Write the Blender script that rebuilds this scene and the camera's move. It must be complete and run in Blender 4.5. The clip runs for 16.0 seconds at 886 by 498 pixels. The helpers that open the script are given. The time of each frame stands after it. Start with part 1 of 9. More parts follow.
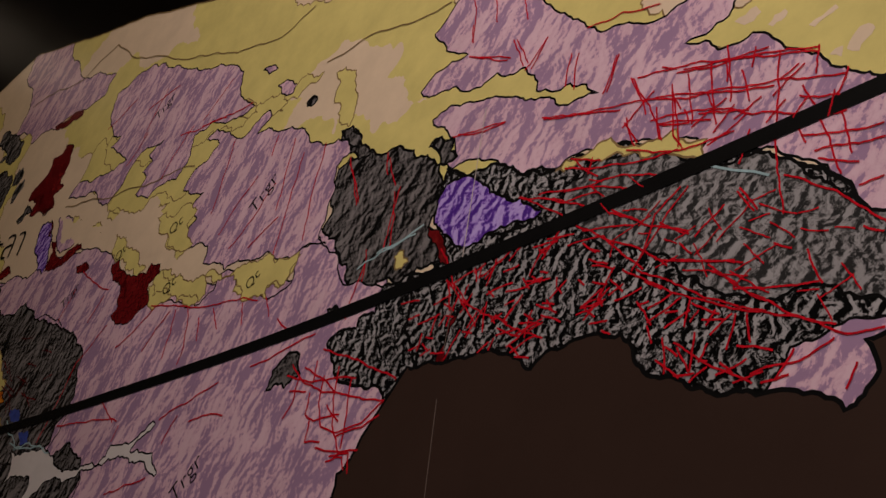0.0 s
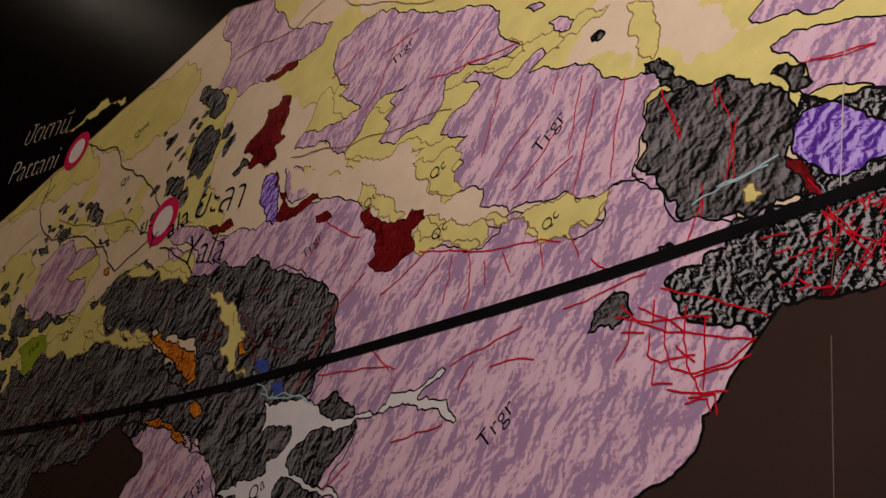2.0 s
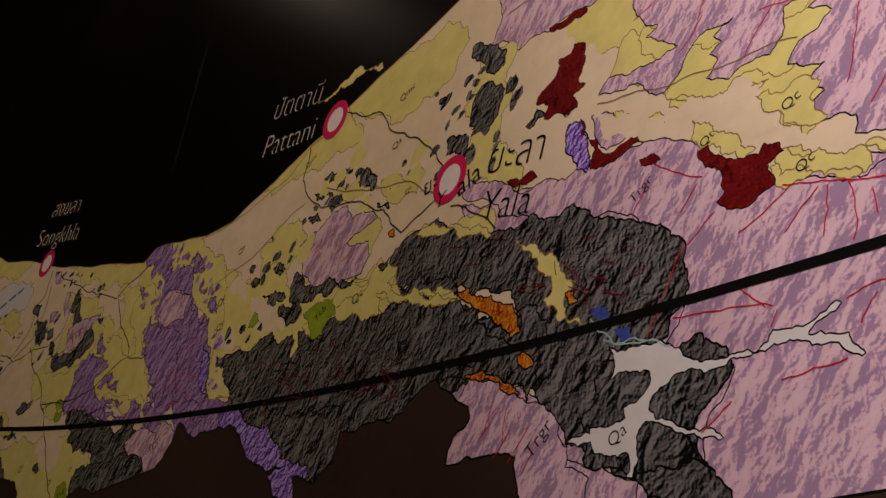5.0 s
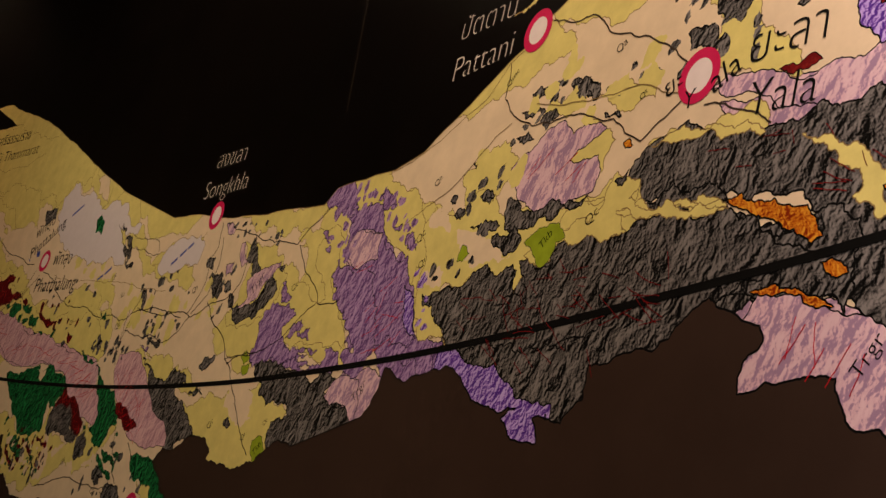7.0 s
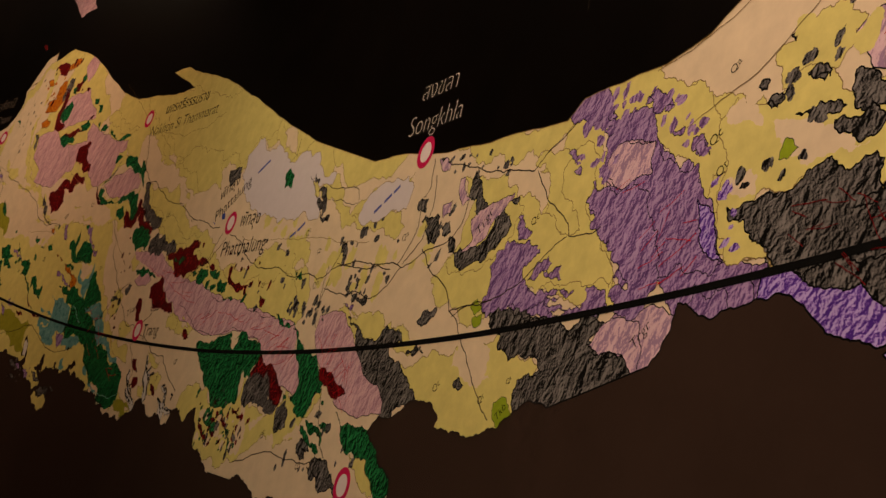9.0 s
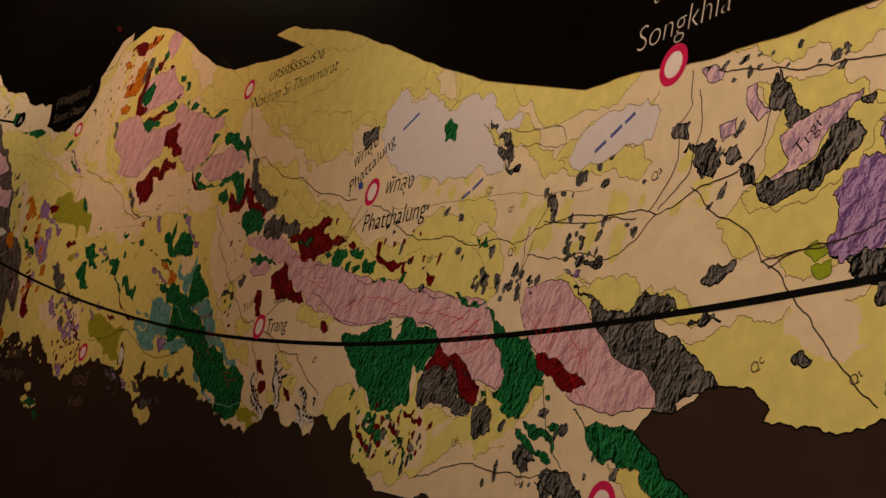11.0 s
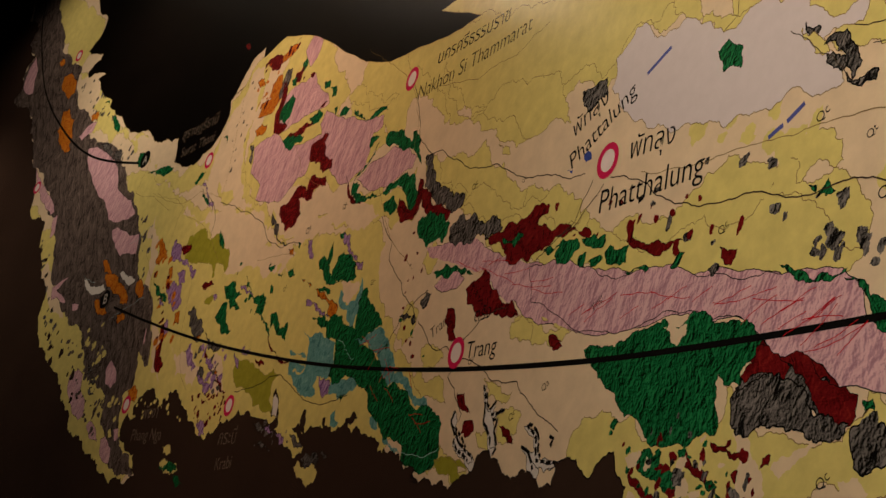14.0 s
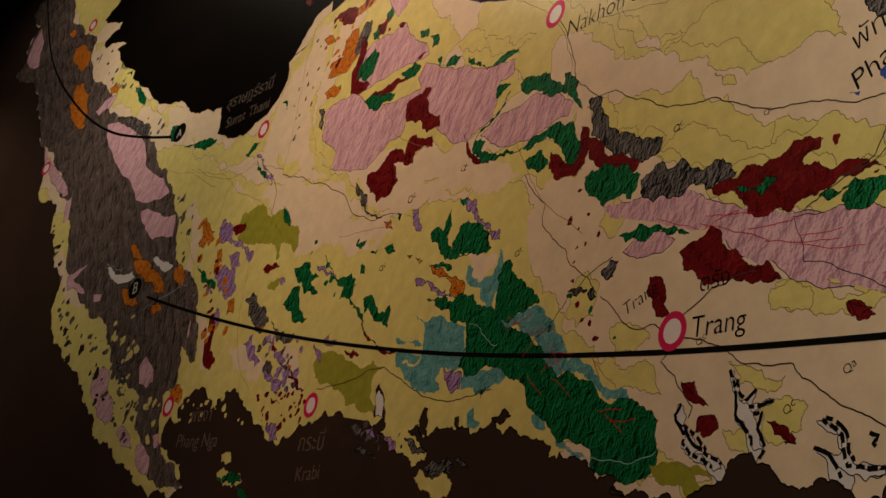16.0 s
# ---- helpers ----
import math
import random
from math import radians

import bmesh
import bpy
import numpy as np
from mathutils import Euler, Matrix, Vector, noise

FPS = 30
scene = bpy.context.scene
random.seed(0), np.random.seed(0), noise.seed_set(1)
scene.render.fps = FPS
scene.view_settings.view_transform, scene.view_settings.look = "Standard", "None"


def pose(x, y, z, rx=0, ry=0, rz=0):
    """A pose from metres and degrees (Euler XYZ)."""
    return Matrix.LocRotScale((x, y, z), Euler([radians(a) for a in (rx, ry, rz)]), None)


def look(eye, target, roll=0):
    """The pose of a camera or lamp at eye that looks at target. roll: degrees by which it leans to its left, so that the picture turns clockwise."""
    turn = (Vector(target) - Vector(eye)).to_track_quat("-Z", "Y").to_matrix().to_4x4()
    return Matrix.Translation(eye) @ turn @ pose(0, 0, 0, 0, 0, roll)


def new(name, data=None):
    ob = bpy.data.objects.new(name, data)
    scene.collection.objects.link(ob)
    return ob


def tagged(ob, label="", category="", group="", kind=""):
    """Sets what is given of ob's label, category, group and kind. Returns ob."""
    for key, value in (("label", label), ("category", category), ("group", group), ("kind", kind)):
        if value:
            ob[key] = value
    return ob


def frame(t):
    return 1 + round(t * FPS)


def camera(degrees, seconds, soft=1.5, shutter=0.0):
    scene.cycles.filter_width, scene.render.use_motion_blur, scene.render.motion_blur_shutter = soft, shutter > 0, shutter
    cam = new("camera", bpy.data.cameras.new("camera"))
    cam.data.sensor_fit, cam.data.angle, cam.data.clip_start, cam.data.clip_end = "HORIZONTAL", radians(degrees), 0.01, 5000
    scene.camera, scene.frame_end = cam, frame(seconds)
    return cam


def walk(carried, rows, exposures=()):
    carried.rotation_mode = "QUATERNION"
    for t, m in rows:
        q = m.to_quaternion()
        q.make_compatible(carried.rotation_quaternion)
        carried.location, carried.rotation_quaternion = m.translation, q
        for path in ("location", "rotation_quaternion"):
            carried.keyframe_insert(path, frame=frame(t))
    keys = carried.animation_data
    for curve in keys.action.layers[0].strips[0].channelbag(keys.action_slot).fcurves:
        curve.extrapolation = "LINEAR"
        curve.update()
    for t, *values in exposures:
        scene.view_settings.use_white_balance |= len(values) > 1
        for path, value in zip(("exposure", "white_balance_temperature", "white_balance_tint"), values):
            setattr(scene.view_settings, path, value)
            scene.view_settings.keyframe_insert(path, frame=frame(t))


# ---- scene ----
cam = camera(43.37, 16.0, soft=1.5)
PATH = [
    (0, (5.1248, 4.6800, 1.5000), (5.0650, 5.5441, 1.9998), 6.14),
    (0.5, (5.0961, 4.6908, 1.4952), (5.0268, 5.5572, 1.9896), 6.60),
    (1, (5.0617, 4.7052, 1.4917), (4.9737, 5.5749, 1.9774), 7.36),
    (1.5, (5.0393, 4.7070, 1.4876), (4.9360, 5.5787, 1.9666), 7.63),
    (2, (5.0085, 4.7039, 1.4847), (4.8869, 5.5769, 1.9571), 7.90),
    (2.5, (4.9879, 4.6953, 1.4816), (4.8500, 5.5697, 1.9468), 8.09),
    (3, (4.9718, 4.6936, 1.4772), (4.8050, 5.5659, 1.9369), 8.66),
    (3.5, (4.9502, 4.6940, 1.4726), (4.7621, 5.5650, 1.9266), 8.56),
    (4, (4.9273, 4.6920, 1.4690), (4.7197, 5.5648, 1.9109), 8.35),
    (4.2, (4.9193, 4.6947, 1.4663), (4.7032, 5.5658, 1.9071), 8.68),
    (6.3, (4.8273, 4.7192, 1.4581), (4.5190, 5.5779, 1.8673), 7.51),
    (6.5, (4.8141, 4.7300, 1.4577), (4.4930, 5.5860, 1.8629), 7.85),
    (7, (4.7680, 4.7742, 1.4591), (4.4231, 5.6310, 1.8424), 8.18),
    (7.5, (4.7143, 4.8328, 1.4618), (4.3496, 5.6838, 1.8395), 8.51),
    (8, (4.6582, 4.8871, 1.4659), (4.2707, 5.7308, 1.8374), 8.64),
    (8.5, (4.6230, 4.9230, 1.4706), (4.1963, 5.7533, 1.8292), 9.10),
    (9, (4.5801, 4.9491, 1.4731), (4.1095, 5.7585, 1.8243), 9.52),
    (9.5, (4.4906, 5.0061, 1.4814), (4.0086, 5.8126, 1.8236), 9.10),
    (10, (4.3801, 5.0583, 1.4992), (3.8942, 5.8642, 1.8373), 8.71),
    (10.2, (4.3484, 5.0742, 1.5069), (3.8636, 5.8797, 1.8476), 8.23),
    (12.3, (4.0546, 5.2862, 1.5144), (3.5026, 6.0408, 1.8691), 7.15),
    (12.5, (4.0286, 5.3138, 1.5276), (3.4698, 6.0631, 1.8830), 6.99),
    (13, (3.9810, 5.3617, 1.5370), (3.4004, 6.0901, 1.9006), 6.95),
    (13.5, (3.9503, 5.3767, 1.5472), (3.3535, 6.0905, 1.9137), 6.90),
    (14, (3.8642, 5.4021, 1.5558), (3.2837, 6.1190, 1.9420), 6.75),
    (14.5, (3.7251, 5.4264, 1.5734), (3.1793, 6.1620, 1.9747), 6.07),
    (15, (3.5981, 5.4354, 1.5832), (3.0692, 6.1794, 1.9916), 6.01),
    (15.5, (3.5162, 5.4486, 1.5774), (2.9853, 6.1902, 1.9875), 6.20),
    (16, (3.4440, 5.5033, 1.5839), (2.8946, 6.2347, 1.9880), 6.62),
]
EXPOSURES = [(0, -2.3, 5850, 12), (2, -1.6, 5600, 11), (4, -1.55, 5600, 11), (6.5, -0.35, 6150, 13), (8, -0.1, 6500, 16), (10, -0.05, 6500, 16), (12.5, 0.3, 5950, 12), (14, 0.23, 5850, 11), (16, 0.16, 5600, 9)]
walk(cam, [(t, look(eye, target, roll)) for t, eye, target, roll in PATH], EXPOSURES)

# ---- the room's numbers: a concave wall, a slice of a vertical cylinder about the origin ----
RADIUS = 7.2          # of the wall's face
MIDDLE = -1.1         # the angle of the map's origin
CEILING = 4.6


def on_wall(x, y, out=0.0):
    """A place on the curved wall: x along it and y up, in centimetres; out: metres in front of its face."""
    a = -(x / 100 / RADIUS + MIDDLE)
    return Vector(((RADIUS - out) * math.cos(a), (RADIUS - out) * math.sin(a), y / 100))


# ---- light: a dim gallery; unseen warm spots, fitted to the wall's brightness ----
world = bpy.data.worlds.new("dark_gallery")
world.use_nodes = True
world.node_tree.nodes["Background"].inputs[0].default_value = (0.9, 0.75, 0.6, 1)
world.node_tree.nodes["Background"].inputs[1].default_value = 0.0
scene.world = world
WARM, MILD = (1.0, 0.74, 0.47), (1.0, 0.79, 0.66)
LAMPS = [  # along the wall, height, from the wall, watts, colour, cone, height aimed at in centimetres
    (-318, 3.70, 0.60, 22, WARM, 72, 258), (-267, 4.12, 0.49, 14, WARM, 109, 258), (-195, 3.90, 0.60, 48, WARM, 113, 248), (-91, 3.62, 1.03, 54, (1.0, 0.62, 0.35), 72, 258),
    (25, 3.86, 0.67, 18, WARM, 76, 207), (79, 3.64, 1.53, 144, WARM, 72, 258), (219, 3.63, 0.47, 317, (1.0, 0.72, 0.49), 90, 185), (292, 3.61, 1.57, 1285, MILD, 70, 259),
    # low extra lamp near the wall, added only for a glow on the gulf
    (78, 2.80, 0.22, 4, WARM, 130, 235)]


from mathutils.geometry import delaunay_2d_cdt

# ---- materials ----
def material(name, rough=0.45, gloss=0.2, coat=0.0):
    m = bpy.data.materials.new(name)
    m.use_nodes = True
    b = m.node_tree.nodes["Principled BSDF"]
    b.inputs["Roughness"].default_value = rough
    b.inputs["Specular IOR Level"].default_value = gloss
    b.inputs["Coat Weight"].default_value, b.inputs["Coat Roughness"].default_value = coat, 0.2
    return m, m.node_tree, b


def node(tree, kind, **sets):
    n = tree.nodes.new(kind)
    for key, value in sets.items():
        n.inputs[key.replace("_", " ")].default_value = value
    return n


def ramp(tree, source, stops, mode="LINEAR"):
    n = tree.nodes.new("ShaderNodeValToRGB")
    n.color_ramp.interpolation = mode
    while len(n.color_ramp.elements) < len(stops):
        n.color_ramp.elements.new(0.5)
    for e, (at, c) in zip(n.color_ramp.elements, stops):
        e.position, e.color = at, (*c, 1)
    tree.links.new(source, n.inputs[0])
    return n


def uv_in(tree, scale=(1, 1, 1), turn=0.0, shift=(0, 0, 0)):
    """The sheet's own coordinates, in centimetres."""
    u = tree.nodes.new("ShaderNodeUVMap")
    u.uv_map = "sheet"
    m = tree.nodes.new("ShaderNodeMapping")
    m.inputs["Location"].default_value, m.inputs["Rotation"].default_value, m.inputs["Scale"].default_value = shift, (0, 0, radians(turn)), scale
    tree.links.new(u.outputs[0], m.inputs[0])
    return m.outputs[0]


def mix(tree, kind, a, b, fac):
    n = tree.nodes.new("ShaderNodeMix")
    n.data_type, n.blend_type = "RGBA", kind
    for socket, value in ((n.inputs[0], fac), (n.inputs[6], a), (n.inputs[7], b)):
        if hasattr(value, "node"):
            tree.links.new(value, socket)
        else:
            socket.default_value = value if isinstance(value, float) else (*value, 1)
    return n.outputs[2]


def paper_grain(tree, bsdf, strength=0.03, low=0.2, high=0.27):
    """The fine tooth of the laminated print, and its slightly uneven gloss."""
    n = node(tree, "ShaderNodeTexNoise", Scale=9.0, Detail=4.0, Roughness=0.6)
    tree.links.new(uv_in(tree), n.inputs["Vector"])
    b = node(tree, "ShaderNodeBump", Strength=strength, Distance=0.001)
    tree.links.new(n.outputs[0], b.inputs["Height"])
    tree.links.new(b.outputs[0], bsdf.inputs["Normal"])
    big = node(tree, "ShaderNodeTexNoise", Scale=0.12, Detail=3.0)
    tree.links.new(uv_in(tree), big.inputs["Vector"])
    r = node(tree, "ShaderNodeMapRange", To_Min=low, To_Max=high)
    tree.links.new(big.outputs[0], r.inputs[0])
    tree.links.new(r.outputs[0], bsdf.inputs["Roughness"])


def flat_ink(name, colour, vary=0.12, scale=0.6, gloss=0.2, low=0.2, high=0.27, coat=0.3):
    """A plain map tint, with slight print mottling at two scales."""
    m, t, b = material(name, gloss=gloss, coat=coat)
    n = node(t, "ShaderNodeTexNoise", Scale=scale, Detail=6.0, Roughness=0.65)
    t.links.new(uv_in(t), n.inputs["Vector"])
    dark = tuple(c * (1 - vary) for c in colour)
    light = tuple(min(1, c * (1 + vary)) for c in colour)
    r = ramp(t, n.outputs[0], [(0.32, dark), (0.68, light)])
    t.links.new(r.outputs[0], b.inputs["Base Color"])
    paper_grain(t, b, low=low, high=high)
    return m


def relief_ink(name, tones, turn=40, stretch=1.6, scale=0.5, hard=1.0, patch=0.25, body=0.3, detail=4.0, fold=True, grain=0.1):
    """A map tint printed over hill shading: the slope of a ridged terrain towards the upper left picks the tone."""
    m, t, b = material(name, coat=0.3)
    heights = []
    for shift in ((0, 0, 0), (0.16, -0.13, 0)):
        near = uv_in(t, shift=shift)
        warp = node(t, "ShaderNodeTexNoise", Scale=scale * 0.7, Detail=2.0)
        t.links.new(near, warp.inputs["Vector"])
        off = t.nodes.new("ShaderNodeVectorMath")
        off.operation = "MULTIPLY_ADD"
        off.inputs[1].default_value = (1.2, 1.2, 0)
        t.links.new(warp.outputs["Color"], off.inputs[0])
        t.links.new(near, off.inputs[2])
        m1, m2 = t.nodes.new("ShaderNodeMapping"), t.nodes.new("ShaderNodeMapping")
        m1.inputs["Rotation"].default_value, m2.inputs["Scale"].default_value = (0, 0, radians(turn)), (1 / stretch, 1, 1)
        t.links.new(off.outputs[0], m1.inputs[0])
        t.links.new(m1.outputs[0], m2.inputs[0])
        n = node(t, "ShaderNodeTexNoise", Scale=scale, Detail=detail, Roughness=0.66)
        t.links.new(m2.outputs[0], n.inputs["Vector"])
        if not fold:
            heights.append((n.outputs[0], n.outputs[0]))
            continue
        # folded at its middle height, the noise gets sharp, branching crests
        low = t.nodes.new("ShaderNodeMath")
        low.operation = "SUBTRACT"
        low.inputs[1].default_value = 0.5
        t.links.new(n.outputs[0], low.inputs[0])
        crest = t.nodes.new("ShaderNodeMath")
        crest.operation = "ABSOLUTE"
        t.links.new(low.outputs[0], crest.inputs[0])
        heights.append((crest.outputs[0], n.outputs[0]))
    d = t.nodes.new("ShaderNodeMath")
    d.operation = "SUBTRACT"
    t.links.new(heights[1][0], d.inputs[0])
    t.links.new(heights[0][0], d.inputs[1])
    # slope, leaning a little on the height itself so that ridges and valleys hold together
    k = t.nodes.new("ShaderNodeMath")
    k.operation = "MULTIPLY_ADD"
    k.inputs[1].default_value = body
    t.links.new(heights[0][1], k.inputs[0])
    t.links.new(d.outputs[0], k.inputs[2])
    s = node(t, "ShaderNodeMapRange", From_Min=0.5 * body - 0.13 / hard, From_Max=0.5 * body + 0.13 / hard)
    t.links.new(k.outputs[0], s.inputs[0])
    # the printer's dots break up the edges between tones
    dots = node(t, "ShaderNodeTexNoise", Scale=5.0, Detail=2.0, Roughness=0.7)
    t.links.new(uv_in(t), dots.inputs["Vector"])
    d2 = t.nodes.new("ShaderNodeMath")
    d2.operation = "MULTIPLY_ADD"
    d2.inputs[1].default_value = grain * 2
    t.links.new(dots.outputs[0], d2.inputs[0])
    t.links.new(s.outputs[0], d2.inputs[2])
    d3 = t.nodes.new("ShaderNodeMath")
    d3.operation = "SUBTRACT"
    d3.inputs[1].default_value = grain
    t.links.new(d2.outputs[0], d3.inputs[0])
    r = ramp(t, d3.outputs[0], tones)
    big = node(t, "ShaderNodeTexNoise", Scale=0.15, Detail=4.0, Roughness=0.6)
    t.links.new(uv_in(t), big.inputs["Vector"])
    tint = ramp(t, big.outputs[0], [(0.35, (1 - patch,) * 3), (0.65, (1, 1, 1))])
    t.links.new(mix(t, "MULTIPLY", r.outputs[0], tint.outputs[0], 1.0), b.inputs["Base Color"])
    paper_grain(t, b)
    return m


INK = {
    "cream": flat_ink("cream_ink", (0.78, 0.635, 0.45), 0.07, 0.3),
    "yellow": flat_ink("yellow_ink", (0.72, 0.635, 0.215), 0.1, 0.35),
    "pink": relief_ink("pink_relief_ink", [(0.30, (0.40, 0.26, 0.41)), (0.42, (0.47, 0.30, 0.45)), (0.50, (0.72, 0.47, 0.58)), (0.85, (0.80, 0.57, 0.66))], turn=-58, scale=0.62, stretch=1.65, hard=1.5, patch=0.12, body=0.45, detail=6.0, fold=False, grain=0.25),
    "rose": relief_ink("rose_relief_ink", [(0.15, (0.44, 0.24, 0.32)), (0.40, (0.58, 0.34, 0.43)), (0.54, (0.76, 0.47, 0.55)), (0.85, (0.82, 0.55, 0.62))], turn=-60, scale=0.42, stretch=1.4, hard=1.4, patch=0.12, body=0.15, detail=5.0, fold=False, grain=0.15),
    "grey": relief_ink("grey_relief_ink", [(0.15, (0.005, 0.005, 0.005)), (0.40, (0.035, 0.033, 0.033)), (0.55, (0.125, 0.117, 0.117)), (0.9, (0.25, 0.235, 0.235))], turn=-55, stretch=1.4, scale=0.55, hard=1.7, patch=0.25, body=0.25, detail=6.0, grain=0.15),
    "gneiss": relief_ink("gneiss_relief_ink", [(0.34, (0.004, 0.004, 0.004)), (0.48, (0.022, 0.022, 0.022)), (0.60, (0.16, 0.157, 0.16)), (0.85, (0.44, 0.43, 0.44))], turn=-75, stretch=1.25, scale=2.6, hard=1.0, patch=0.3, body=0.2, detail=3.0, fold=False, grain=0.3),
    "phyllite": relief_ink("phyllite_relief_ink", [(0.2, (0.03, 0.03, 0.03)), (0.42, (0.10, 0.098, 0.098)), (0.58, (0.22, 0.215, 0.22)), (0.9, (0.36, 0.355, 0.36))], turn=-50, stretch=1.3, scale=2.2, hard=1.0, patch=0.2, body=0.2, detail=3.0, fold=False, grain=0.3),
    "ridge": relief_ink("ridge_relief_ink", [(0.2, (0.03, 0.021, 0.02)), (0.45, (0.085, 0.064, 0.06)), (0.6, (0.165, 0.13, 0.12)), (0.9, (0.27, 0.22, 0.20))], turn=-115, stretch=2.4, scale=0.5, hard=1.3, patch=0.2, body=0.2, detail=6.0, grain=0.12),
    "purple": relief_ink("purple_relief_ink", [(0.15, (0.13, 0.065, 0.21)), (0.45, (0.27, 0.15, 0.38)), (0.55, (0.40, 0.25, 0.53)), (0.9, (0.50, 0.34, 0.62))], turn=-50, scale=0.8, stretch=1.3, hard=1.5, patch=0.15, detail=5.0, fold=False, body=0.15, grain=0.12),
    "violet": relief_ink("violet_relief_ink", [(0.25, (0.09, 0.03, 0.30)), (0.45, (0.22, 0.10, 0.52)), (0.56, (0.42, 0.28, 0.76)), (0.85, (0.56, 0.42, 0.86))], turn=-40, scale=1.4, hard=1.2, patch=0.15, detail=4.0, fold=False, body=0.15, grain=0.25),
    "darkred": relief_ink("dark_red_ink", [(0.2, (0.07, 0.002, 0.003)), (0.6, (0.17, 0.008, 0.010)), (0.9, (0.25, 0.02, 0.015))], patch=0.2),
    "orange": relief_ink("orange_ink", [(0.2, (0.26, 0.03, 0.004)), (0.5, (0.60, 0.17, 0.01)), (0.85, (0.80, 0.36, 0.03))], scale=1.1, hard=1.4, patch=0.2, grain=0.15),
    "green": relief_ink("dark_green_ink", [(0.15, (0.002, 0.016, 0.006)), (0.45, (0.006, 0.085, 0.025)), (0.58, (0.016, 0.17, 0.055)), (0.9, (0.03, 0.25, 0.085))], turn=-70, stretch=1.3, scale=0.7, hard=1.2, patch=0.25, detail=5.0, body=0.2, grain=0.12),
    "teal": relief_ink("teal_ink", [(0.2, (0.06, 0.20, 0.22)), (0.5, (0.13, 0.34, 0.36)), (0.85, (0.24, 0.48, 0.48))], scale=0.7, patch=0.15),
    "olive": flat_ink("olive_ink", (0.32, 0.32, 0.03), 0.15),
    "lime": flat_ink("lime_green_ink", (0.28, 0.38, 0.02), 0.15),
    "lake": flat_ink("lake_ink", (0.70, 0.64, 0.68), 0.03),
    "lakepale": flat_ink("pale_lake_ink", (0.73, 0.70, 0.69), 0.05),
    "blue": flat_ink("blue_ink", (0.05, 0.08, 0.35), 0.3, 2.0),
    "gulf": flat_ink("black_sea_ink", (0.003, 0.002, 0.0016), 0.25, 0.1, gloss=0.03, low=0.3, high=0.36, coat=0.04),
    "sea": flat_ink("brown_black_sea_ink", (0.041, 0.0245, 0.0185), 0.12, 0.06),
    "red": flat_ink("red_fault_ink", (0.50, 0.005, 0.014), 0.35, 3.0),
    "black": flat_ink("black_line_ink", (0.006, 0.006, 0.006), 0.2),
    "road": flat_ink("road_ink", (0.05, 0.035, 0.025), 0.2),
    "thin": flat_ink("thin_contact_ink", (0.25, 0.17, 0.07), 0.3),
    "white": flat_ink("pale_lettering_ink", (0.62, 0.55, 0.50), 0.1),
    "dim": flat_ink("dim_lettering_ink", (0.14, 0.11, 0.09), 0.1),
    "ring": flat_ink("crimson_ring_ink", (0.60, 0.018, 0.10), 0.08),
    "river": flat_ink("pale_river_ink", (0.36, 0.52, 0.55), 0.2),
    "disc": flat_ink("white_disc_ink", (0.82, 0.73, 0.74), 0.04),
    "bluetext": flat_ink("blue_lettering_ink", (0.10, 0.12, 0.40), 0.1),
}


def plain(name, colour, rough, scale, vary=0.3):
    m, t, b = material(name, rough)
    c = t.nodes.new("ShaderNodeTexCoord")
    n = node(t, "ShaderNodeTexNoise", Scale=scale, Detail=8.0, Roughness=0.6)
    t.links.new(c.outputs["Object"], n.inputs["Vector"])
    r = ramp(t, n.outputs[0], [(0.3, tuple(v * (1 - vary) for v in colour)), (0.7, tuple(v * (1 + vary) for v in colour))])
    t.links.new(r.outputs[0], b.inputs["Base Color"])
    bump = node(t, "ShaderNodeBump", Strength=0.2, Distance=0.004)
    t.links.new(n.outputs[0], bump.inputs["Height"])
    t.links.new(bump.outputs[0], b.inputs["Normal"])
    return m


CARPET = plain("dark_carpet", (0.05, 0.035, 0.028), 0.95, 60)
PAINT = plain("dark_brown_paint", (0.10, 0.07, 0.05), 0.8, 9, 0.12)
SOOT = plain("black_ceiling_paint", (0.02, 0.018, 0.016), 0.9, 12, 0.2)
METAL = plain("black_lamp_metal", (0.02, 0.02, 0.02), 0.4, 30, 0.1)

# ---- building helpers ----
STEP = 1.0  # the sheet is bent in facets this many centimetres wide
rng = random.Random(7)


def thing(name, label, category, kind="", group=""):
    return tagged(new(name), label, category, group, kind)


def part(name, bm, mat, parent=None, label=""):
    """Links a bmesh as one mesh object under a thing or a part."""
    mesh = bpy.data.meshes.new(name)
    bm.to_mesh(mesh)
    bm.free()
    mesh.materials.append(mat)
    ob = new(name, mesh)
    ob.parent = parent
    if label:
        ob["label"] = label
    return ob


def bent(bm, out):
    """Cuts a flat sheet, drawn in centimetres, into upright facets and lays it on the wall."""
    layer = bm.loops.layers.uv.new("sheet")
    if bm.verts:
        low, high = min(v.co.x for v in bm.verts), max(v.co.x for v in bm.verts)
        for k in range(math.ceil(low / STEP), math.floor(high / STEP) + 1):
            bmesh.ops.bisect_plane(bm, geom=bm.verts[:] + bm.edges[:] + bm.faces[:], dist=1e-4, plane_co=(k * STEP, 0, 0), plane_no=(1, 0, 0))
    for f in bm.faces:
        for loop in f.loops:
            loop[layer].uv = loop.vert.co.xy
    for v in bm.verts:
        k = math.floor(v.co.x / STEP)
        v.co = on_wall(k * STEP, v.co.y, out).lerp(on_wall((k + 1) * STEP, v.co.y, out), v.co.x / STEP - k)
    return bm


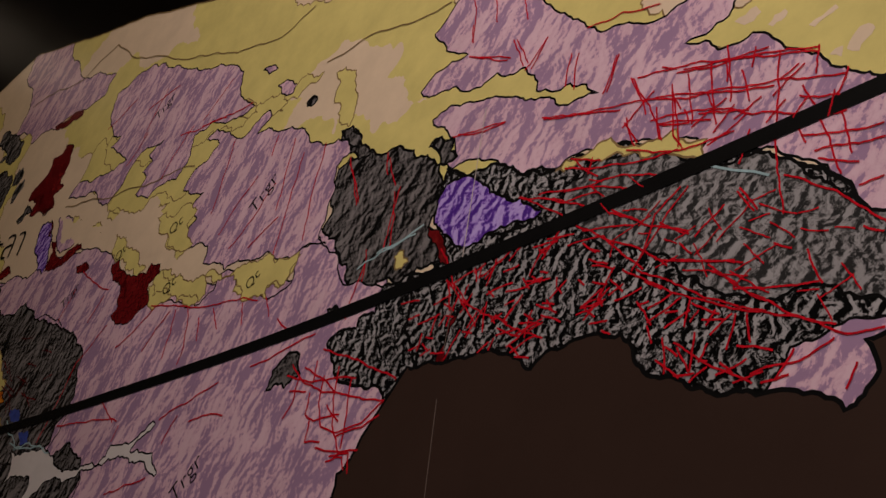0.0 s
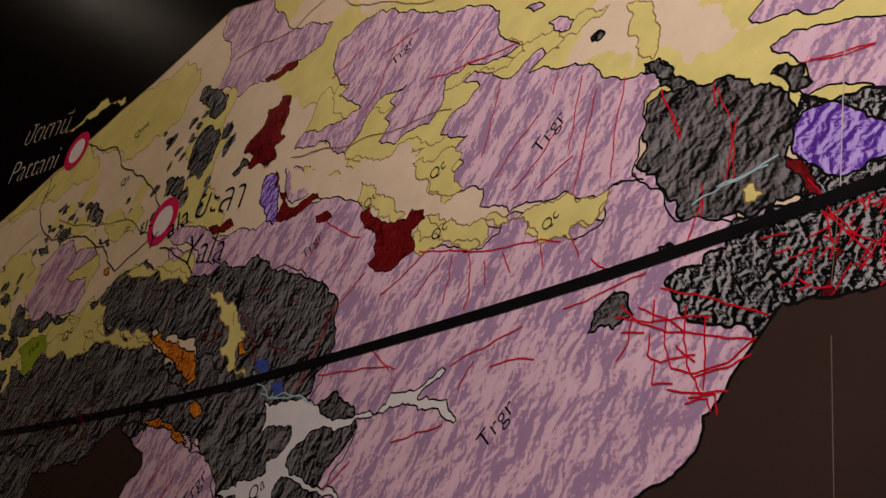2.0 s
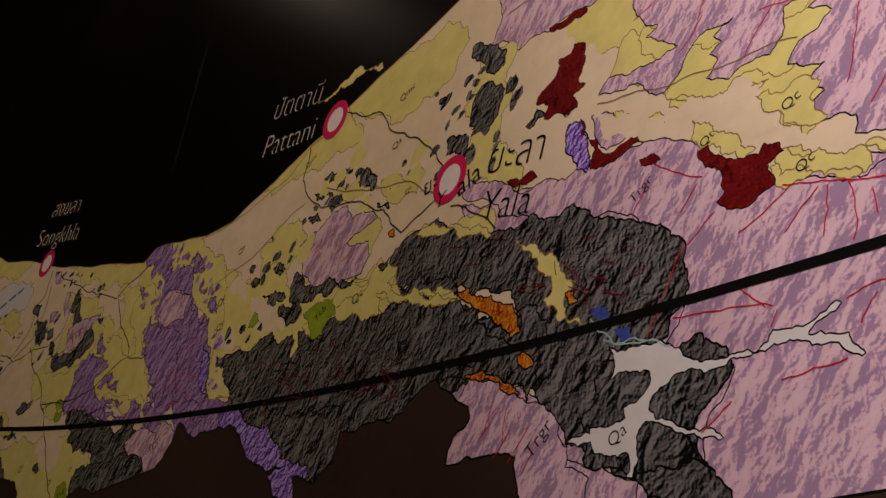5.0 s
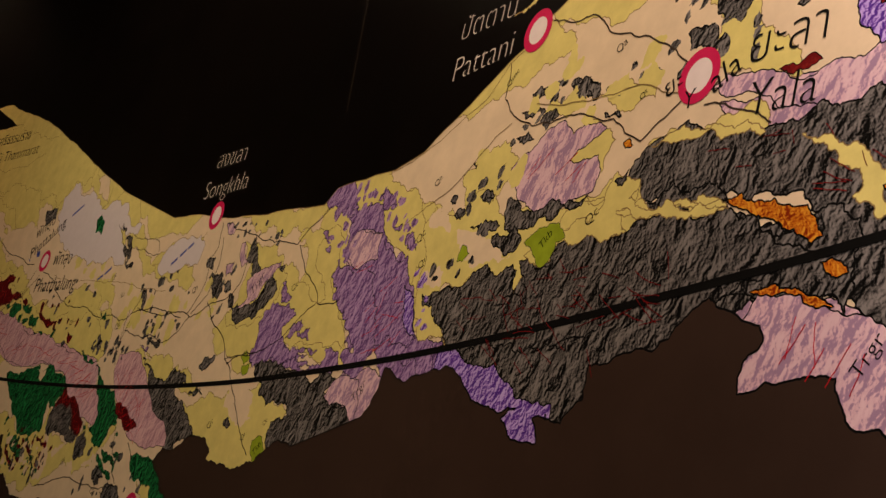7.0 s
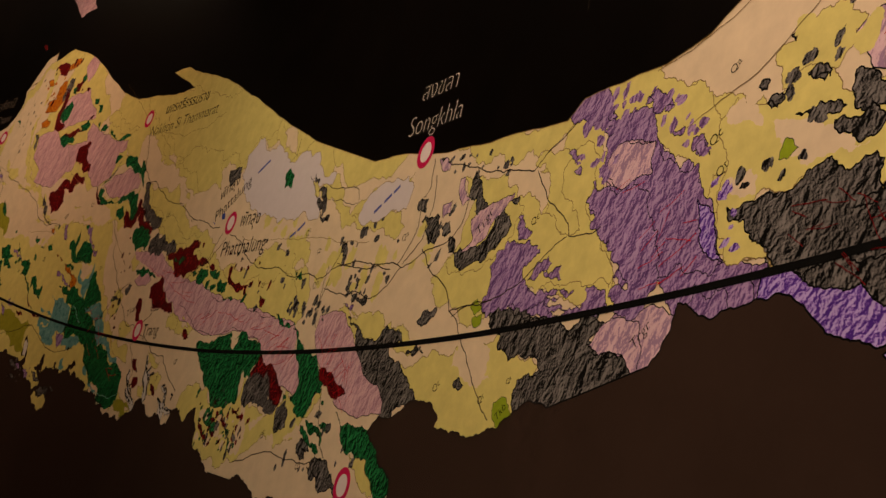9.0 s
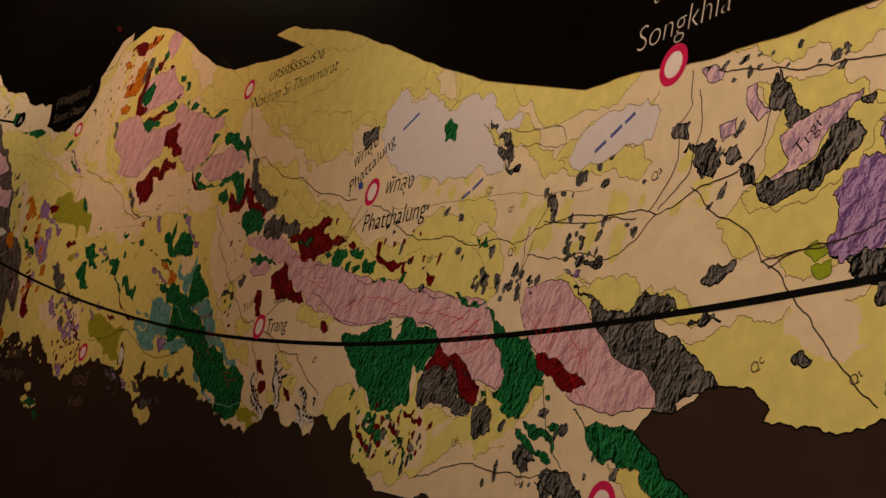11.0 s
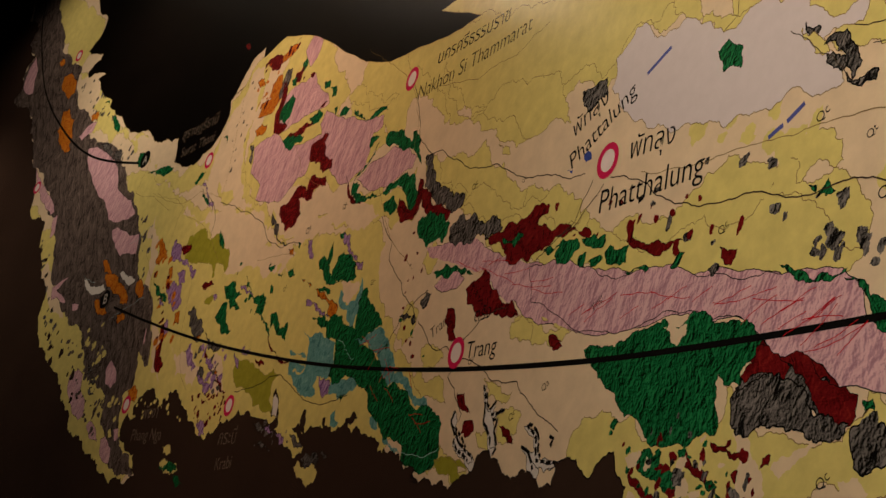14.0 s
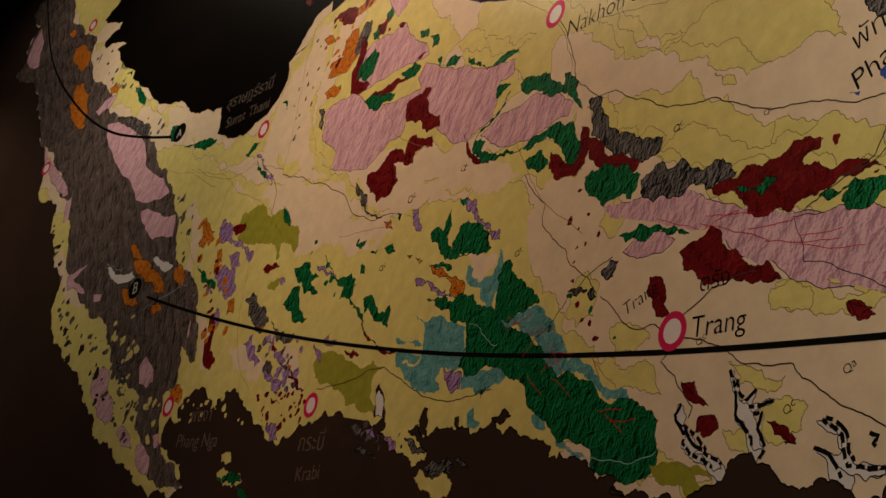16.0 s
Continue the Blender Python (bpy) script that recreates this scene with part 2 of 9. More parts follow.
def ragged(points, amount=0.16, finest=0.3, closed=True, seed=0):
    """An outline with natural, self-similar unevenness between its corners."""
    r = random.Random(seed)
    line = [Vector(p) for p in points]
    if closed:
        line.append(line[0].copy())
    while True:
        longest, out = 0, [line[0]]
        for a, b in zip(line, line[1:]):
            d = b - a
            if d.length > finest:
                out.append((a + b) / 2 + Vector((-d.y, d.x)) * r.uniform(-amount, amount))
                longest = max(longest, d.length / 2)
            out.append(b)
        line = out
        if longest <= finest:
            break
    return line[:-1] if closed else line


def filled(outline):
    n = len(outline)
    verts, _, faces, *_ = delaunay_2d_cdt(outline, [(i, (i + 1) % n) for i in range(n)], [list(range(n))], 1, 1e-5)
    bm = bmesh.new()
    made = [bm.verts.new((v.x, v.y, 0)) for v in verts]
    for f in faces:
        if len(set(f)) > 2:
            try:
                bm.faces.new([made[i] for i in f])
            except ValueError:
                pass
    for f in bm.faces:
        if f.normal.z < 0:
            f.normal_flip()
    bmesh.ops.delete(bm, geom=[v for v in bm.verts if not v.link_faces], context="VERTS")
    return bm


def stroke(bm, line, width, closed=False, dashes=None):
    """A drawn line: a ribbon of quads with mitred joints; dashes: its on and off lengths."""
    n = len(line)
    left, right, run = [], [], 0.0
    for i, p in enumerate(line):
        a = line[i - 1] if i or closed else p
        b = line[(i + 1) % n] if i < n - 1 or closed else p
        d = (b - a)
        d = d.normalized() if d.length > 1e-6 else Vector((1, 0))
        side = Vector((-d.y, d.x)) * width / 2
        left.append(bm.verts.new((p.x + side.x, p.y + side.y, 0)))
        right.append(bm.verts.new((p.x - side.x, p.y - side.y, 0)))
    for i in range(n if closed else n - 1):
        j = (i + 1) % n
        run += (line[j] - line[i]).length
        if dashes and run % sum(dashes) > dashes[0]:
            continue
        try:
            bm.faces.new((left[i], right[i], right[j], left[j]))
        except ValueError:
            pass
    return bm


# ---- the shell of the gallery ----
def arc_wall(name, low, high, bottom, top, radius, thick, mat, label):
    """A curved wall with thickness, from angle low to high."""
    bm = bmesh.new()
    layer = bm.loops.layers.uv.new("sheet")
    n = round((high - low) / (STEP / 100 / radius))
    rings = []
    for i in range(n + 1):
        a = low + (high - low) * i / n
        c, s = math.cos(a), math.sin(a)
        rings.append([bm.verts.new((r * c, r * s, z)) for r, z in ((radius, bottom), (radius, top), (radius + thick, top), (radius + thick, bottom))])
    for i, (p, q) in enumerate(zip(rings, rings[1:])):
        for k in range(4):
            f = bm.faces.new((p[k], p[(k + 1) % 4], q[(k + 1) % 4], q[k]))
            for loop in f.loops:
                v = loop.vert.co
                loop[layer].uv = ((-math.atan2(v.y, v.x) - MIDDLE) * radius * 100, v.z * 100)
    bm.faces.new(rings[0])
    bm.faces.new(reversed(rings[-1]))
    bmesh.ops.recalc_face_normals(bm, faces=bm.faces[:])
    return tagged(part(name, bm, mat), label, "wall", kind="structure")


def slab(name, x0, x1, y0, y1, z0, z1, mat, label, category):
    bm = bmesh.new()
    bmesh.ops.create_cube(bm, size=1)
    for v in bm.verts:
        v.co = ((x0, x1)[v.co.x > 0], (y0, y1)[v.co.y > 0], (z0, z1)[v.co.z > 0])
    return tagged(part(name, bm, mat), label, category, kind="structure")


X_LOW, X_HIGH = -560, 460
arc_wall("wall_curved", -(X_HIGH / 100 / RADIUS + MIDDLE), -(X_LOW / 100 / RADIUS + MIDDLE), 0, CEILING, RADIUS, 0.15, INK["sea"],
         "concave gallery wall laminated in brown-black print")
slab("floor", -6.5, 8.5, -1.5, 8.5, -0.1, 0, CARPET, "dark carpet floor of a dim gallery", "floor")
slab("ceiling", -6.5, 8.5, -1.5, 8.5, CEILING, CEILING + 0.1, SOOT, "black painted gallery ceiling", "ceiling")
slab("wall_back", -6.5, 8.5, -1.65, -1.5, 0, CEILING, PAINT, "plain dark brown gallery wall", "wall")
slab("wall_side", -6.65, -6.5, -1.5, 8.5, 0, CEILING, PAINT, "plain dark brown gallery wall", "wall")
slab("wall_end", 8.5, 8.65, -1.5, 8.5, 0, CEILING, PAINT, "plain dark brown gallery wall", "wall")
slab("wall_far", -6.5, 8.5, 8.5, 8.65, 0, CEILING, PAINT, "plain dark brown gallery wall", "wall")


def turned(bm, rings, sides=20, move=None):
    """A lathe shape from (radius, height) rings."""
    loops = []
    for r, z in rings:
        loops.append([bm.verts.new((r * math.cos(2 * math.pi * i / sides), r * math.sin(2 * math.pi * i / sides), z)) for i in range(sides)])
    for a, b in zip(loops, loops[1:]):
        for i in range(sides):
            bm.faces.new((a[i], a[(i + 1) % sides], b[(i + 1) % sides], b[i]))
    bm.faces.new(reversed(loops[0]))
    bm.faces.new(loops[-1])
    if move:
        bmesh.ops.transform(bm, matrix=move, verts=bm.verts[:])
    return bm


def spotlight(x, height, out, watts, colour, cone, target):
    """An assumed ceiling spotlight on a stem, and the light that it throws on the wall."""
    at, aim = on_wall(x, height * 100, out), on_wall(x, target, 0)
    turn = look(at, aim)
    base = tagged(new("assumed_ceiling_spotlight"), "assumed black metal ceiling spotlight on a short stem, out of view", "lamp", "ceiling spotlights")
    base.location = (at.x, at.y, CEILING)
    local = Matrix.Translation((0, 0, -CEILING)) @ Matrix.Translation((-at.x, -at.y, 0))
    part("canopy", turned(bmesh.new(), [(0.05, -0.03), (0.05, 0.0)]), METAL, base)
    part("stem", turned(bmesh.new(), [(0.012, height - CEILING + 0.06), (0.012, -0.02)]), METAL, base)
    part("housing", turned(bmesh.new(), [(0.055, 0.02), (0.055, 0.1), (0.045, 0.16), (0.02, 0.18)], move=local @ turn), METAL, base)
    lamp = bpy.data.lights.new("spot", "SPOT")
    lamp.energy, lamp.color, lamp.shadow_soft_size, lamp.spot_size, lamp.spot_blend = watts, colour, 0.06, radians(cone), 1.0
    light = new("spot", lamp)
    light.matrix_world = turn
    return base


for row in LAMPS:
    spotlight(*row)

# ---- the printed map ----
wall_map = thing("wall_map", "large printed geological map across a concave gallery wall", "map")
PLY = 0.000004   # the thickness of one printed layer
STACK = []        # what is printed so far: its extent and its layer
NAMES = {"cream": "alluvium_area", "yellow": "terrace_area", "pink": "granite_area", "rose": "granite_area", "gneiss": "gneiss_area", "ridge": "mountain_ridge_area", "grey": "sandstone_area", "phyllite": "phyllite_area", "purple": "slate_area", "violet": "schist_area",
         "darkred": "old_rock_area", "orange": "shale_area", "green": "limestone_area", "teal": "dolomite_area", "olive": "coal_basin_area", "lime": "basin_area",
         "lake": "lake_area", "lakepale": "reservoir_area", "blue": "river_marking", "gulf": "gulf_area", "sea": "sea_area"}
LABELS = {"cream": "flat cream tint", "yellow": "mustard yellow tint", "pink": "pink hill-shaded tint", "rose": "rose hill-shaded tint", "gneiss": "black and grey mottled tint", "ridge": "brown-grey ridged tint", "grey": "charcoal hill-shaded tint", "phyllite": "speckled mid-grey tint", "purple": "purple hill-shaded tint",
          "violet": "bright violet tint", "darkred": "dark red tint", "orange": "orange tint", "green": "dark green tint", "teal": "teal tint", "olive": "olive tint",
          "lime": "lime green tint", "lake": "pale lilac lake tint", "lakepale": "white lake tint", "blue": "blue marking", "gulf": "black sea tint", "sea": "brown-black sea tint"}
EDGE = {"phyllite": ("black", 0.12), "gneiss": ("black", 0.16), "rose": ("black", 0.09), "sea": ("black", 0.16), "gulf": ("thin", 0.10), "pink": ("black", 0.10), "grey": ("black", 0.14), "purple": ("black", 0.09), "yellow": ("thin", 0.09), "green": ("black", 0.07), "darkred": ("black", 0.07), "orange": ("black", 0.12),
        "lake": ("thin", 0.09), "lakepale": ("black", 0.10), "violet": ("black", 0.12), "lime": ("road", 0.07), "olive": ("thin", 0.06)}
OUTLINES = []


def over(points):
    """The height at which to print over all that lies below these points."""
    xs, ys = [p.x for p in points], [p.y for p in points]
    box = min(xs), max(xs), min(ys), max(ys)
    level = 1 + max([k for a, b, c, d, k in STACK if a < box[1] and b > box[0] and c < box[3] and d > box[2]], default=3)
    STACK.append((*box, level))
    return level * PLY


ROUGH = {"yellow": 0.23, "cream": 0.23, "grey": 0.22, "purple": 0.24, "green": 0.2, "darkred": 0.18, "pink": 0.14, "rose": 0.08, "sea": 0.2}


def area(kind, points, rough=None, edge=True):
    """One tinted area of the map, with its drawn outline."""
    rough = ROUGH.get(kind, 0.17) if rough is None else rough
    outline = ragged(points, rough, seed=len(OUTLINES)) if rough else [Vector(p).copy() for p in points]
    OUTLINES.append((kind, outline))
    height = over(outline)
    ob = part(NAMES[kind], bent(filled(outline), height), INK[kind], wall_map, LABELS[kind])
    if edge and kind in EDGE:
        ink, width = EDGE[kind]
        part("outline", bent(stroke(bmesh.new(), outline, width, True), height + 0.5 * PLY), INK[ink], ob)
    return ob


def drawn(name, lines, ink, width, rough=0.10, label="", dashes=None, finest=0.8):
    """Drawn lines of one sort: roads, faults, rivers."""
    for k, points in enumerate(lines):
        line = ragged(points, rough, finest, False, seed=k + 11) if rough else eased(points)
        bm = stroke(bmesh.new(), line, width, dashes=dashes)
        part(name, bent(bm, over(line)), INK[ink], wall_map, label)


def eased(points):
    """A smooth curve through the points."""
    p = [Vector(q) for q in points]
    p = [2 * p[0] - p[1]] + p + [2 * p[-1] - p[-2]]
    out = []
    for a, b, c, d in zip(p, p[1:], p[2:], p[3:]):
        n = max(2, round((c - b).length / 2))
        for i in range(n):
            t = i / n
            out.append(0.5 * (2 * b + (c - a) * t + (2 * a - 5 * b + 4 * c - d) * t * t + (3 * b - a - 3 * c + d) * t ** 3))
    return out + [p[-2]]


def inside(p, outline):
    hit = False
    for a, b in zip(outline, outline[1:] + outline[:1]):
        if (a.y > p.y) != (b.y > p.y) and p.x < (b.x - a.x) * (p.y - a.y) / (b.y - a.y) + a.x:
            hit = not hit
    return hit


def lettering(text, start, end, ink="black", lean=0.0, tall=1.0, name="lettering", thin=0.005):
    """A printed word from the start to the end of its baseline, bent onto the wall."""
    curve = bpy.data.curves.new("word", "FONT")
    curve.body = text
    curve.offset = -thin
    temp = bpy.data.objects.new("word", curve)
    scene.collection.objects.link(temp)
    bpy.context.view_layer.update()
    mesh = bpy.data.meshes.new_from_object(temp.evaluated_get(bpy.context.evaluated_depsgraph_get()))
    bpy.data.objects.remove(temp)
    bm = bmesh.new()
    bm.from_mesh(mesh)
    bpy.data.meshes.remove(mesh)
    if not bm.verts:
        return None
    width = max(v.co.x for v in bm.verts)
    a, b = Vector(start), Vector(end)
    s = (b - a).length / width
    c = math.atan2(b.y - a.y, b.x - a.x)
    for v in bm.verts:
        x, y = v.co.x * s + v.co.y * s * tall * lean, v.co.y * s * tall
        v.co = (a.x + x * math.cos(c) - y * math.sin(c), a.y + x * math.sin(c) + y * math.cos(c), 0)
    height = over([v.co for v in bm.verts])
    return part(name, bent(bm, height), INK[ink], wall_map, "printed word " + text)


def symbol(text, start, end, turn=26, size=0.72):
    """A small slanting rock symbol about the middle of the given baseline."""
    a, b = Vector(start), Vector(end)
    half = (b - a) * size / 2
    c, s = math.cos(radians(turn)), math.sin(radians(turn))
    half = Vector((half.x * c - half.y * s, half.x * s + half.y * c))
    return lettering(text, (a + b) / 2 - half, (a + b) / 2 + half, thin=0.012)


def marker(x, y, r=2.25):
    """A city marker: a crimson ring round a white disc."""
    bm = bmesh.new()
    pts = [Vector((math.cos(2 * math.pi * i / 48), math.sin(2 * math.pi * i / 48))) for i in range(48)]
    bm = filled([Vector((x, y)) + p * r for p in pts])
    height = over([Vector((x, y)) + p * r for p in pts])
    ring = part("city_marker", bent(bm, height), INK["ring"], wall_map, "crimson ring")
    part("marker_disc", bent(filled([Vector((x, y)) + p * r * 0.63 for p in pts]), height + 0.5 * PLY), INK["disc"], ring, "white disc")
    return ring


def badge(x, y, letter):
    """The black dot with a pale letter at an end of the section line."""
    pts = [Vector((x + 2.9 * math.cos(2 * math.pi * i / 40), y + 2.6 * math.sin(2 * math.pi * i / 40))) for i in range(40)]
    part("section_badge", bent(filled(pts), over(pts)), INK["black"], wall_map, "black dot")
    return lettering(letter, (x - 1.1, y - 1.3), (x + 1.2, y - 1.3), "white")


def specks(kind, points, count, small, large, seed):
    """Many small outcrops scattered inside a stretch of the map."""
    r = random.Random(seed)
    outline = [Vector(p) for p in points]
    xs, ys = [p.x for p in outline], [p.y for p in outline]
    tries = 0
    while count and tries < 4000:
        tries += 1
        p = Vector((r.uniform(min(xs), max(xs)), r.uniform(min(ys), max(ys))))
        if not inside(p, outline):
            continue
        count -= 1
        size, a, thin = r.uniform(small, large), r.uniform(-0.6, 1.6), r.uniform(0.45, 0.9)
        blob = []
        for i in range(9):
            w = 2 * math.pi * i / 9
            q = Vector((math.cos(w), math.sin(w) * thin)) * size * r.uniform(0.55, 1.1)
            blob.append((p.x + q.x * math.cos(a) - q.y * math.sin(a), p.y + q.x * math.sin(a) + q.y * math.cos(a)))
        area(kind, blob, 0.22, edge=False)


def faults(name, points, count, low, high, angle, spread, width, seed, ink="red"):
    """Fault traces scattered inside a stretch of the map."""
    r = random.Random(seed)
    outline = [Vector(p) for p in points]
    xs, ys = [p.x for p in outline], [p.y for p in outline]
    lines, tries = [], 0
    while len(lines) < count and tries < 6000:
        tries += 1
        p = Vector((r.uniform(min(xs), max(xs)), r.uniform(min(ys), max(ys))))
        a = radians(angle + r.gauss(0, spread))
        q = p + Vector((math.cos(a), math.sin(a))) * r.uniform(low, high)
        if inside(p, outline) and inside(q, outline):
            lines.append([p, q])
    return drawn(name, lines, ink, width, 0.05, "red fault trace", None, 0.13)


coast_a = ragged([(-315.8, 399.4), (-312, 382), (-302.7, 375), (-306.2, 369.2), (-298, 361.7), (-302, 359.6), (-303.7, 354.5), (-301.9, 348.4), (-306.1, 345.2), (-302.2, 341.8), (-291, 336.2), (-286, 327.4), (-279.2, 317.2), (-276.1, 310.4), (-269.9, 301), (-269, 292.3), (-265.1, 288.6), (-255.9, 285.1), (-256.3, 282), (-256.6, 277.6), (-250.3, 271), (-247.8, 264.6), (-242.2, 259.3), (-242.4, 256.1), (-243, 251.4), (-239.1, 244.4), (-233.1, 239.6), (-228.7, 235.2), (-223.7, 232.3), (-217.6, 227.5), (-214.4, 223.2), (-206.8, 218.8), (-205.7, 215.4), (-203.4, 212.7), (-192.4, 207.3), (-183.5, 204), (-176.9, 200.1)], 0.2, 0.3, False, 0)
coast_a += ragged([(-172.8, 197.2), (-169.3, 198.8), (-163.8, 196.5), (-159.4, 197.9), (-161.8, 201.6), (-167.7, 204.8), (-169.3, 206.9), (-172.5, 209.1), (-172.5, 211.8), (-170.5, 213.8), (-167.4, 212), (-164.7, 212.6), (-167.9, 215.4), (-165.5, 217.4), (-162.2, 218.4), (-155.7, 215.4), (-152.4, 212.5), (-152, 214.9), (-148.9, 216.1), (-143.1, 213.5), (-139.1, 210.6), (-134.7, 207.4), (-129.7, 203.6), (-126.4, 202.3), (-124.6, 203.9), (-121.3, 204), (-119.8, 205.2), (-116.9, 205.4), (-112, 206.5), (-109.9, 205.2), (-106.8, 205.5), (-105, 204.1)], 0.22, 0.3, False, 20)
coast_a += ragged([(-98.3, 202.5), (-93.5, 202.1), (-92.9, 200.8), (-94.6, 200.2), (-91.2, 198.7), (-87.6, 196.1), (-84.4, 193.4), (-81.1, 194.1), (-80.8, 195.4), (-86.5, 199.3), (-83.9, 199.8), (-81.4, 197.7), (-79.9, 198), (-75.2, 198.1), (-74.3, 197.4), (-71.1, 197.3), (-70.7, 196.2), (-68.5, 196.9), (-66, 197.3), (-64.6, 196), (-63.2, 195), (-62.1, 195.9), (-60.2, 194.9), (-58.4, 194.2), (-55.4, 193.1), (-53.1, 192), (-53.5, 190.6), (-51.8, 190.3), (-51.4, 191.1), (-48.1, 189.9), (-44.9, 188.1), (-44.2, 186.9), (-40.9, 186.4), (-42, 185.2), (-39.5, 184.5), (-41.8, 185.8), (-35.3, 183.7), (-26.3, 184), (-24.3, 185.3), (-21, 186.5)], 0.22, 0.3, False, 21)
coast_b = ragged([(-20.4, 185.3), (-13.2, 182.8), (-8.7, 180.3), (-6.1, 180.1), (-5.8, 182.8), (-2.6, 182.9), (1.1, 180.1), (3.8, 182), (5.7, 182.2), (8, 178.4), (8.4, 175.1), (12.4, 173.5), (17.6, 170.6)], 0.2, 0.3, False, 1)
coast_c = ragged([(25.7, 169.2), (36.8, 165.8), (49.5, 162.9), (76.4, 162.3), (76.7, 166.5), (72.1, 170.2), (68.8, 172.7), (71.1, 174.3), (74.9, 173.8), (79.6, 175), (83.5, 174.5), (86.1, 172.3), (85.4, 171.4), (92.6, 169.7), (98.9, 169.8), (101.9, 171.3), (107.6, 170.8)], 0.13, 0.3, False, 2)
coast_d = ragged([(122.5, 172.2), (125.1, 174.8), (125.7, 176.8), (130.3, 174.6), (137.7, 174.7), (140.2, 172.9), (148.9, 169.2), (146.8, 168.7), (148.1, 167.1), (152.1, 166), (151.2, 168.1), (153, 167.7), (155, 167.1), (157.5, 168.6), (157.8, 171.2), (164.9, 170.8), (168, 172.5), (170.4, 173.4), (171.1, 172.6), (175, 170.4), (175.3, 169.3), (173.7, 168.4), (173.2, 166.3), (177.9, 166.4), (180.9, 165.9), (181.6, 163.3), (183.9, 162.5), (186, 160)], 0.13, 0.3, False, 3)
coast_e = ragged([(208.6, 160.4), (216.3, 161.5), (220.4, 162.1), (221.9, 163.1), (222.2, 164.5), (223.5, 165.8)], 0.13, 0.3, False, 4)
coast_f = ragged([(225.9, 168.4), (228.5, 168), (231.3, 167.5), (232.8, 166.5), (234.9, 167.1), (236.9, 166.7), (237.4, 165.8), (238.5, 164.7), (240.6, 163.6), (241.9, 163.3), (243, 163.2), (244.6, 162.2), (245.2, 162.5), (245.7, 163.1), (245.4, 164.1), (247.1, 164.3), (248, 164)], 0.13, 0.3, False, 5)
coast_g = ragged([(250.6, 163.2), (252.9, 175.9), (250, 178.2), (220.2, 197.3), (200.4, 203.3), (179.4, 210.6), (170.5, 213.3)], 0.025, 0.3, False, 6)
coast_h = ragged([(158.4, 210.1), (154.2, 209.2), (150.7, 208.2), (147.8, 207.5), (144.9, 206.1), (141.5, 205.4), (138.6, 204.4), (135.1, 203.2), (131.4, 202.2), (127.1, 200.7), (121.1, 200.5), (114.2, 201.6), (107.6, 202.6)], 0.025, 0.3, False, 7)
coast_i = ragged([(104.8, 201.2), (89, 204.6), (66.5, 210.8), (55.5, 213.2)], 0.025, 0.3, False, 8)
coast_j = ragged([(33.1, 223.8), (18.3, 232.2), (-4.5, 246.4), (-24.5, 257.9), (-42.7, 266.6), (-51, 268), (-36.3, 259.1), (-47.9, 261), (-69.1, 266.4), (-80, 271.6), (-105.1, 289.8), (-123.5, 298.8), (-134.3, 297.7)], 0.025, 0.3, False, 9)
coast_k = ragged([(-134.6, 301.1), (-140.8, 299.7), (-147, 292.5), (-142.3, 293), (-149.2, 291.4), (-148.3, 286.9), (-150.2, 284.1), (-155.4, 280.3), (-163.7, 278.3), (-170.7, 279.9), (-176.9, 283.6), (-177.4, 290.9), (-185.3, 293), (-194.6, 297.2), (-205.8, 302.1), (-215.5, 307.3), (-219.3, 311.3), (-225.3, 314.9), (-230.7, 319.1), (-230.3, 321.8), (-236.9, 325.2), (-244.8, 334.3), (-239.9, 334.9), (-252.1, 337.4), (-253.8, 340.1), (-246.8, 342.3), (-246.1, 344.5), (-257.7, 349.9), (-254.4, 352.4), (-250.7, 354.7), (-250.1, 360.8), (-260.6, 371.9), (-261, 381.1), (-274.2, 382.3)], 0.13, 0.3, False, 10)

area("cream", [(-330, 420), (-250, 420), (-120, 320), (60, 235), (270, 235), (270, 155), (60, 155), (-100, 175), (-250, 200)], 0, edge=False)
# right part
area("yellow", [(169.4, 214.6), (180.1, 212.1), (200.9, 204.8), (213.5, 195.7), (220.8, 193.8), (248.3, 176), (247.7, 171.5), (245.3, 173.1), (242.4, 176.3), (239.3, 176.3), (235.9, 177.3), (232.4, 176.7), (228.5, 176.1), (223.4, 178.5), (218.7, 181.1), (215.3, 183.9), (212.3, 183.8), (201.4, 185.7), (197.2, 186.4), (190.9, 191.1), (183.3, 195.6), (175.5, 202)])
area("cream", [(222.5, 187.4), (221.6, 185.6), (223.5, 183.7), (225, 182.5), (223.3, 182.4), (221.8, 182.7), (221.1, 182.3), (220.7, 183.4), (219.2, 184.4), (219.1, 184.1), (217.8, 184.7), (217.7, 183.8), (216, 185.8), (214.7, 186), (213.9, 185.7), (213, 185.7), (213.2, 187.2), (214.4, 187.9), (212.5, 188.5), (211.6, 188.4), (209.7, 188.5), (210.5, 189.4), (213.8, 189.3), (215.4, 190), (217.5, 190.4)])
area("yellow", [(217, 188.3), (217.8, 188.3), (218.9, 187.1), (219.3, 185.2), (219, 183.7), (218, 184.6), (217.2, 186.3)])
area("yellow", [(212.4, 189.4), (214.1, 189.7), (215.8, 189), (215.4, 188.6), (213.5, 188.2), (211.9, 188.2)])
area("grey", [(214.6, 187.4), (215.1, 187.6), (215.6, 187.1), (215.1, 186.9)])
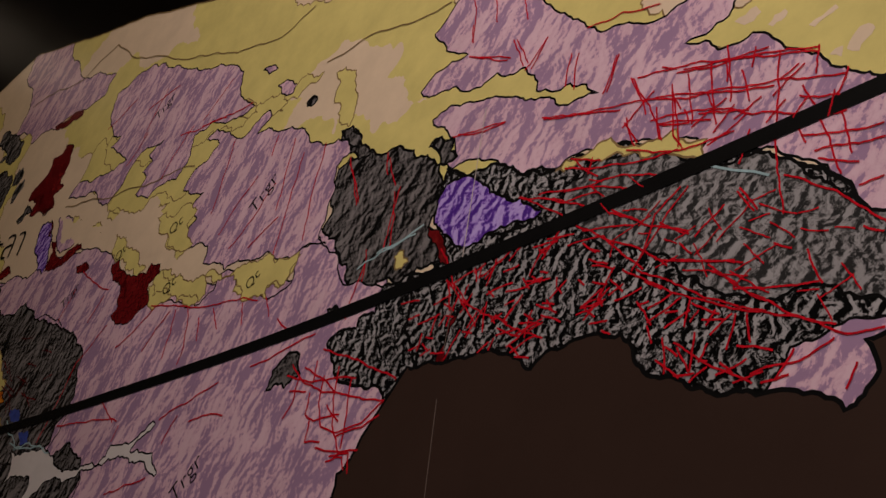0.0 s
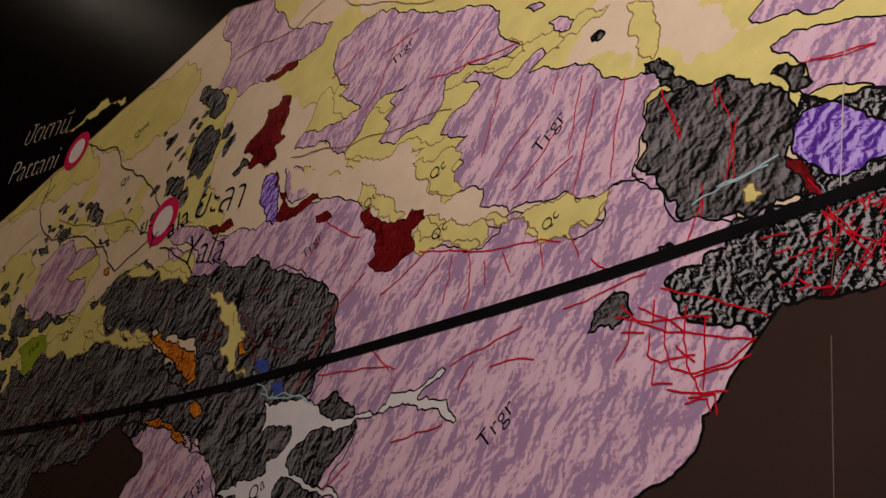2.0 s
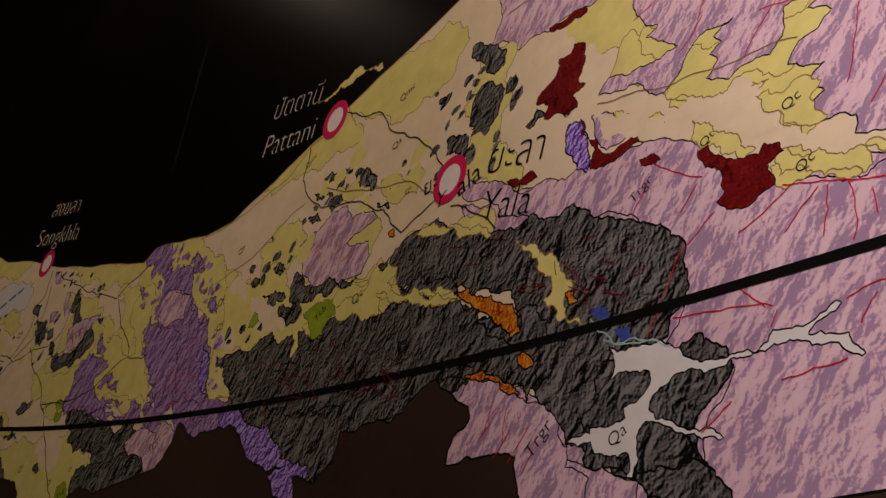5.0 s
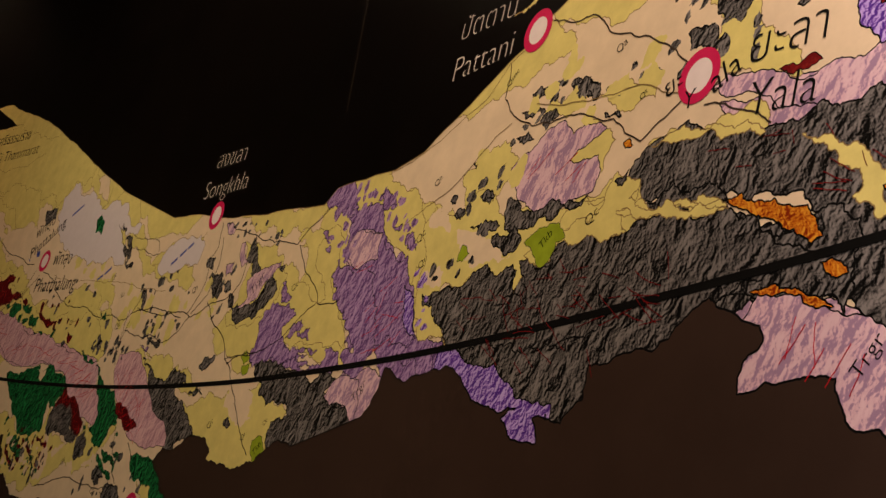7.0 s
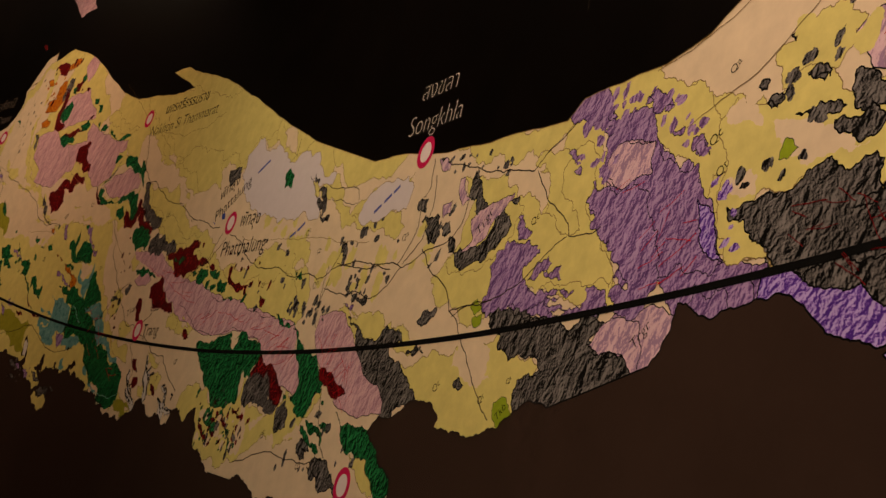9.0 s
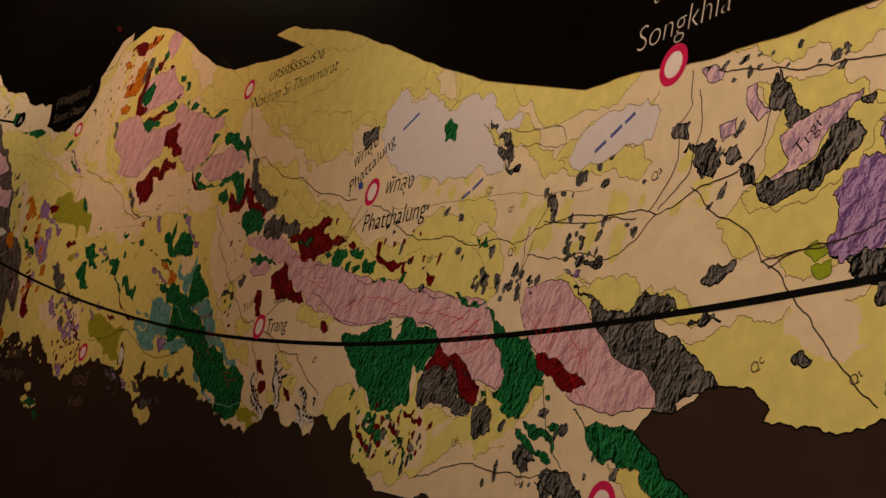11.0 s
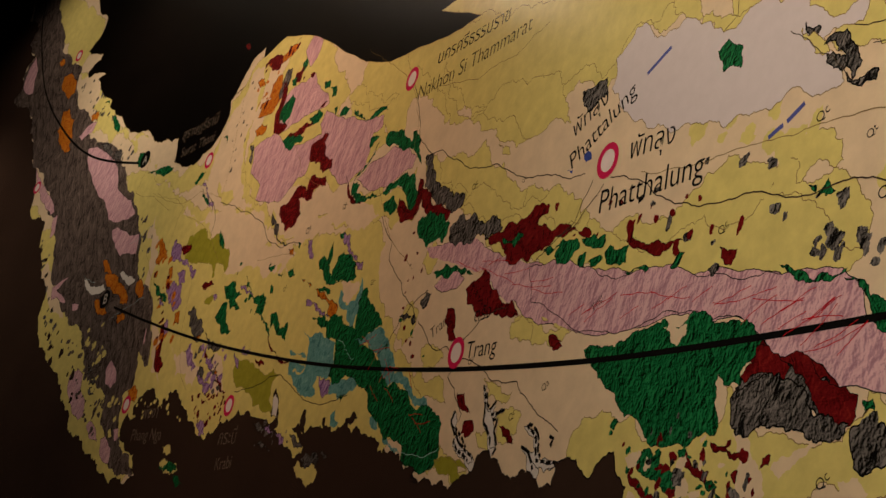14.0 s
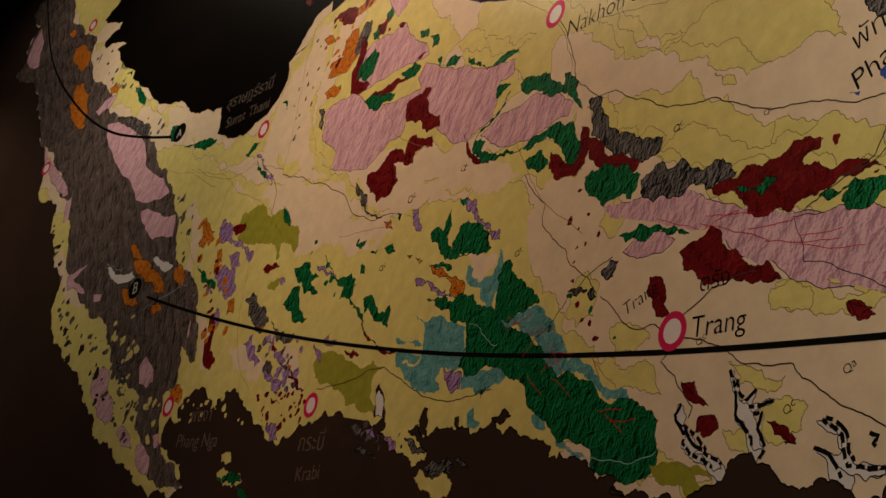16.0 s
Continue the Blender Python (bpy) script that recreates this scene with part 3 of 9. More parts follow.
area("cream", [(180.9, 200.6), (183.8, 203.2), (187.7, 202.9), (190.2, 203.8), (199.4, 199.9), (193.7, 207.3), (185.5, 210.2), (181, 206.3), (177.4, 205.1), (174, 203), (170.6, 200.9), (168.6, 197.6), (168.6, 194.2), (172.9, 194.3), (178.4, 193.4), (187.2, 190.7), (190.2, 191.9), (186.2, 195.1)])
area("pink", [(170, 214.8), (177.1, 213), (181.3, 205.6), (187.7, 202.9), (186.8, 201.1), (180.6, 201.3), (175.7, 201.1), (171.6, 203.5), (172.6, 206.1), (169.7, 210.7)])
area("pink", [(225, 186.6), (226.1, 187.5), (227.9, 188.2), (242.1, 179.3), (241.6, 178), (240.6, 177.7), (239.7, 177.8), (241.1, 176.7), (242.5, 176.7), (243.9, 175.2), (244.9, 174.4), (245.4, 173.6), (247.5, 172.1), (246.9, 167.3), (245.6, 168.5), (245, 169.7), (243.6, 171), (242.4, 171.8), (240.7, 171.9), (240.2, 172.5), (240.5, 173.1), (235.7, 174.8), (234, 175.1), (233.6, 174.7), (230.5, 176.4), (227.3, 177.5), (226.9, 178), (227.6, 178.1), (227.3, 179.2), (225.6, 181), (226.8, 181.3), (229.5, 180.4), (231.6, 179.2), (233.5, 178), (235.6, 177.6), (232.2, 179.4), (231.4, 181.1), (229.7, 181.7), (228.7, 181.4), (225.1, 182.6), (224.5, 183.2), (225.4, 183.9), (227.6, 183.9)])
area("pink", [(218.6, 172.8), (224.9, 172.4), (226.6, 166.9), (225.4, 165.5), (223.6, 163.4), (221.4, 160.9), (217.7, 167)])
area("pink", [(170.6, 188.2), (180.4, 186.2), (197, 180.7), (216.3, 175.5), (223.9, 172.4), (225.1, 165.2), (216.7, 160), (198.3, 158.7), (183.2, 160.9), (183.1, 168.6), (190.9, 171.2), (185.7, 179.6), (173.2, 185.4)])
area("pink", [(217, 178.3), (220, 177.1), (221.2, 173.7), (223.7, 173.3), (224, 172.4), (220.3, 173.1), (217.8, 174.6)])
area("pink", [(169.3, 172.2), (173.7, 173.2), (178.4, 171.6), (182.6, 169.7), (184.4, 168.5), (184.3, 166.9), (177.5, 169.7), (172, 170.2)])
area("grey", [(218.7, 181.1), (219.5, 181.5), (222.7, 180.6), (224.9, 179.2), (226.6, 177.5), (227.1, 176.9), (226.7, 175.7), (226.2, 175), (227.5, 173.7), (227.1, 172.7), (224.4, 172.6), (220.9, 173.9), (219.9, 175.8), (218.2, 177.7), (218.8, 178.7)])
area("grey", [(218.5, 183.4), (219.6, 183.3), (220.3, 182), (221.3, 181.1), (219.5, 181.8)])
area("grey", [(225.6, 179.5), (227.1, 179.3), (227.6, 178.1), (226.5, 178.2)])
area("gneiss", [(227, 177.5), (234, 174.7), (234.2, 171.5), (228, 172.2), (226.9, 172.8), (227.4, 174.6)])
area("gneiss", [(227, 177.7), (228.5, 176.7), (229.5, 176.6), (230.5, 176.4), (232.8, 174.9), (235.7, 174.6), (238.8, 173.5), (240.2, 172.3), (241.6, 172.2), (242.4, 171.8), (244, 170.5), (245.6, 168.6), (247, 167.4), (246.8, 162.6), (245.7, 162.5), (247.2, 163.8), (242.6, 161.6), (242.5, 161.7), (240.2, 162.1), (237.8, 163.3), (236.3, 164.6), (235.5, 165.9), (234.5, 165.6), (233.2, 165), (230.5, 166.1), (228.3, 166.4), (227, 167.3), (226.3, 166.6), (223, 168.6), (221.2, 169.9), (220.5, 171), (222.3, 171.7), (224.1, 172.3), (226.9, 172.7), (227.8, 173.6), (229.5, 173.5), (232.9, 173.1), (231, 174.6), (228.9, 176), (227.4, 176.7)])
area("phyllite", [(234, 173.8), (235.7, 174.4), (238.8, 173.4), (240.2, 172.2), (242.4, 171.7), (243.9, 170.5), (245.6, 168.5), (247, 167.3), (247, 162.6), (246.9, 164.6), (241.3, 166.8), (239.2, 168.4), (237.3, 169.9), (234.4, 171.9)])
area("pink", [(241.2, 161.8), (243.1, 164.5), (246.9, 164.6), (246.9, 162), (246.4, 161.5), (245.3, 160.8), (242.8, 161.6)])
area("violet", [(227.1, 176.8), (230.3, 175), (232.9, 173.2), (231.1, 173.2), (227.8, 173.7), (227.2, 174.2), (226.5, 175.3)])
area("darkred", [(226.1, 175), (226.8, 174.6), (227.5, 173.4), (227.8, 172.5), (227.2, 172.8), (226.6, 174)])
area("yellow", [(224.1, 174.2), (224.7, 174.3), (225.1, 173.6), (224.7, 173.4), (224.2, 173.7)])
area("yellow", [(233.5, 174.8), (234.6, 174.9), (237.6, 174.1), (240.5, 173.1), (240.3, 172.4), (238.8, 173.3), (235.4, 174.4)])
# yellow plains
area("yellow", [(146.6, 208.7), (151.7, 210.1), (155.6, 211.1), (162.5, 209.5), (168.1, 206.2), (166.6, 203.6), (164.1, 202), (160.3, 201.6), (157, 201.6), (155, 203.6), (151.2, 205.3)])
area("yellow", [(129.9, 203.4), (138, 205.9), (144.1, 207.6), (149.3, 205.6), (151.9, 203.7), (151.8, 201.9), (149, 201.8), (146.2, 201.7), (143.3, 201.7), (140.3, 201.5), (135, 201.2)])
area("yellow", [(118.6, 202.6), (128.8, 203), (131.5, 203.9), (129.8, 203.3), (125, 202.3), (121.3, 202.2)])
area("yellow", [(148.9, 197.5), (158, 195), (162.8, 193.6), (163.4, 191.7), (160, 192), (152.9, 195)])
area("yellow", [(168.8, 198.5), (170, 200.6), (169.8, 203.5), (174.9, 202.3), (175.5, 197.1), (174.5, 193.1), (178.2, 188.9), (178.3, 187), (174.1, 188.3), (170.1, 191.5), (170.5, 194.4)])
area("yellow", [(162.8, 187.6), (165.6, 188.2), (170.5, 186.9), (175.5, 185.1), (175.3, 184.3), (169.2, 186.6), (166.5, 187)])
area("yellow", [(135.6, 194.7), (142.5, 196.2), (145, 193.4), (143.5, 191.5), (140.9, 189.8), (136.5, 191.2)])
area("yellow", [(120.6, 198), (125.9, 196.7), (130.3, 193.7), (134.9, 189.1), (138.7, 190.5), (141.4, 187.9), (138, 185.2), (129.7, 184.1), (127.4, 185.9), (128, 189.7), (124.5, 193.3)])
area("yellow", [(105.1, 195.6), (110.2, 197.3), (113.3, 190.6), (109.1, 187.3), (102.4, 187.8), (95.3, 190.1), (97.3, 192.8), (103.4, 192.6)])
area("yellow", [(78.7, 190.1), (84.5, 192.3), (95.7, 189.3), (94.1, 185.7), (93.9, 182.7), (89.5, 181.9), (86.5, 184.7)])
area("yellow", [(3.9, 208), (21.1, 204), (39.4, 194.7), (25.3, 197.4), (8.1, 201.6)])
area("yellow", [(-86.7, 253.1), (-79.8, 273.4), (-47.9, 262.7), (-37.1, 257.7), (-52.7, 269), (-42.8, 268.2), (-24.3, 259.5), (-4.1, 248), (18.8, 233.8), (33.6, 225.4), (48.2, 218.4), (57.1, 214.5), (67, 212.3), (62.6, 209.3), (53.2, 210.6), (41.5, 216.8), (34.8, 224.8), (24.6, 224), (8.9, 232), (3.9, 229.5), (-1.3, 227.2), (-17, 228.7), (-31.7, 235.9), (-44.8, 242.8), (-57.5, 253.4), (-59.2, 245.6)])
area("yellow", [(-18.8, 212.4), (11, 205.9), (33.7, 201.6), (41.5, 196.5), (39.6, 193), (25.1, 197.5), (4.6, 202.5), (-12.8, 209)])
area("yellow", [(77.2, 209.5), (94.7, 205), (104, 203), (105.8, 203.5), (105.3, 199.5), (98.4, 200.3), (85.2, 203.9)])
area("yellow", [(-63.4, 266.6), (-40.2, 259.6), (-7.5, 250.2), (14.7, 239.5), (15.8, 231.2), (6, 233.7), (2.1, 231.1), (-0.6, 229.7), (-13.9, 233.2), (-33.8, 241), (-48.7, 250.5), (-54.8, 256.7)])
area("yellow", [(14.7, 239.5), (69.2, 207.3), (67.2, 204.8), (63.1, 206.6), (56.3, 208), (51.8, 207.4), (50.3, 206.3), (46.9, 209.1), (42.3, 215.3), (32.4, 226.1), (24, 224.6), (16.2, 228.6)])
area("yellow", [(31.3, 206.8), (37.4, 205.2), (38.6, 201.6), (32.8, 201.8)])
area("yellow", [(51.1, 206), (57.7, 205.6), (66.7, 202.5), (68.8, 199.4), (63, 200.3), (56.3, 202.4)])
# pink granite blocks by Yala
area("pink", [(216.3, 175.4), (216.6, 177.4), (218.1, 177.4), (219.8, 175.8), (220.6, 173.9), (223.1, 173.1), (224.6, 172.2), (225.4, 165.5), (224.6, 164.7), (223.4, 163.4), (223.5, 162.8), (221.3, 160.8), (216.5, 159.9), (208.8, 158.9), (199.7, 158.7), (197.2, 164), (197.4, 165.5), (199.3, 168.2), (195.6, 169.2), (193.8, 170.6), (195.3, 173.2), (195.5, 175), (194.4, 177.6), (191.1, 179.8), (187, 181.6), (181.3, 183.3), (176.3, 185.3), (171.4, 188.3), (169.1, 190), (177.2, 187.2), (183.3, 185.9), (189.7, 185.9), (193.5, 185), (195.3, 184.1), (197.5, 181.1), (202.3, 178.4), (207.8, 176.7), (209, 177.2), (209.3, 178.1), (210.9, 177.9), (211.2, 176.5), (214, 175.3)])
area("grey", [(219.7, 172.9), (220.3, 172.9), (220.6, 172.5), (220, 172.2)])
area("grey", [(215.8, 169.7), (216.1, 170.7), (217, 171.2), (218.1, 171), (218.4, 169.9), (217.3, 169.5)])
area("yellow", [(195.3, 185.6), (196.8, 184.8), (199.3, 182.5), (200.5, 181.4), (199.6, 181), (197.9, 182), (196.1, 183.2), (195.3, 184.3)])
area("pink", [(185.5, 190.3), (188.8, 188.5), (189.9, 186.8), (187.4, 186.7), (185.9, 189.2)])
area("yellow", [(188, 189.6), (192.4, 187.6), (193.3, 186.4), (191.1, 186.5), (189, 187.6)])
area("yellow", [(186.9, 192.7), (188.8, 196), (193.3, 195.3), (199.3, 193.3), (203.2, 190.9), (207.5, 189.8), (211.4, 188.8), (212.3, 187.9), (208.6, 187.6), (206.4, 187.3), (206.2, 184.5), (204.8, 184.7), (205.4, 183.3), (204.6, 182.4), (204.9, 181.5), (204.1, 180.7), (202.3, 182.2), (201.6, 184), (200.8, 184.3), (200.4, 185.3), (201.4, 185.8), (198.8, 186), (195.9, 187.1), (192.7, 188.8), (189.8, 191)])
area("yellow", [(211, 176.5), (211.1, 177.3), (211.5, 177.5), (213.1, 177.7), (214.2, 177.5), (216, 177.1), (216.8, 176.9), (216.3, 176.2), (215.2, 175.4), (214.1, 175.9), (213.9, 175.5), (212.1, 175.8)])
area("yellow", [(201.8, 178.7), (201.5, 179.7), (202.6, 180.3), (203.7, 180.3), (204.5, 179.4), (207.2, 178.2), (208.1, 177.5), (207.4, 176.9)])
area("gneiss", [(223.7, 172.9), (225.5, 172.8), (226.1, 166.7), (226.7, 166.9), (225.9, 166.1), (222.8, 168.3), (221.7, 168.7), (220.9, 169.7), (220.1, 171), (220.6, 171.3), (222.1, 171.2), (222.2, 171.7), (223.3, 171.6)])
area("darkred", [(228.2, 169.8), (228.6, 169.9), (228.7, 166.3), (229.5, 166.2), (228.8, 166.3), (228.2, 166.4), (227.9, 166.5)])
# Yala grey hills
area("grey", [(161.5, 187), (163.9, 187.8), (170.5, 186.2), (176.8, 183.9), (181.3, 183.3), (187, 181.6), (191.2, 179.7), (194.4, 177.7), (195.5, 175), (195.3, 173.2), (194.1, 171.2), (193.2, 170.7), (199.2, 168.3), (197.2, 166.6), (196.5, 165), (199.2, 158.7), (193.2, 161.8), (189.9, 164.1), (185.8, 166), (183.1, 168.6), (179.6, 171.2), (175.7, 172.3), (169.5, 172), (169.7, 171.7), (165.7, 169.8), (159.3, 170.6), (158.2, 167.2), (152.7, 168.7), (145.1, 172.3), (138, 176.5), (131.9, 180.3), (134.3, 182.4), (141.2, 182.7), (146.8, 182.5), (151.7, 183.2), (161.4, 181.2), (164.8, 181.4), (171.4, 179.5), (179.4, 175.9), (180.6, 176.5), (173.8, 179.4), (168.5, 180.6), (162.8, 182.9), (161, 185)])
area("grey", [(159.8, 182.3), (171.7, 180.3), (182.8, 175.2), (181.5, 169.5), (173.4, 172.9), (166.9, 176.2)])
area("yellow", [(151.2, 186.2), (160.1, 186), (162.6, 183.5), (164.8, 181.4), (171.4, 179.6), (166.9, 180.5), (161.3, 181.3), (151.7, 183.1), (146.6, 182), (141.6, 185.9), (145, 185.8)])
# islands of grey by Yala and the coast
area("grey", [(152, 198.1), (153.8, 197.9), (156.1, 196.4), (155.4, 195.6), (153.1, 196.7)])
area("yellow", [(159.2, 186.3), (162.4, 185), (161.9, 183.4), (163.5, 181.9), (166.4, 180.8), (171.1, 180.1), (171.7, 179.3), (165.8, 180.5), (162.1, 181.8), (160, 181), (155.2, 182), (151.8, 182.2), (146.4, 182.5), (146.9, 184.6), (152.3, 184.2), (157, 185.4)])
# pink between, lower
area("pink", [(185.2, 165.3), (192.4, 162.8), (193.3, 158.6), (184.4, 159.4), (182.9, 161.1)])
area("pink", [(174.9, 172.6), (177.9, 171.7), (181.5, 169.5), (184.7, 167.8), (186, 165.8), (186, 164.5), (188.2, 163.5), (187.6, 161.4), (188, 158.5), (186, 158.4), (182.7, 161.5), (181.1, 161.8), (179.3, 165.4), (177.6, 164.8), (173.3, 164.7), (172.2, 168.8), (174.6, 170.7), (173.5, 169.9), (170.3, 171.2), (171.7, 170.4)])
# purple
area("grey", [(132.8, 182.8), (136.3, 183.8), (142.8, 182), (146.8, 180.7), (151.6, 183), (160, 181), (162.9, 181.6), (168.5, 179.7), (172.3, 179.2), (176.1, 175.6), (179.9, 173.7), (175.1, 173.4), (169.3, 172.3), (168.6, 171), (165.7, 169.4), (157.7, 169.6), (159, 168.4), (155.9, 165.8), (152.3, 166.2), (145.4, 168.9), (137.1, 173.2), (136, 177.1), (134.3, 179.5)])
area("purple", [(127, 177.9), (131.1, 179.2), (138.4, 175.8), (136.9, 173.4), (130.3, 173)])
area("violet", [(135.2, 177), (139, 175.9), (141.9, 174.1), (147.2, 171.7), (153.5, 168.9), (153.8, 165.8), (152.9, 168.2), (153.5, 166.7), (150.2, 164.8), (145.7, 167.6), (146.3, 168.5), (141, 170.8), (137.4, 173), (134.7, 173.1)])
area("yellow", [(100.5, 196.9), (104.9, 198.3), (109.8, 203.9), (121.8, 198.8), (128.1, 194.6), (132.2, 190.3), (134.4, 191.7), (138.6, 189), (141.9, 185.4), (137.8, 184.2), (133.3, 183.5), (130.1, 183.4), (132.2, 180.7), (134.2, 178.2), (129.9, 180.3), (126.8, 187.6), (123.5, 190.3), (121.3, 192.3), (117.3, 196.7), (111.9, 197.3), (112.5, 190.7), (112.3, 187.6), (115.7, 182.6), (117.3, 179.9), (111.9, 181.1), (104.4, 183.9), (102.3, 186.9), (105.5, 188.1), (110.1, 187.6), (107, 191)])
area("cream", [(130.8, 191.3), (133.7, 191.1), (135.6, 189.1), (132.5, 188.5), (130.7, 189.7)])
area("cream", [(131.4, 185.4), (134.6, 185.2), (135.6, 183.9), (132.5, 183.8)])
area("purple", [(113.5, 191), (119.1, 189.1), (121.8, 189.7), (126.1, 189), (127.5, 186.3), (128.7, 182.2), (130.5, 179.4), (134.3, 177.7), (134, 173.1), (129.3, 173.3), (125.6, 175), (123.3, 178.7), (119.4, 179.5), (116, 181.4), (116.9, 183.5), (113.4, 187.3)])
area("purple", [(113.1, 195), (111.9, 197.3), (115.2, 196.8), (117.2, 197.4), (119.5, 195.9), (120.5, 193.8), (121.9, 191.5), (123.5, 190.3), (123.1, 188.2), (119.1, 188.8), (118.2, 188.4), (114, 189), (111.9, 189), (111, 190.5), (114.3, 192)])
area("pink", [(112.8, 193.8), (115.7, 194.7), (118.9, 194), (119.6, 191.9), (117.9, 189.7), (113.6, 190.7)])
area("purple", [(105.8, 203.5), (110, 203.8), (113.1, 199.2), (114, 197.6), (110.5, 198.4)])
area("purple", [(118.3, 197.6), (120.5, 198.1), (122.9, 195.6), (122, 195.3)])
area("purple", [(125.9, 191.3), (127.4, 191.1), (128.3, 188.8), (126.6, 189.4)])
area("purple", [(97.4, 192.9), (99, 192.8), (100.1, 190.1), (98.7, 189.9)])
area("purple", [(92.9, 185), (95.6, 188.5), (97.8, 189.7), (101.7, 189.1), (103, 186.8), (101.7, 185.1), (98.1, 184.9), (104.8, 182.5), (107.5, 181.4), (105.3, 181.2), (112.5, 178.9), (115.2, 180.4), (115.7, 178.6), (112.6, 178.6), (104.4, 180.1), (97.6, 182.7)])
area("grey", [(94.2, 181.4), (97.8, 182), (105.7, 179.9), (114.7, 178.5), (113.3, 176.2), (116.7, 174.5), (122.2, 170.6), (125.4, 173), (126.5, 171.9), (120.5, 170.4), (112.6, 169.7), (108.6, 169.3), (102.1, 172.9), (100.3, 174.7), (106.2, 174.4), (104.2, 177.1), (98.2, 177.2)])
area("pink", [(114, 175.2), (116.9, 177.8), (123.7, 177), (127, 175.7), (125.9, 173.4), (124.1, 171.6), (121.3, 170.5), (117.6, 174.9)])
area("yellow", [(128.9, 186.9), (135.6, 186.4), (143.9, 185.4), (146.4, 182.5), (142.7, 182.3), (136.3, 183.7), (131.1, 183.2), (128.9, 183.1)])
# Songkhla / Satun
area("yellow", [(99.4, 198.2), (105.1, 198), (109.3, 193.2), (111.9, 190.7), (110.8, 187.8), (113.8, 185.4), (115.5, 181.8), (118.7, 178.1), (103.5, 183.3), (102.6, 185.5), (103.1, 187.9), (106.4, 188.3), (102.9, 191)])
area("green", [(20.9, 221.9), (23.6, 221.7), (25.2, 218.6), (23, 218.3), (21, 219.9)])
area("yellow", [(72.3, 181.3), (79.7, 180.1), (88.6, 180.6), (96.7, 180), (101.4, 176.6), (106.1, 175.3), (104.3, 173.8), (101.7, 169.7), (99.6, 168.4), (92.7, 168.1), (85, 169.8), (84.8, 173.3), (82.4, 173.3), (79.4, 173.4), (76, 178.4)])
area("yellow", [(57.2, 190.5), (64.1, 187.3), (71.4, 185.2), (78.3, 182), (75.4, 181.4), (68.7, 182.6), (62.1, 185.7)])
area("lime", [(97.6, 172.6), (99.3, 173), (102.6, 169.9), (99.8, 168.5), (97.7, 171.1)])
area("green", [(58.9, 174.8), (62.7, 174), (72.7, 171.7), (77.5, 167.9), (78.1, 164.3), (71.7, 165.2), (66.1, 170.1), (61.7, 171)])
area("grey", [(48.8, 173.4), (51.5, 173.5), (51.4, 171.5), (49.6, 171.7)])
area("grey", [(53.3, 169.8), (59.1, 169.7), (61.3, 166.2), (57.5, 166.4)])
# Phatthalung / Trang
area("yellow", [(-30.4, 221.5), (-13.8, 217.9), (0.3, 209.9), (19.6, 203.7), (37.1, 196), (41, 192.5), (38.3, 191.8), (15.5, 198.6), (-3.2, 205.3), (-18.9, 211.5), (-27, 215.6)])
area("yellow", [(52.2, 190.7), (56.4, 190.8), (62.7, 189.1), (68.2, 186.4), (68.1, 183), (62.6, 184.3), (58.3, 186.8), (55.7, 189)])
area("green", [(34.3, 201), (36.8, 200.7), (37.6, 199.2), (35.4, 199.7)])
area("grey", [(-5.2, 229.9), (0.3, 229.3), (0.7, 226.9), (-4.7, 227.7)])
area("grey", [(49.6, 202.3), (51.3, 201.8), (51.6, 198.3), (49.9, 198.5)])
area("grey", [(54.6, 194.2), (61.5, 191.5), (61.5, 190.7), (56.4, 192.7)])
area("purple", [(54.3, 191.9), (57.7, 191), (57.4, 190.5), (55.3, 191.2)])
area("cream", [(49.6, 179.3), (53.1, 179.5), (58.3, 175.8), (62.4, 173.4), (59.5, 172.6), (55.8, 171.4), (51.2, 172.5), (49, 175.1)])
area("grey", [(48, 172.6), (50.8, 172.5), (51.2, 170.6), (49.1, 171.1)])
area("grey", [(52.6, 169.4), (55.2, 169.4), (57.7, 167.5), (53.9, 167.8)])
# left part
area("yellow", [(-47.4, 234.2), (-32.4, 226.7), (-19.1, 220.1), (-12.1, 218.9), (-4.2, 212.8), (-1.8, 211.8), (-2, 209), (-10.8, 215.8), (-16.8, 215.7), (-32.2, 222.1), (-42.6, 227.9)])
area("yellow", [(-46.7, 236.2), (-42, 235.8), (-22.7, 224.8), (-17.4, 221.1), (-16.9, 215.5), (-24.4, 217.3), (-32.9, 222.8), (-37.7, 227.2), (-44.3, 231.5)])
area("darkred", [(22.1, 199.4), (24.7, 198.3), (23.9, 197), (23, 197.3)])
area("yellow", [(-18.5, 201.4), (-17.5, 202.9), (-11.3, 200.6), (-4.1, 197.7), (-6, 196.9), (-13.3, 198.7)])
area("rose", [(-44.1, 221.4), (-35.2, 219.4), (-29.5, 217.5), (-25.3, 214.5), (-17.6, 210.5), (-10.7, 207.6), (-3.5, 205.6), (2.2, 203.2), (12.3, 199.1), (19.6, 197.6), (23, 197), (30, 194.4), (34.3, 192.1), (36.5, 188.7), (31.2, 186.6), (28, 189.3), (24.6, 191.7), (20.7, 192.2), (17.4, 194), (12.3, 194.6), (4.2, 195.6), (-3.1, 197.2), (-7.1, 199.1), (-15.8, 202.8), (-18.3, 205.6), (-23.3, 207.8), (-26.3, 212.5), (-34.6, 215.9), (-42.3, 219.1)])
area("darkred", [(-9.1, 198.3), (-7.5, 198.1), (-5.9, 196.3), (-7.9, 196.3)])
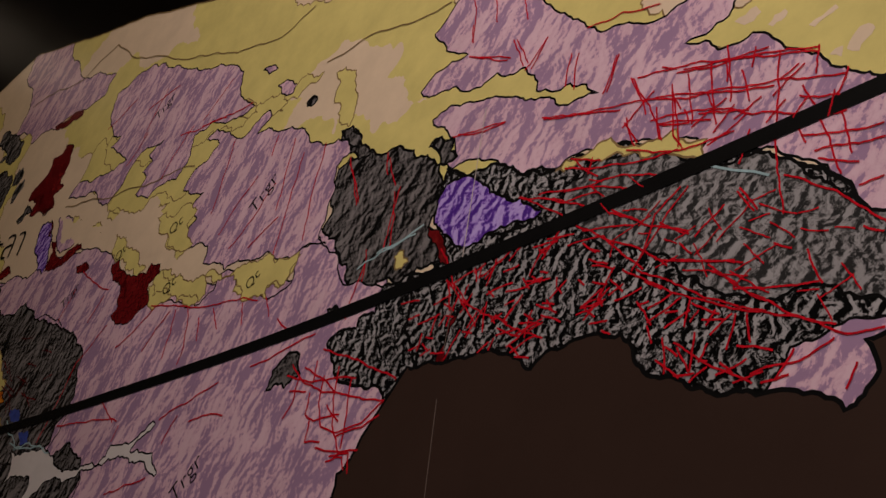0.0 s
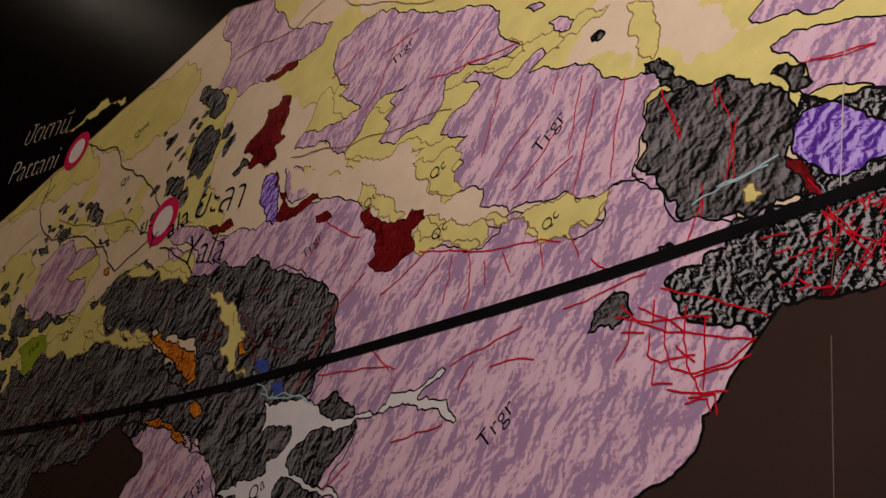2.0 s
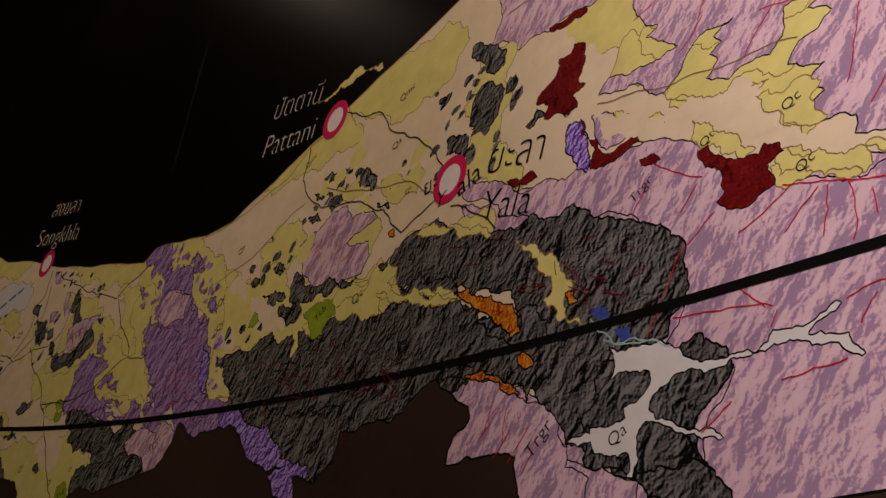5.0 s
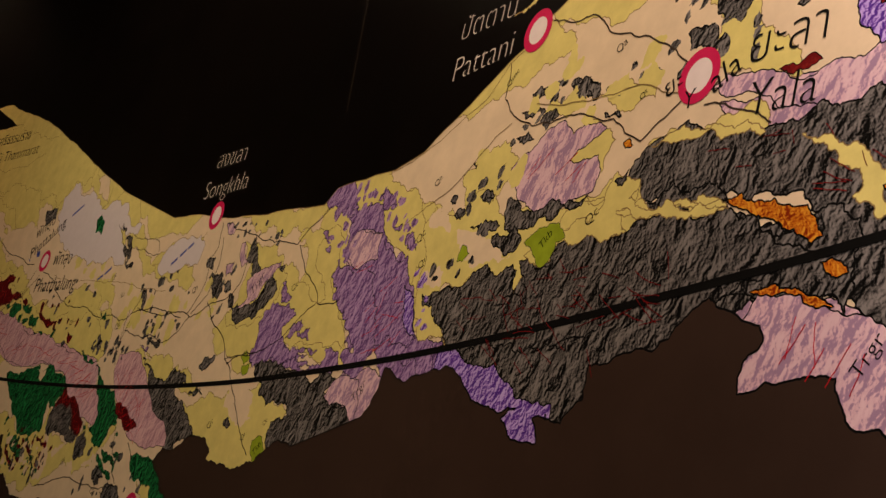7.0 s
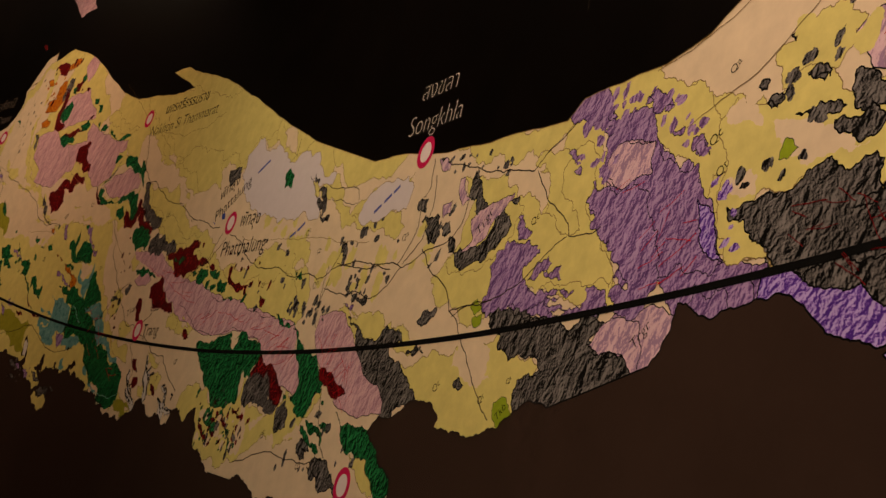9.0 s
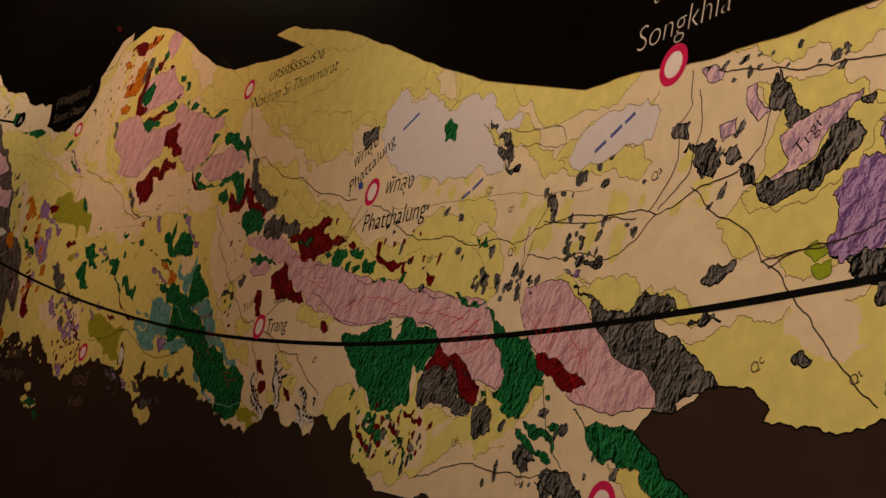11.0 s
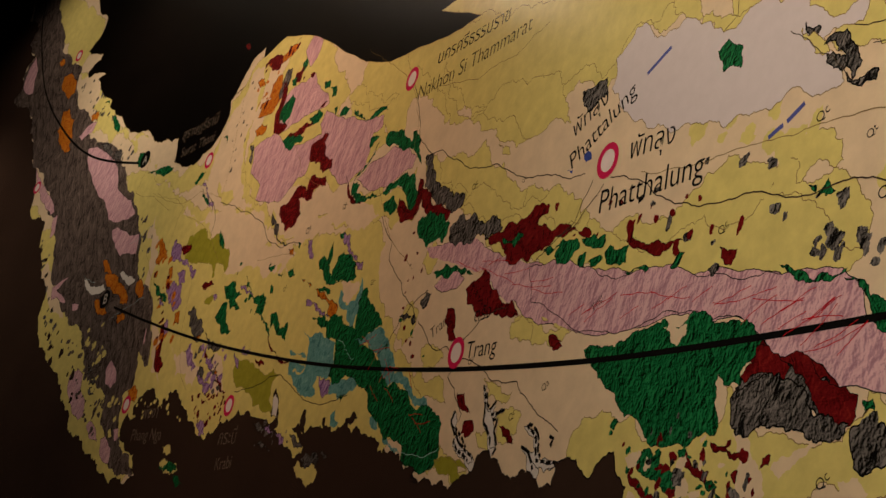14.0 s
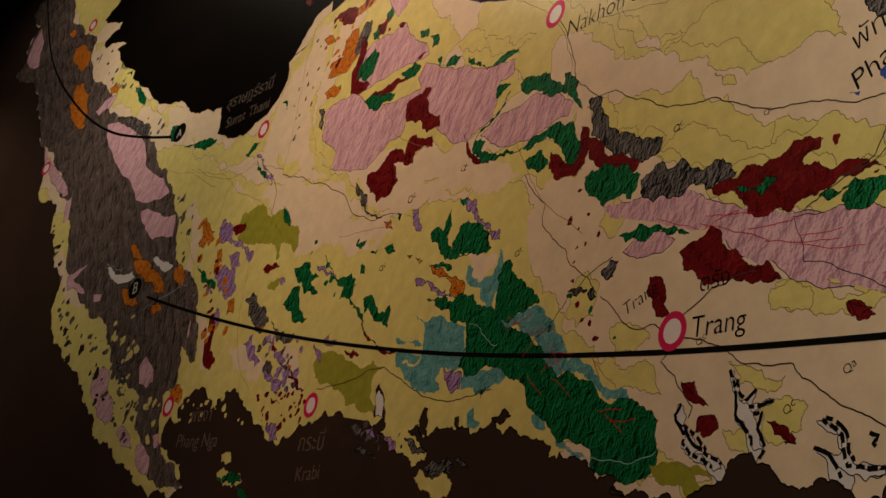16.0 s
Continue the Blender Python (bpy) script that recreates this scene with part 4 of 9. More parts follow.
# west coast, its ridge and the peninsula
area("yellow", [(-221.5, 306.7), (-216.2, 307.5), (-205.6, 301.5), (-193, 289.3), (-185.4, 282.8), (-166.6, 278.6), (-157.8, 276.9), (-149.7, 283.8), (-148.3, 290.6), (-142.3, 293), (-137, 297.9), (-124.1, 301.5), (-113, 296.8), (-109.1, 287.9), (-119.5, 290.6), (-129.6, 290), (-133.8, 282.1), (-134.5, 272.9), (-130.8, 263.6), (-122.3, 254.3), (-111.2, 248.1), (-107.8, 241.3), (-116.9, 248.2), (-128.3, 254.5), (-143.3, 262.8), (-152.4, 270.7), (-159.7, 271.8), (-169, 271.3), (-179.1, 279.1), (-192.6, 288.4), (-206.3, 296.3)])
area("yellow", [(-215, 294.1), (-200.2, 287.3), (-188, 282.9), (-177.9, 277.2), (-171.7, 272.2), (-163.1, 268), (-142, 258.4), (-128.3, 254.5), (-116.9, 248.2), (-107.6, 240.7), (-98.2, 237.7), (-88.3, 236.7), (-77.2, 234.6), (-67.3, 234.1), (-62.9, 230.8), (-60.4, 225.5), (-58.9, 215.8), (-54, 211.3), (-51.8, 206.1), (-44.9, 200.9), (-40.1, 195.9), (-38.9, 191.8), (-33.8, 188.5), (-26.3, 184.8), (-26.2, 182.4), (-60.8, 186.2), (-141.2, 193.8), (-200.8, 198.3), (-248.3, 244.3), (-272.2, 294), (-203.5, 282.2)])
area("yellow", [(-301.3, 388.8), (-277.8, 379.2), (-260.4, 367.4), (-250.7, 354.7), (-253.2, 349.4), (-259.3, 345.5), (-261, 342), (-247.9, 336.1), (-239.5, 333.9), (-236.3, 325.9), (-224.8, 318.8), (-224.8, 315.1), (-216.2, 307.5), (-224.3, 303.2), (-238.2, 312.3), (-239.1, 318.3), (-257, 332.3), (-259.1, 341.3), (-272.2, 350.3), (-283.4, 365.4)])
area("yellow", [(-112.6, 295.2), (-106.2, 287.7), (-94.3, 277.6), (-86, 268.5), (-76.9, 261.1), (-67.5, 256.4), (-63.4, 256.8), (-73.9, 261.2), (-87.1, 265.6), (-90, 263.6), (-86, 259.4), (-76.1, 255.9), (-68.5, 253.3), (-65.1, 248.6), (-70.6, 248.2), (-73.2, 246.3), (-77.5, 245.1), (-83.6, 245.5), (-93.8, 248.4), (-100.7, 248.8), (-101.8, 245.9), (-92.4, 241.5), (-82.8, 241.1), (-70.8, 239.4), (-65.4, 240.1), (-55.9, 235.6), (-52.5, 238.1), (-50.4, 228.6), (-52.7, 227.8), (-63.2, 232.7), (-70.2, 235.4), (-77.3, 235.1), (-88.5, 238), (-98.4, 238.2), (-107.8, 241.3), (-112.1, 251.9), (-122.3, 254.3), (-133.3, 272.4), (-127.2, 280.6), (-119.5, 290.6)])
area("yellow", [(-47.8, 238.6), (-43.9, 231.8), (-34.3, 226.8), (-36.2, 225.3), (-23.2, 221.2), (-13.7, 217.7), (-3.6, 214.1), (-3.8, 211.5), (-8.2, 211.6), (-12.3, 215.8), (-16.8, 215.7), (-23.2, 218.4), (-28.5, 220.6), (-37.2, 225.7), (-45, 231.4), (-48.6, 234.7), (-50.1, 237.9)])
area("yellow", [(-46.6, 255.4), (-48.7, 250.9), (-44.8, 245.6), (-37.9, 240.7), (-27.8, 235.8), (-20.6, 231.5), (-13.3, 228.7), (-7.5, 226.5), (-8.7, 230), (-14.6, 237.1)])
area("yellow", [(-18.2, 202.4), (-15.6, 202.6), (-14.2, 201.4), (-12.8, 200.3), (-13.2, 199), (-14.6, 199.2), (-15.7, 199.3), (-17.5, 200), (-18.6, 201.1)])
area("yellow", [(-12.8, 202.6), (-8.7, 201.9), (-8.8, 200.8), (-5.1, 199.1), (-4.7, 197.9), (-7.6, 199), (-10.8, 200.8)])
area("yellow", [(-26.3, 231.5), (-23.2, 229.5), (-22.8, 228.4), (-25, 229.3)])
area("yellow", [(-46, 201.2), (-40.8, 199), (-37.9, 199.4), (-35, 197.4), (-34, 194.7), (-37.8, 196.1), (-41.6, 196.9)])
area("cream", [(-149.4, 283), (-141.3, 289.7), (-139.4, 294.6), (-132.8, 294.4), (-133.1, 283.2), (-136.1, 273.5), (-134.3, 264.9), (-124.1, 253.7), (-128.5, 255.2), (-143.7, 264.2), (-152.2, 269.9), (-152.1, 276.9)])
area("cream", [(-211.8, 303.3), (-196.1, 297.8), (-180.9, 291.4), (-178.2, 287.3), (-184.1, 286.2), (-193.3, 290.2), (-203.6, 296.2)])
area("cream", [(-162.5, 266.4), (-142, 258.4), (-128.3, 254.5), (-116.4, 248.1), (-107.5, 240.1), (-100.1, 238.3), (-97.9, 236), (-106.3, 235.4), (-117.9, 237.7), (-128, 239.4), (-138.1, 245.8), (-145, 254.1), (-156, 260.9), (-164.1, 264.1)])
area("cream", [(-183.5, 264), (-180.4, 269), (-178.6, 264.1), (-174.4, 251.7), (-173.7, 244.7), (-178.1, 249.8)])
area("cream", [(-112.1, 251.9), (-96.9, 247.4), (-82.6, 240), (-74.6, 236), (-88.5, 238), (-100.6, 240.6), (-111.2, 248.1)])
area("cream", [(-87.9, 243), (-70.6, 237.9), (-64.5, 233.2), (-74.2, 233.5), (-82.1, 236.8)])
area("cream", [(-153.5, 227.6), (-141.8, 224.7), (-136, 219.6), (-137.7, 215.5), (-148.5, 219.6)])
area("cream", [(-167.8, 235.5), (-160.1, 230.1), (-156.9, 218.7), (-162.7, 223.3)])
area("cream", [(-130.3, 220.7), (-123.4, 217.3), (-119.8, 211.4), (-128.2, 213.9)])
area("cream", [(-76.2, 223.9), (-72.7, 223.8), (-69.1, 222.4), (-68.2, 221.1), (-70.9, 219.3), (-71.6, 218.6), (-74.5, 222.1)])
area("cream", [(-241.1, 265.7), (-228.3, 256.6), (-225.9, 248.3), (-232.9, 251.2)])
area("cream", [(-249.9, 265.8), (-246, 270.1), (-241, 262.4), (-242.5, 259.4)])
area("cream", [(-126.3, 247.1), (-109.1, 239.5), (-98.7, 232.1), (-111.6, 234.8), (-124.5, 240.7)])
area("cream", [(-59.4, 228.2), (-54, 229.2), (-49, 225.6), (-42.2, 222.2), (-44.1, 218.3), (-48, 213.4), (-52.2, 210), (-54, 211.7), (-58.7, 216.2)])
area("cream", [(-260, 339.5), (-241.6, 331.8), (-239.3, 326.1), (-247, 322.9), (-255.9, 332)])
area("cream", [(-100.1, 246.4), (-88.9, 240.2), (-92.1, 239.8), (-99.4, 242.9)])
area("yellow", [(-42.7, 222), (-41, 218.7), (-43.4, 216.5), (-46.3, 219), (-45.3, 221)])
area("yellow", [(-51.2, 211.3), (-48, 213.4), (-45.7, 211.2), (-46.4, 207), (-49.6, 206.3), (-52, 208.4)])
area("yellow", [(-43.1, 204.7), (-38.2, 203.8), (-36.2, 201.6), (-38.9, 200.6), (-42.5, 202.5)])
area("ridge", [(-317.7, 410.3), (-306.2, 369.2), (-298, 361.7), (-302, 359.6), (-303.7, 354.5), (-301.9, 348.4), (-306.1, 345.2), (-302.2, 341.8), (-291, 336.2), (-286, 327.4), (-279.2, 317.2), (-275.9, 309.9), (-266.9, 305.9), (-257.9, 295.9), (-256.3, 289.1), (-248.7, 283.7), (-244.6, 276.6), (-243.6, 271.3), (-240, 262.2), (-233.7, 256.1), (-225.2, 249.7), (-216.2, 245), (-209.5, 238), (-204.7, 231.5), (-199.3, 225.2), (-189.2, 222.4), (-186, 218.1), (-185.5, 213), (-178.9, 207.4), (-174.5, 201), (-168.2, 198.8), (-160.2, 198.6), (-164.9, 203.6), (-171.2, 206), (-175.4, 214.2), (-176.1, 219.3), (-171, 219.7), (-174.4, 231.6), (-176.1, 237.2), (-167.4, 225.3), (-164.9, 224.9), (-168.6, 235.7), (-172.4, 244.4), (-177, 248.2), (-184.1, 252.7), (-186.3, 259), (-187.8, 265.2), (-191.5, 271.6), (-195.7, 275.9), (-204.2, 284), (-212.6, 295), (-224.9, 304.7), (-235.6, 309.6), (-241.6, 313.5), (-240, 316.7), (-247, 322.9), (-253.4, 326.1), (-258.7, 335), (-259.2, 343), (-268.3, 348.4), (-278.2, 356.8), (-279.6, 364), (-291, 379.9), (-296.6, 401.5)])
area("ridge", [(-188.5, 269.2), (-186, 270.7), (-186.3, 268.1), (-188.9, 268.2)])
area("ridge", [(-185.8, 264.7), (-184.1, 265.7), (-184, 262.7)])
area("ridge", [(-173.7, 243.3), (-172.4, 244.4), (-165.4, 225), (-167.2, 225.3), (-172.2, 236.4)])
area("rose", [(-297.8, 361.2), (-294, 354.7), (-293, 346.6), (-292.6, 344.3), (-297.3, 345.4), (-301.1, 348.8), (-301.6, 352.7), (-300.9, 357)])
area("rose", [(-238.7, 306.6), (-232.5, 305.7), (-225.1, 301.7), (-217.4, 296.6), (-213.5, 292.2), (-211, 286.1), (-199.4, 278.6), (-194.7, 273.3), (-198.3, 272.4), (-205.2, 273.1), (-211.7, 275.7), (-217.5, 283.1), (-227.9, 291.2), (-234.5, 298.1)])
area("rose", [(-207.2, 271.3), (-204.1, 271.5), (-194.6, 266.4), (-188.6, 265.5), (-188.1, 261.6), (-188, 259.4), (-197.7, 261.2), (-202.3, 264.6), (-205.1, 267.6)])
area("rose", [(-273.2, 309.6), (-266, 301.9), (-255.2, 293.4), (-251.2, 287.8), (-253.4, 287.5), (-258.9, 291.6), (-265.5, 297.9)])
area("rose", [(-250.3, 285.8), (-248.3, 286.6), (-246.9, 279.7), (-249.4, 278.6), (-250.6, 283.3)])
area("rose", [(-238.5, 260.2), (-234.6, 261), (-229.1, 261.5), (-235, 258.7), (-226.7, 253.1), (-233.7, 256.1), (-237.1, 255.9)])
area("rose", [(-244.2, 316.2), (-237, 316.6), (-238.6, 313.4), (-245.3, 311.9), (-247.7, 314)])
area("rose", [(-222, 251.9), (-217.6, 251.3), (-217.3, 249.4), (-221, 249.7)])
area("rose", [(-211.3, 225.5), (-211.8, 229.5), (-206.9, 230.5), (-203.4, 228.6), (-202.8, 224.4), (-198.7, 221.1), (-197.1, 216.3), (-200.1, 215.8), (-204.5, 217.9), (-206.9, 220.9)])
area("rose", [(-193.9, 213.4), (-192.1, 214.8), (-186.8, 211.3), (-185.1, 208.6), (-189.8, 209.8)])
area("rose", [(-183.3, 209.1), (-180.5, 209.4), (-175.9, 205.9), (-175.5, 202.3), (-179.5, 203.3), (-182.4, 205.9)])
area("rose", [(-190, 227.8), (-187.8, 229.9), (-182.5, 225.3), (-182.1, 223.3), (-184.5, 222), (-188.2, 223.6)])
area("rose", [(-171.1, 232.9), (-170.9, 236.1), (-169.8, 232), (-170.8, 231)])
area("rose", [(-176.8, 210.8), (-173.9, 210.7), (-173.2, 208), (-175, 207.6)])
area("orange", [(-271.5, 344.7), (-266.7, 344.4), (-262.5, 340.4), (-260.3, 334.5), (-263.4, 332.9), (-268.3, 337.3), (-271.7, 341.6)])
area("orange", [(-264.7, 328.9), (-260.6, 328.5), (-255, 322.7), (-253.2, 316.3), (-252.1, 310.2), (-255.1, 310.2), (-260.8, 314.8), (-265.4, 321.1), (-264, 323.7)])
area("orange", [(-242.8, 320), (-237.9, 320.4), (-237.7, 316.9), (-241.5, 317.6)])
area("orange", [(-278.2, 352.5), (-275.7, 353.3), (-273.9, 350.5), (-276.7, 350.4)])
area("orange", [(-208.3, 262.2), (-204, 260.4), (-201.7, 258.1), (-197.6, 255.6), (-194.8, 252.6), (-191.7, 251.3), (-187.2, 247.8), (-186.6, 245.1), (-190.9, 245.8), (-194.2, 249.3), (-199.1, 251.9), (-202.7, 254.1), (-204.7, 257.6), (-201.9, 257.2)])
area("orange", [(-207.6, 250), (-204.9, 249.9), (-199.3, 246.1), (-197.4, 244.6), (-202.1, 245.2), (-205.7, 247.4)])
area("orange", [(-190.8, 242.9), (-187.8, 243), (-185.5, 240.5), (-189.7, 240.2)])
area("orange", [(-183.2, 250.3), (-180.9, 250.8), (-177.7, 247.7), (-178.2, 245), (-181.2, 246.4), (-183.5, 248.6)])
area("orange", [(-173.6, 220.1), (-169.6, 220.7), (-167.3, 217.4), (-168.5, 216.3), (-172.4, 217.2)])
area("orange", [(-175.7, 259.7), (-173.6, 260.5), (-170.8, 257.7), (-168.2, 255.5), (-170, 254), (-171.8, 252.4), (-174.5, 254.5), (-173.2, 256.2)])
area("orange", [(-173.6, 250.8), (-171.7, 251), (-171.7, 248.9)])
area("orange", [(-165, 249.9), (-163.4, 250.2), (-162.1, 246.5), (-163.8, 247.4)])
area("lakepale", [(-214.6, 256.8), (-209.7, 254.9), (-204.2, 254.5), (-202, 252.5), (-205.7, 251.8), (-211.6, 253.1), (-215.3, 255.4), (-218.3, 259.1)])
area("lakepale", [(-194.3, 255.9), (-189.4, 253.2), (-183.5, 251.1), (-185.8, 250.5), (-190, 251.5), (-195.4, 255.4)])
area("olive", [(-156.8, 256.4), (-152.3, 256.4), (-147.5, 255.2), (-144.3, 252), (-141.3, 252.8), (-138.3, 252.1), (-135.5, 247.5), (-131.6, 244.9), (-131.2, 242), (-132.5, 240.8), (-135.4, 243.8), (-138.4, 244.7), (-137.8, 241.5), (-139.2, 241.2), (-142.3, 245.8), (-148.2, 247.4), (-153, 248.5), (-157.3, 251.2), (-155.1, 252.6), (-157.3, 254.5)])
area("olive", [(-118.3, 215.7), (-117, 217.5), (-112.3, 216.9), (-106.2, 213.9), (-103.2, 212.3), (-95.5, 210.8), (-98.5, 210), (-98.6, 206.8), (-95.4, 203.5), (-96.1, 203.2), (-100.4, 204.3), (-106, 206.6), (-110.3, 209.8), (-114.3, 211.5), (-116.2, 212.8)])
area("olive", [(-140.8, 235.9), (-139.4, 236.7), (-136.3, 236.6), (-136.4, 235.1), (-137.6, 234.3)])
area("purple", [(-166.3, 255.7), (-165.3, 257.5), (-163.2, 256.2), (-159.8, 252.9), (-155.1, 249.9), (-151.4, 247), (-148.8, 245.6), (-150.2, 243.5), (-152.2, 245.9), (-158.1, 250.1), (-162.4, 251.3)])
area("purple", [(-159.6, 247.9), (-156.1, 247.6), (-153.7, 243.7), (-157.1, 244)])
area("purple", [(-164.4, 245.1), (-159.8, 245.3), (-155.9, 243.7), (-153.7, 239.3), (-154.7, 237.1), (-158.3, 237.9), (-162.1, 242)])
area("purple", [(-167.4, 242.6), (-165, 241.6), (-163.6, 239.7), (-166.2, 240.6)])
area("purple", [(-161.8, 234.2), (-159.8, 235.7), (-157.4, 232.1), (-159.3, 231.2)])
area("purple", [(-146.1, 225), (-142.9, 224.9), (-141, 222.3), (-138.1, 220), (-139.9, 219.3), (-143.2, 221.6)])
area("purple", [(-136.7, 218.7), (-133.3, 217.5), (-128.8, 213), (-132, 213.5), (-134.8, 216.1)])
area("purple", [(-133.4, 221.1), (-130.3, 220.7), (-128.5, 218.2), (-131.3, 218.7)])
area("purple", [(-119.4, 219.6), (-117.1, 218.1), (-115.9, 215.8), (-118.3, 217.8)])
area("purple", [(-131.7, 206.6), (-128.2, 206.6), (-126.7, 203.4), (-129, 203.2)])
area("purple", [(-115.8, 219.9), (-114.7, 220.5), (-113.7, 218.9), (-111.8, 219), (-112.5, 218), (-114.8, 218.4)])
area("purple", [(-79, 207.3), (-76.7, 206.6), (-74, 204.8), (-74.5, 203.3), (-75.8, 203.1), (-77.9, 205.1)])
area("purple", [(-136.2, 236.3), (-133.8, 235.1), (-135.1, 234.8)])
area("purple", [(-93.2, 237.4), (-90.6, 234.2), (-89.8, 232.4), (-91.7, 234)])
area("purple", [(-77.5, 234.2), (-74.5, 231.1), (-71.9, 228.1), (-70, 226.1), (-68.2, 225.9), (-68, 224.1), (-70.1, 224.8), (-72.6, 227.8), (-75.1, 230.5)])
area("purple", [(-89.7, 224), (-86.3, 222.6), (-82.9, 220.8), (-78.8, 218.3), (-81.1, 218.9), (-85.3, 221.6)])
area("purple", [(-155.8, 270.5), (-150.9, 266), (-146.5, 262.5), (-146.8, 260), (-150.2, 263.8)])
area("purple", [(-122.6, 235.6), (-119.9, 234.6), (-116.4, 232.3), (-115.1, 230.8), (-118.3, 232.5), (-121.7, 234.2)])
area("grey", [(-148.5, 235), (-145.5, 235.8), (-143.6, 233.3), (-139.8, 231.2), (-137.6, 227.9), (-139.7, 226), (-143, 228.4), (-146.4, 232.1)])
area("grey", [(-136.5, 227.6), (-132.5, 224.5), (-127.2, 223.4), (-127.7, 221.9), (-133, 222.9)])
area("grey", [(-136, 219.6), (-133, 218), (-133.9, 216.5), (-136.5, 218.1)])
area("grey", [(-130.6, 218.6), (-127.2, 216.9), (-125.4, 214.5), (-127.7, 215.4)])
area("grey", [(-233.5, 308), (-224.9, 304.7), (-221.9, 300.6), (-227.2, 303.3)])
area("grey", [(-218.6, 299.6), (-214.2, 299), (-213.6, 295.3), (-217.6, 297)])
area("grey", [(-201.9, 231.1), (-198.5, 229.2), (-200.6, 228.1)])
area("grey", [(-197.8, 227.7), (-194.8, 226.6), (-195.2, 224.6)])
area("grey", [(-198.6, 223.8), (-196.2, 224.1), (-193.9, 221.8)])
area("grey", [(-87.3, 198.4), (-85, 197.8), (-80.9, 195.4), (-83, 195.3), (-85.5, 196.8)])
area("darkred", [(-159.6, 254.5), (-154.8, 253.8), (-154.3, 252.3), (-156.5, 252), (-160, 253.5)])
area("darkred", [(-143.7, 240.2), (-141.8, 241), (-138.5, 240.4), (-137.1, 239.2), (-140.3, 239.3), (-141.1, 238.7)])
area("darkred", [(-162, 229.3), (-160.1, 230.1), (-156.4, 223.4), (-158.1, 221.9), (-160.3, 222.9)])
area("darkred", [(-162.8, 234.4), (-161.1, 234.7), (-159.3, 230), (-160.3, 229)])
area("darkred", [(-127.2, 216.9), (-123.4, 214.1), (-120.6, 211.1), (-122.8, 211.9), (-125.4, 214.5)])
area("darkred", [(-108.6, 216.3), (-105.8, 215.8), (-103.8, 214.4), (-106.3, 214.4)])
area("darkred", [(-104.4, 220.4), (-101, 216.7), (-96.2, 213.7), (-92.8, 212.8), (-97.8, 213.9), (-101.7, 216.4)])
area("darkred", [(-136.4, 224.2), (-134.1, 223.2), (-132.4, 221.2), (-134.5, 221.3)])
area("darkred", [(-131.8, 211.9), (-129.2, 211.1), (-128, 210.2), (-131.1, 210.7)])
area("orange", [(-155.9, 236.1), (-153.2, 236.1), (-152.8, 232.9), (-155.3, 233.9)])
area("orange", [(-127.5, 218), (-126.1, 216.7), (-127.4, 216.4)])
area("orange", [(-141.7, 227.6), (-139, 227.6), (-139, 225.9)])
area("green", [(-139.3, 253), (-137, 250.4), (-135.5, 247.5), (-138, 248.9), (-139.1, 250.5)])
area("green", [(-172.7, 248.5), (-169, 246.3), (-166.2, 243.6), (-162.9, 242.1), (-162.7, 240.6), (-167.2, 243.2), (-170.3, 245.2)])
area("green", [(-133.3, 230.3), (-131.7, 231.7), (-129.8, 233.1), (-127.6, 232.6), (-127.2, 230), (-123.1, 225.7), (-124.7, 224.8), (-127.9, 225.7), (-129.7, 228.4), (-131.9, 229.1)])
area("green", [(-131.4, 237.4), (-128.4, 237.1), (-125.3, 236.9), (-124.2, 234.3), (-121.3, 233), (-124.1, 232.6), (-120.9, 229.6), (-124.6, 231.1), (-125.5, 230.7), (-127.3, 233.4), (-129.8, 235.2)])
area("green", [(-120.5, 237.1), (-116.6, 232.9), (-112.3, 230.6), (-108.3, 229.1), (-108.6, 226.5), (-109.6, 225.7), (-113.1, 226.6), (-112.1, 228.5), (-116.4, 232.3)])
area("green", [(-109.6, 225.7), (-106, 223.3), (-103.5, 220.2), (-104.9, 221), (-107.9, 223.8)])
area("green", [(-105.1, 224.6), (-102.9, 224.9), (-100.7, 222.5), (-97.7, 220.3), (-96.3, 221.4), (-96.2, 217.5), (-98.2, 219), (-101.1, 220.6), (-103.3, 222.6)])
area("green", [(-110.2, 236.5), (-106.5, 236), (-108, 234.8)])
area("green", [(-104.9, 233.2), (-102.3, 232.9), (-103, 232.3)])
area("green", [(-100.5, 232.6), (-98, 232.9), (-96.8, 231), (-98.8, 231.1)])
area("green", [(-107.5, 231.5), (-106.9, 231.8), (-105.8, 229.4), (-107.1, 229.8)])
area("green", [(-86.8, 231), (-85, 231.7), (-83.2, 230.3), (-82.1, 232.9), (-81.5, 233.6), (-81, 230.6), (-82.2, 229), (-80.3, 226.5), (-77.7, 224.4), (-75.5, 224.2), (-73.4, 223.8), (-79.9, 224.6), (-83.2, 226.5), (-84.3, 228.3), (-86, 229.3)])
area("green", [(-77.8, 224.9), (-80.4, 227.5), (-78.6, 229.8), (-76.5, 230.2), (-73.4, 228.6), (-70.9, 225.9), (-69.9, 223.4), (-71.2, 223), (-74.8, 224.2)])
area("green", [(-79.5, 234.7), (-77.2, 234.1), (-77.7, 233.1), (-79.3, 233.9)])
area("green", [(-98.4, 238.2), (-96.2, 237.8), (-96.7, 236.6)])
area("green", [(-85.3, 225.2), (-79.8, 223.6), (-79.6, 222.8), (-84.3, 224.2)])
area("orange", [(-86.1, 225.4), (-82, 223.8), (-78.6, 221.5), (-75.9, 219.8), (-75.9, 218), (-78, 217.9), (-79.7, 219.5), (-79.2, 220.7), (-81.7, 222.3), (-85.1, 224.2)])
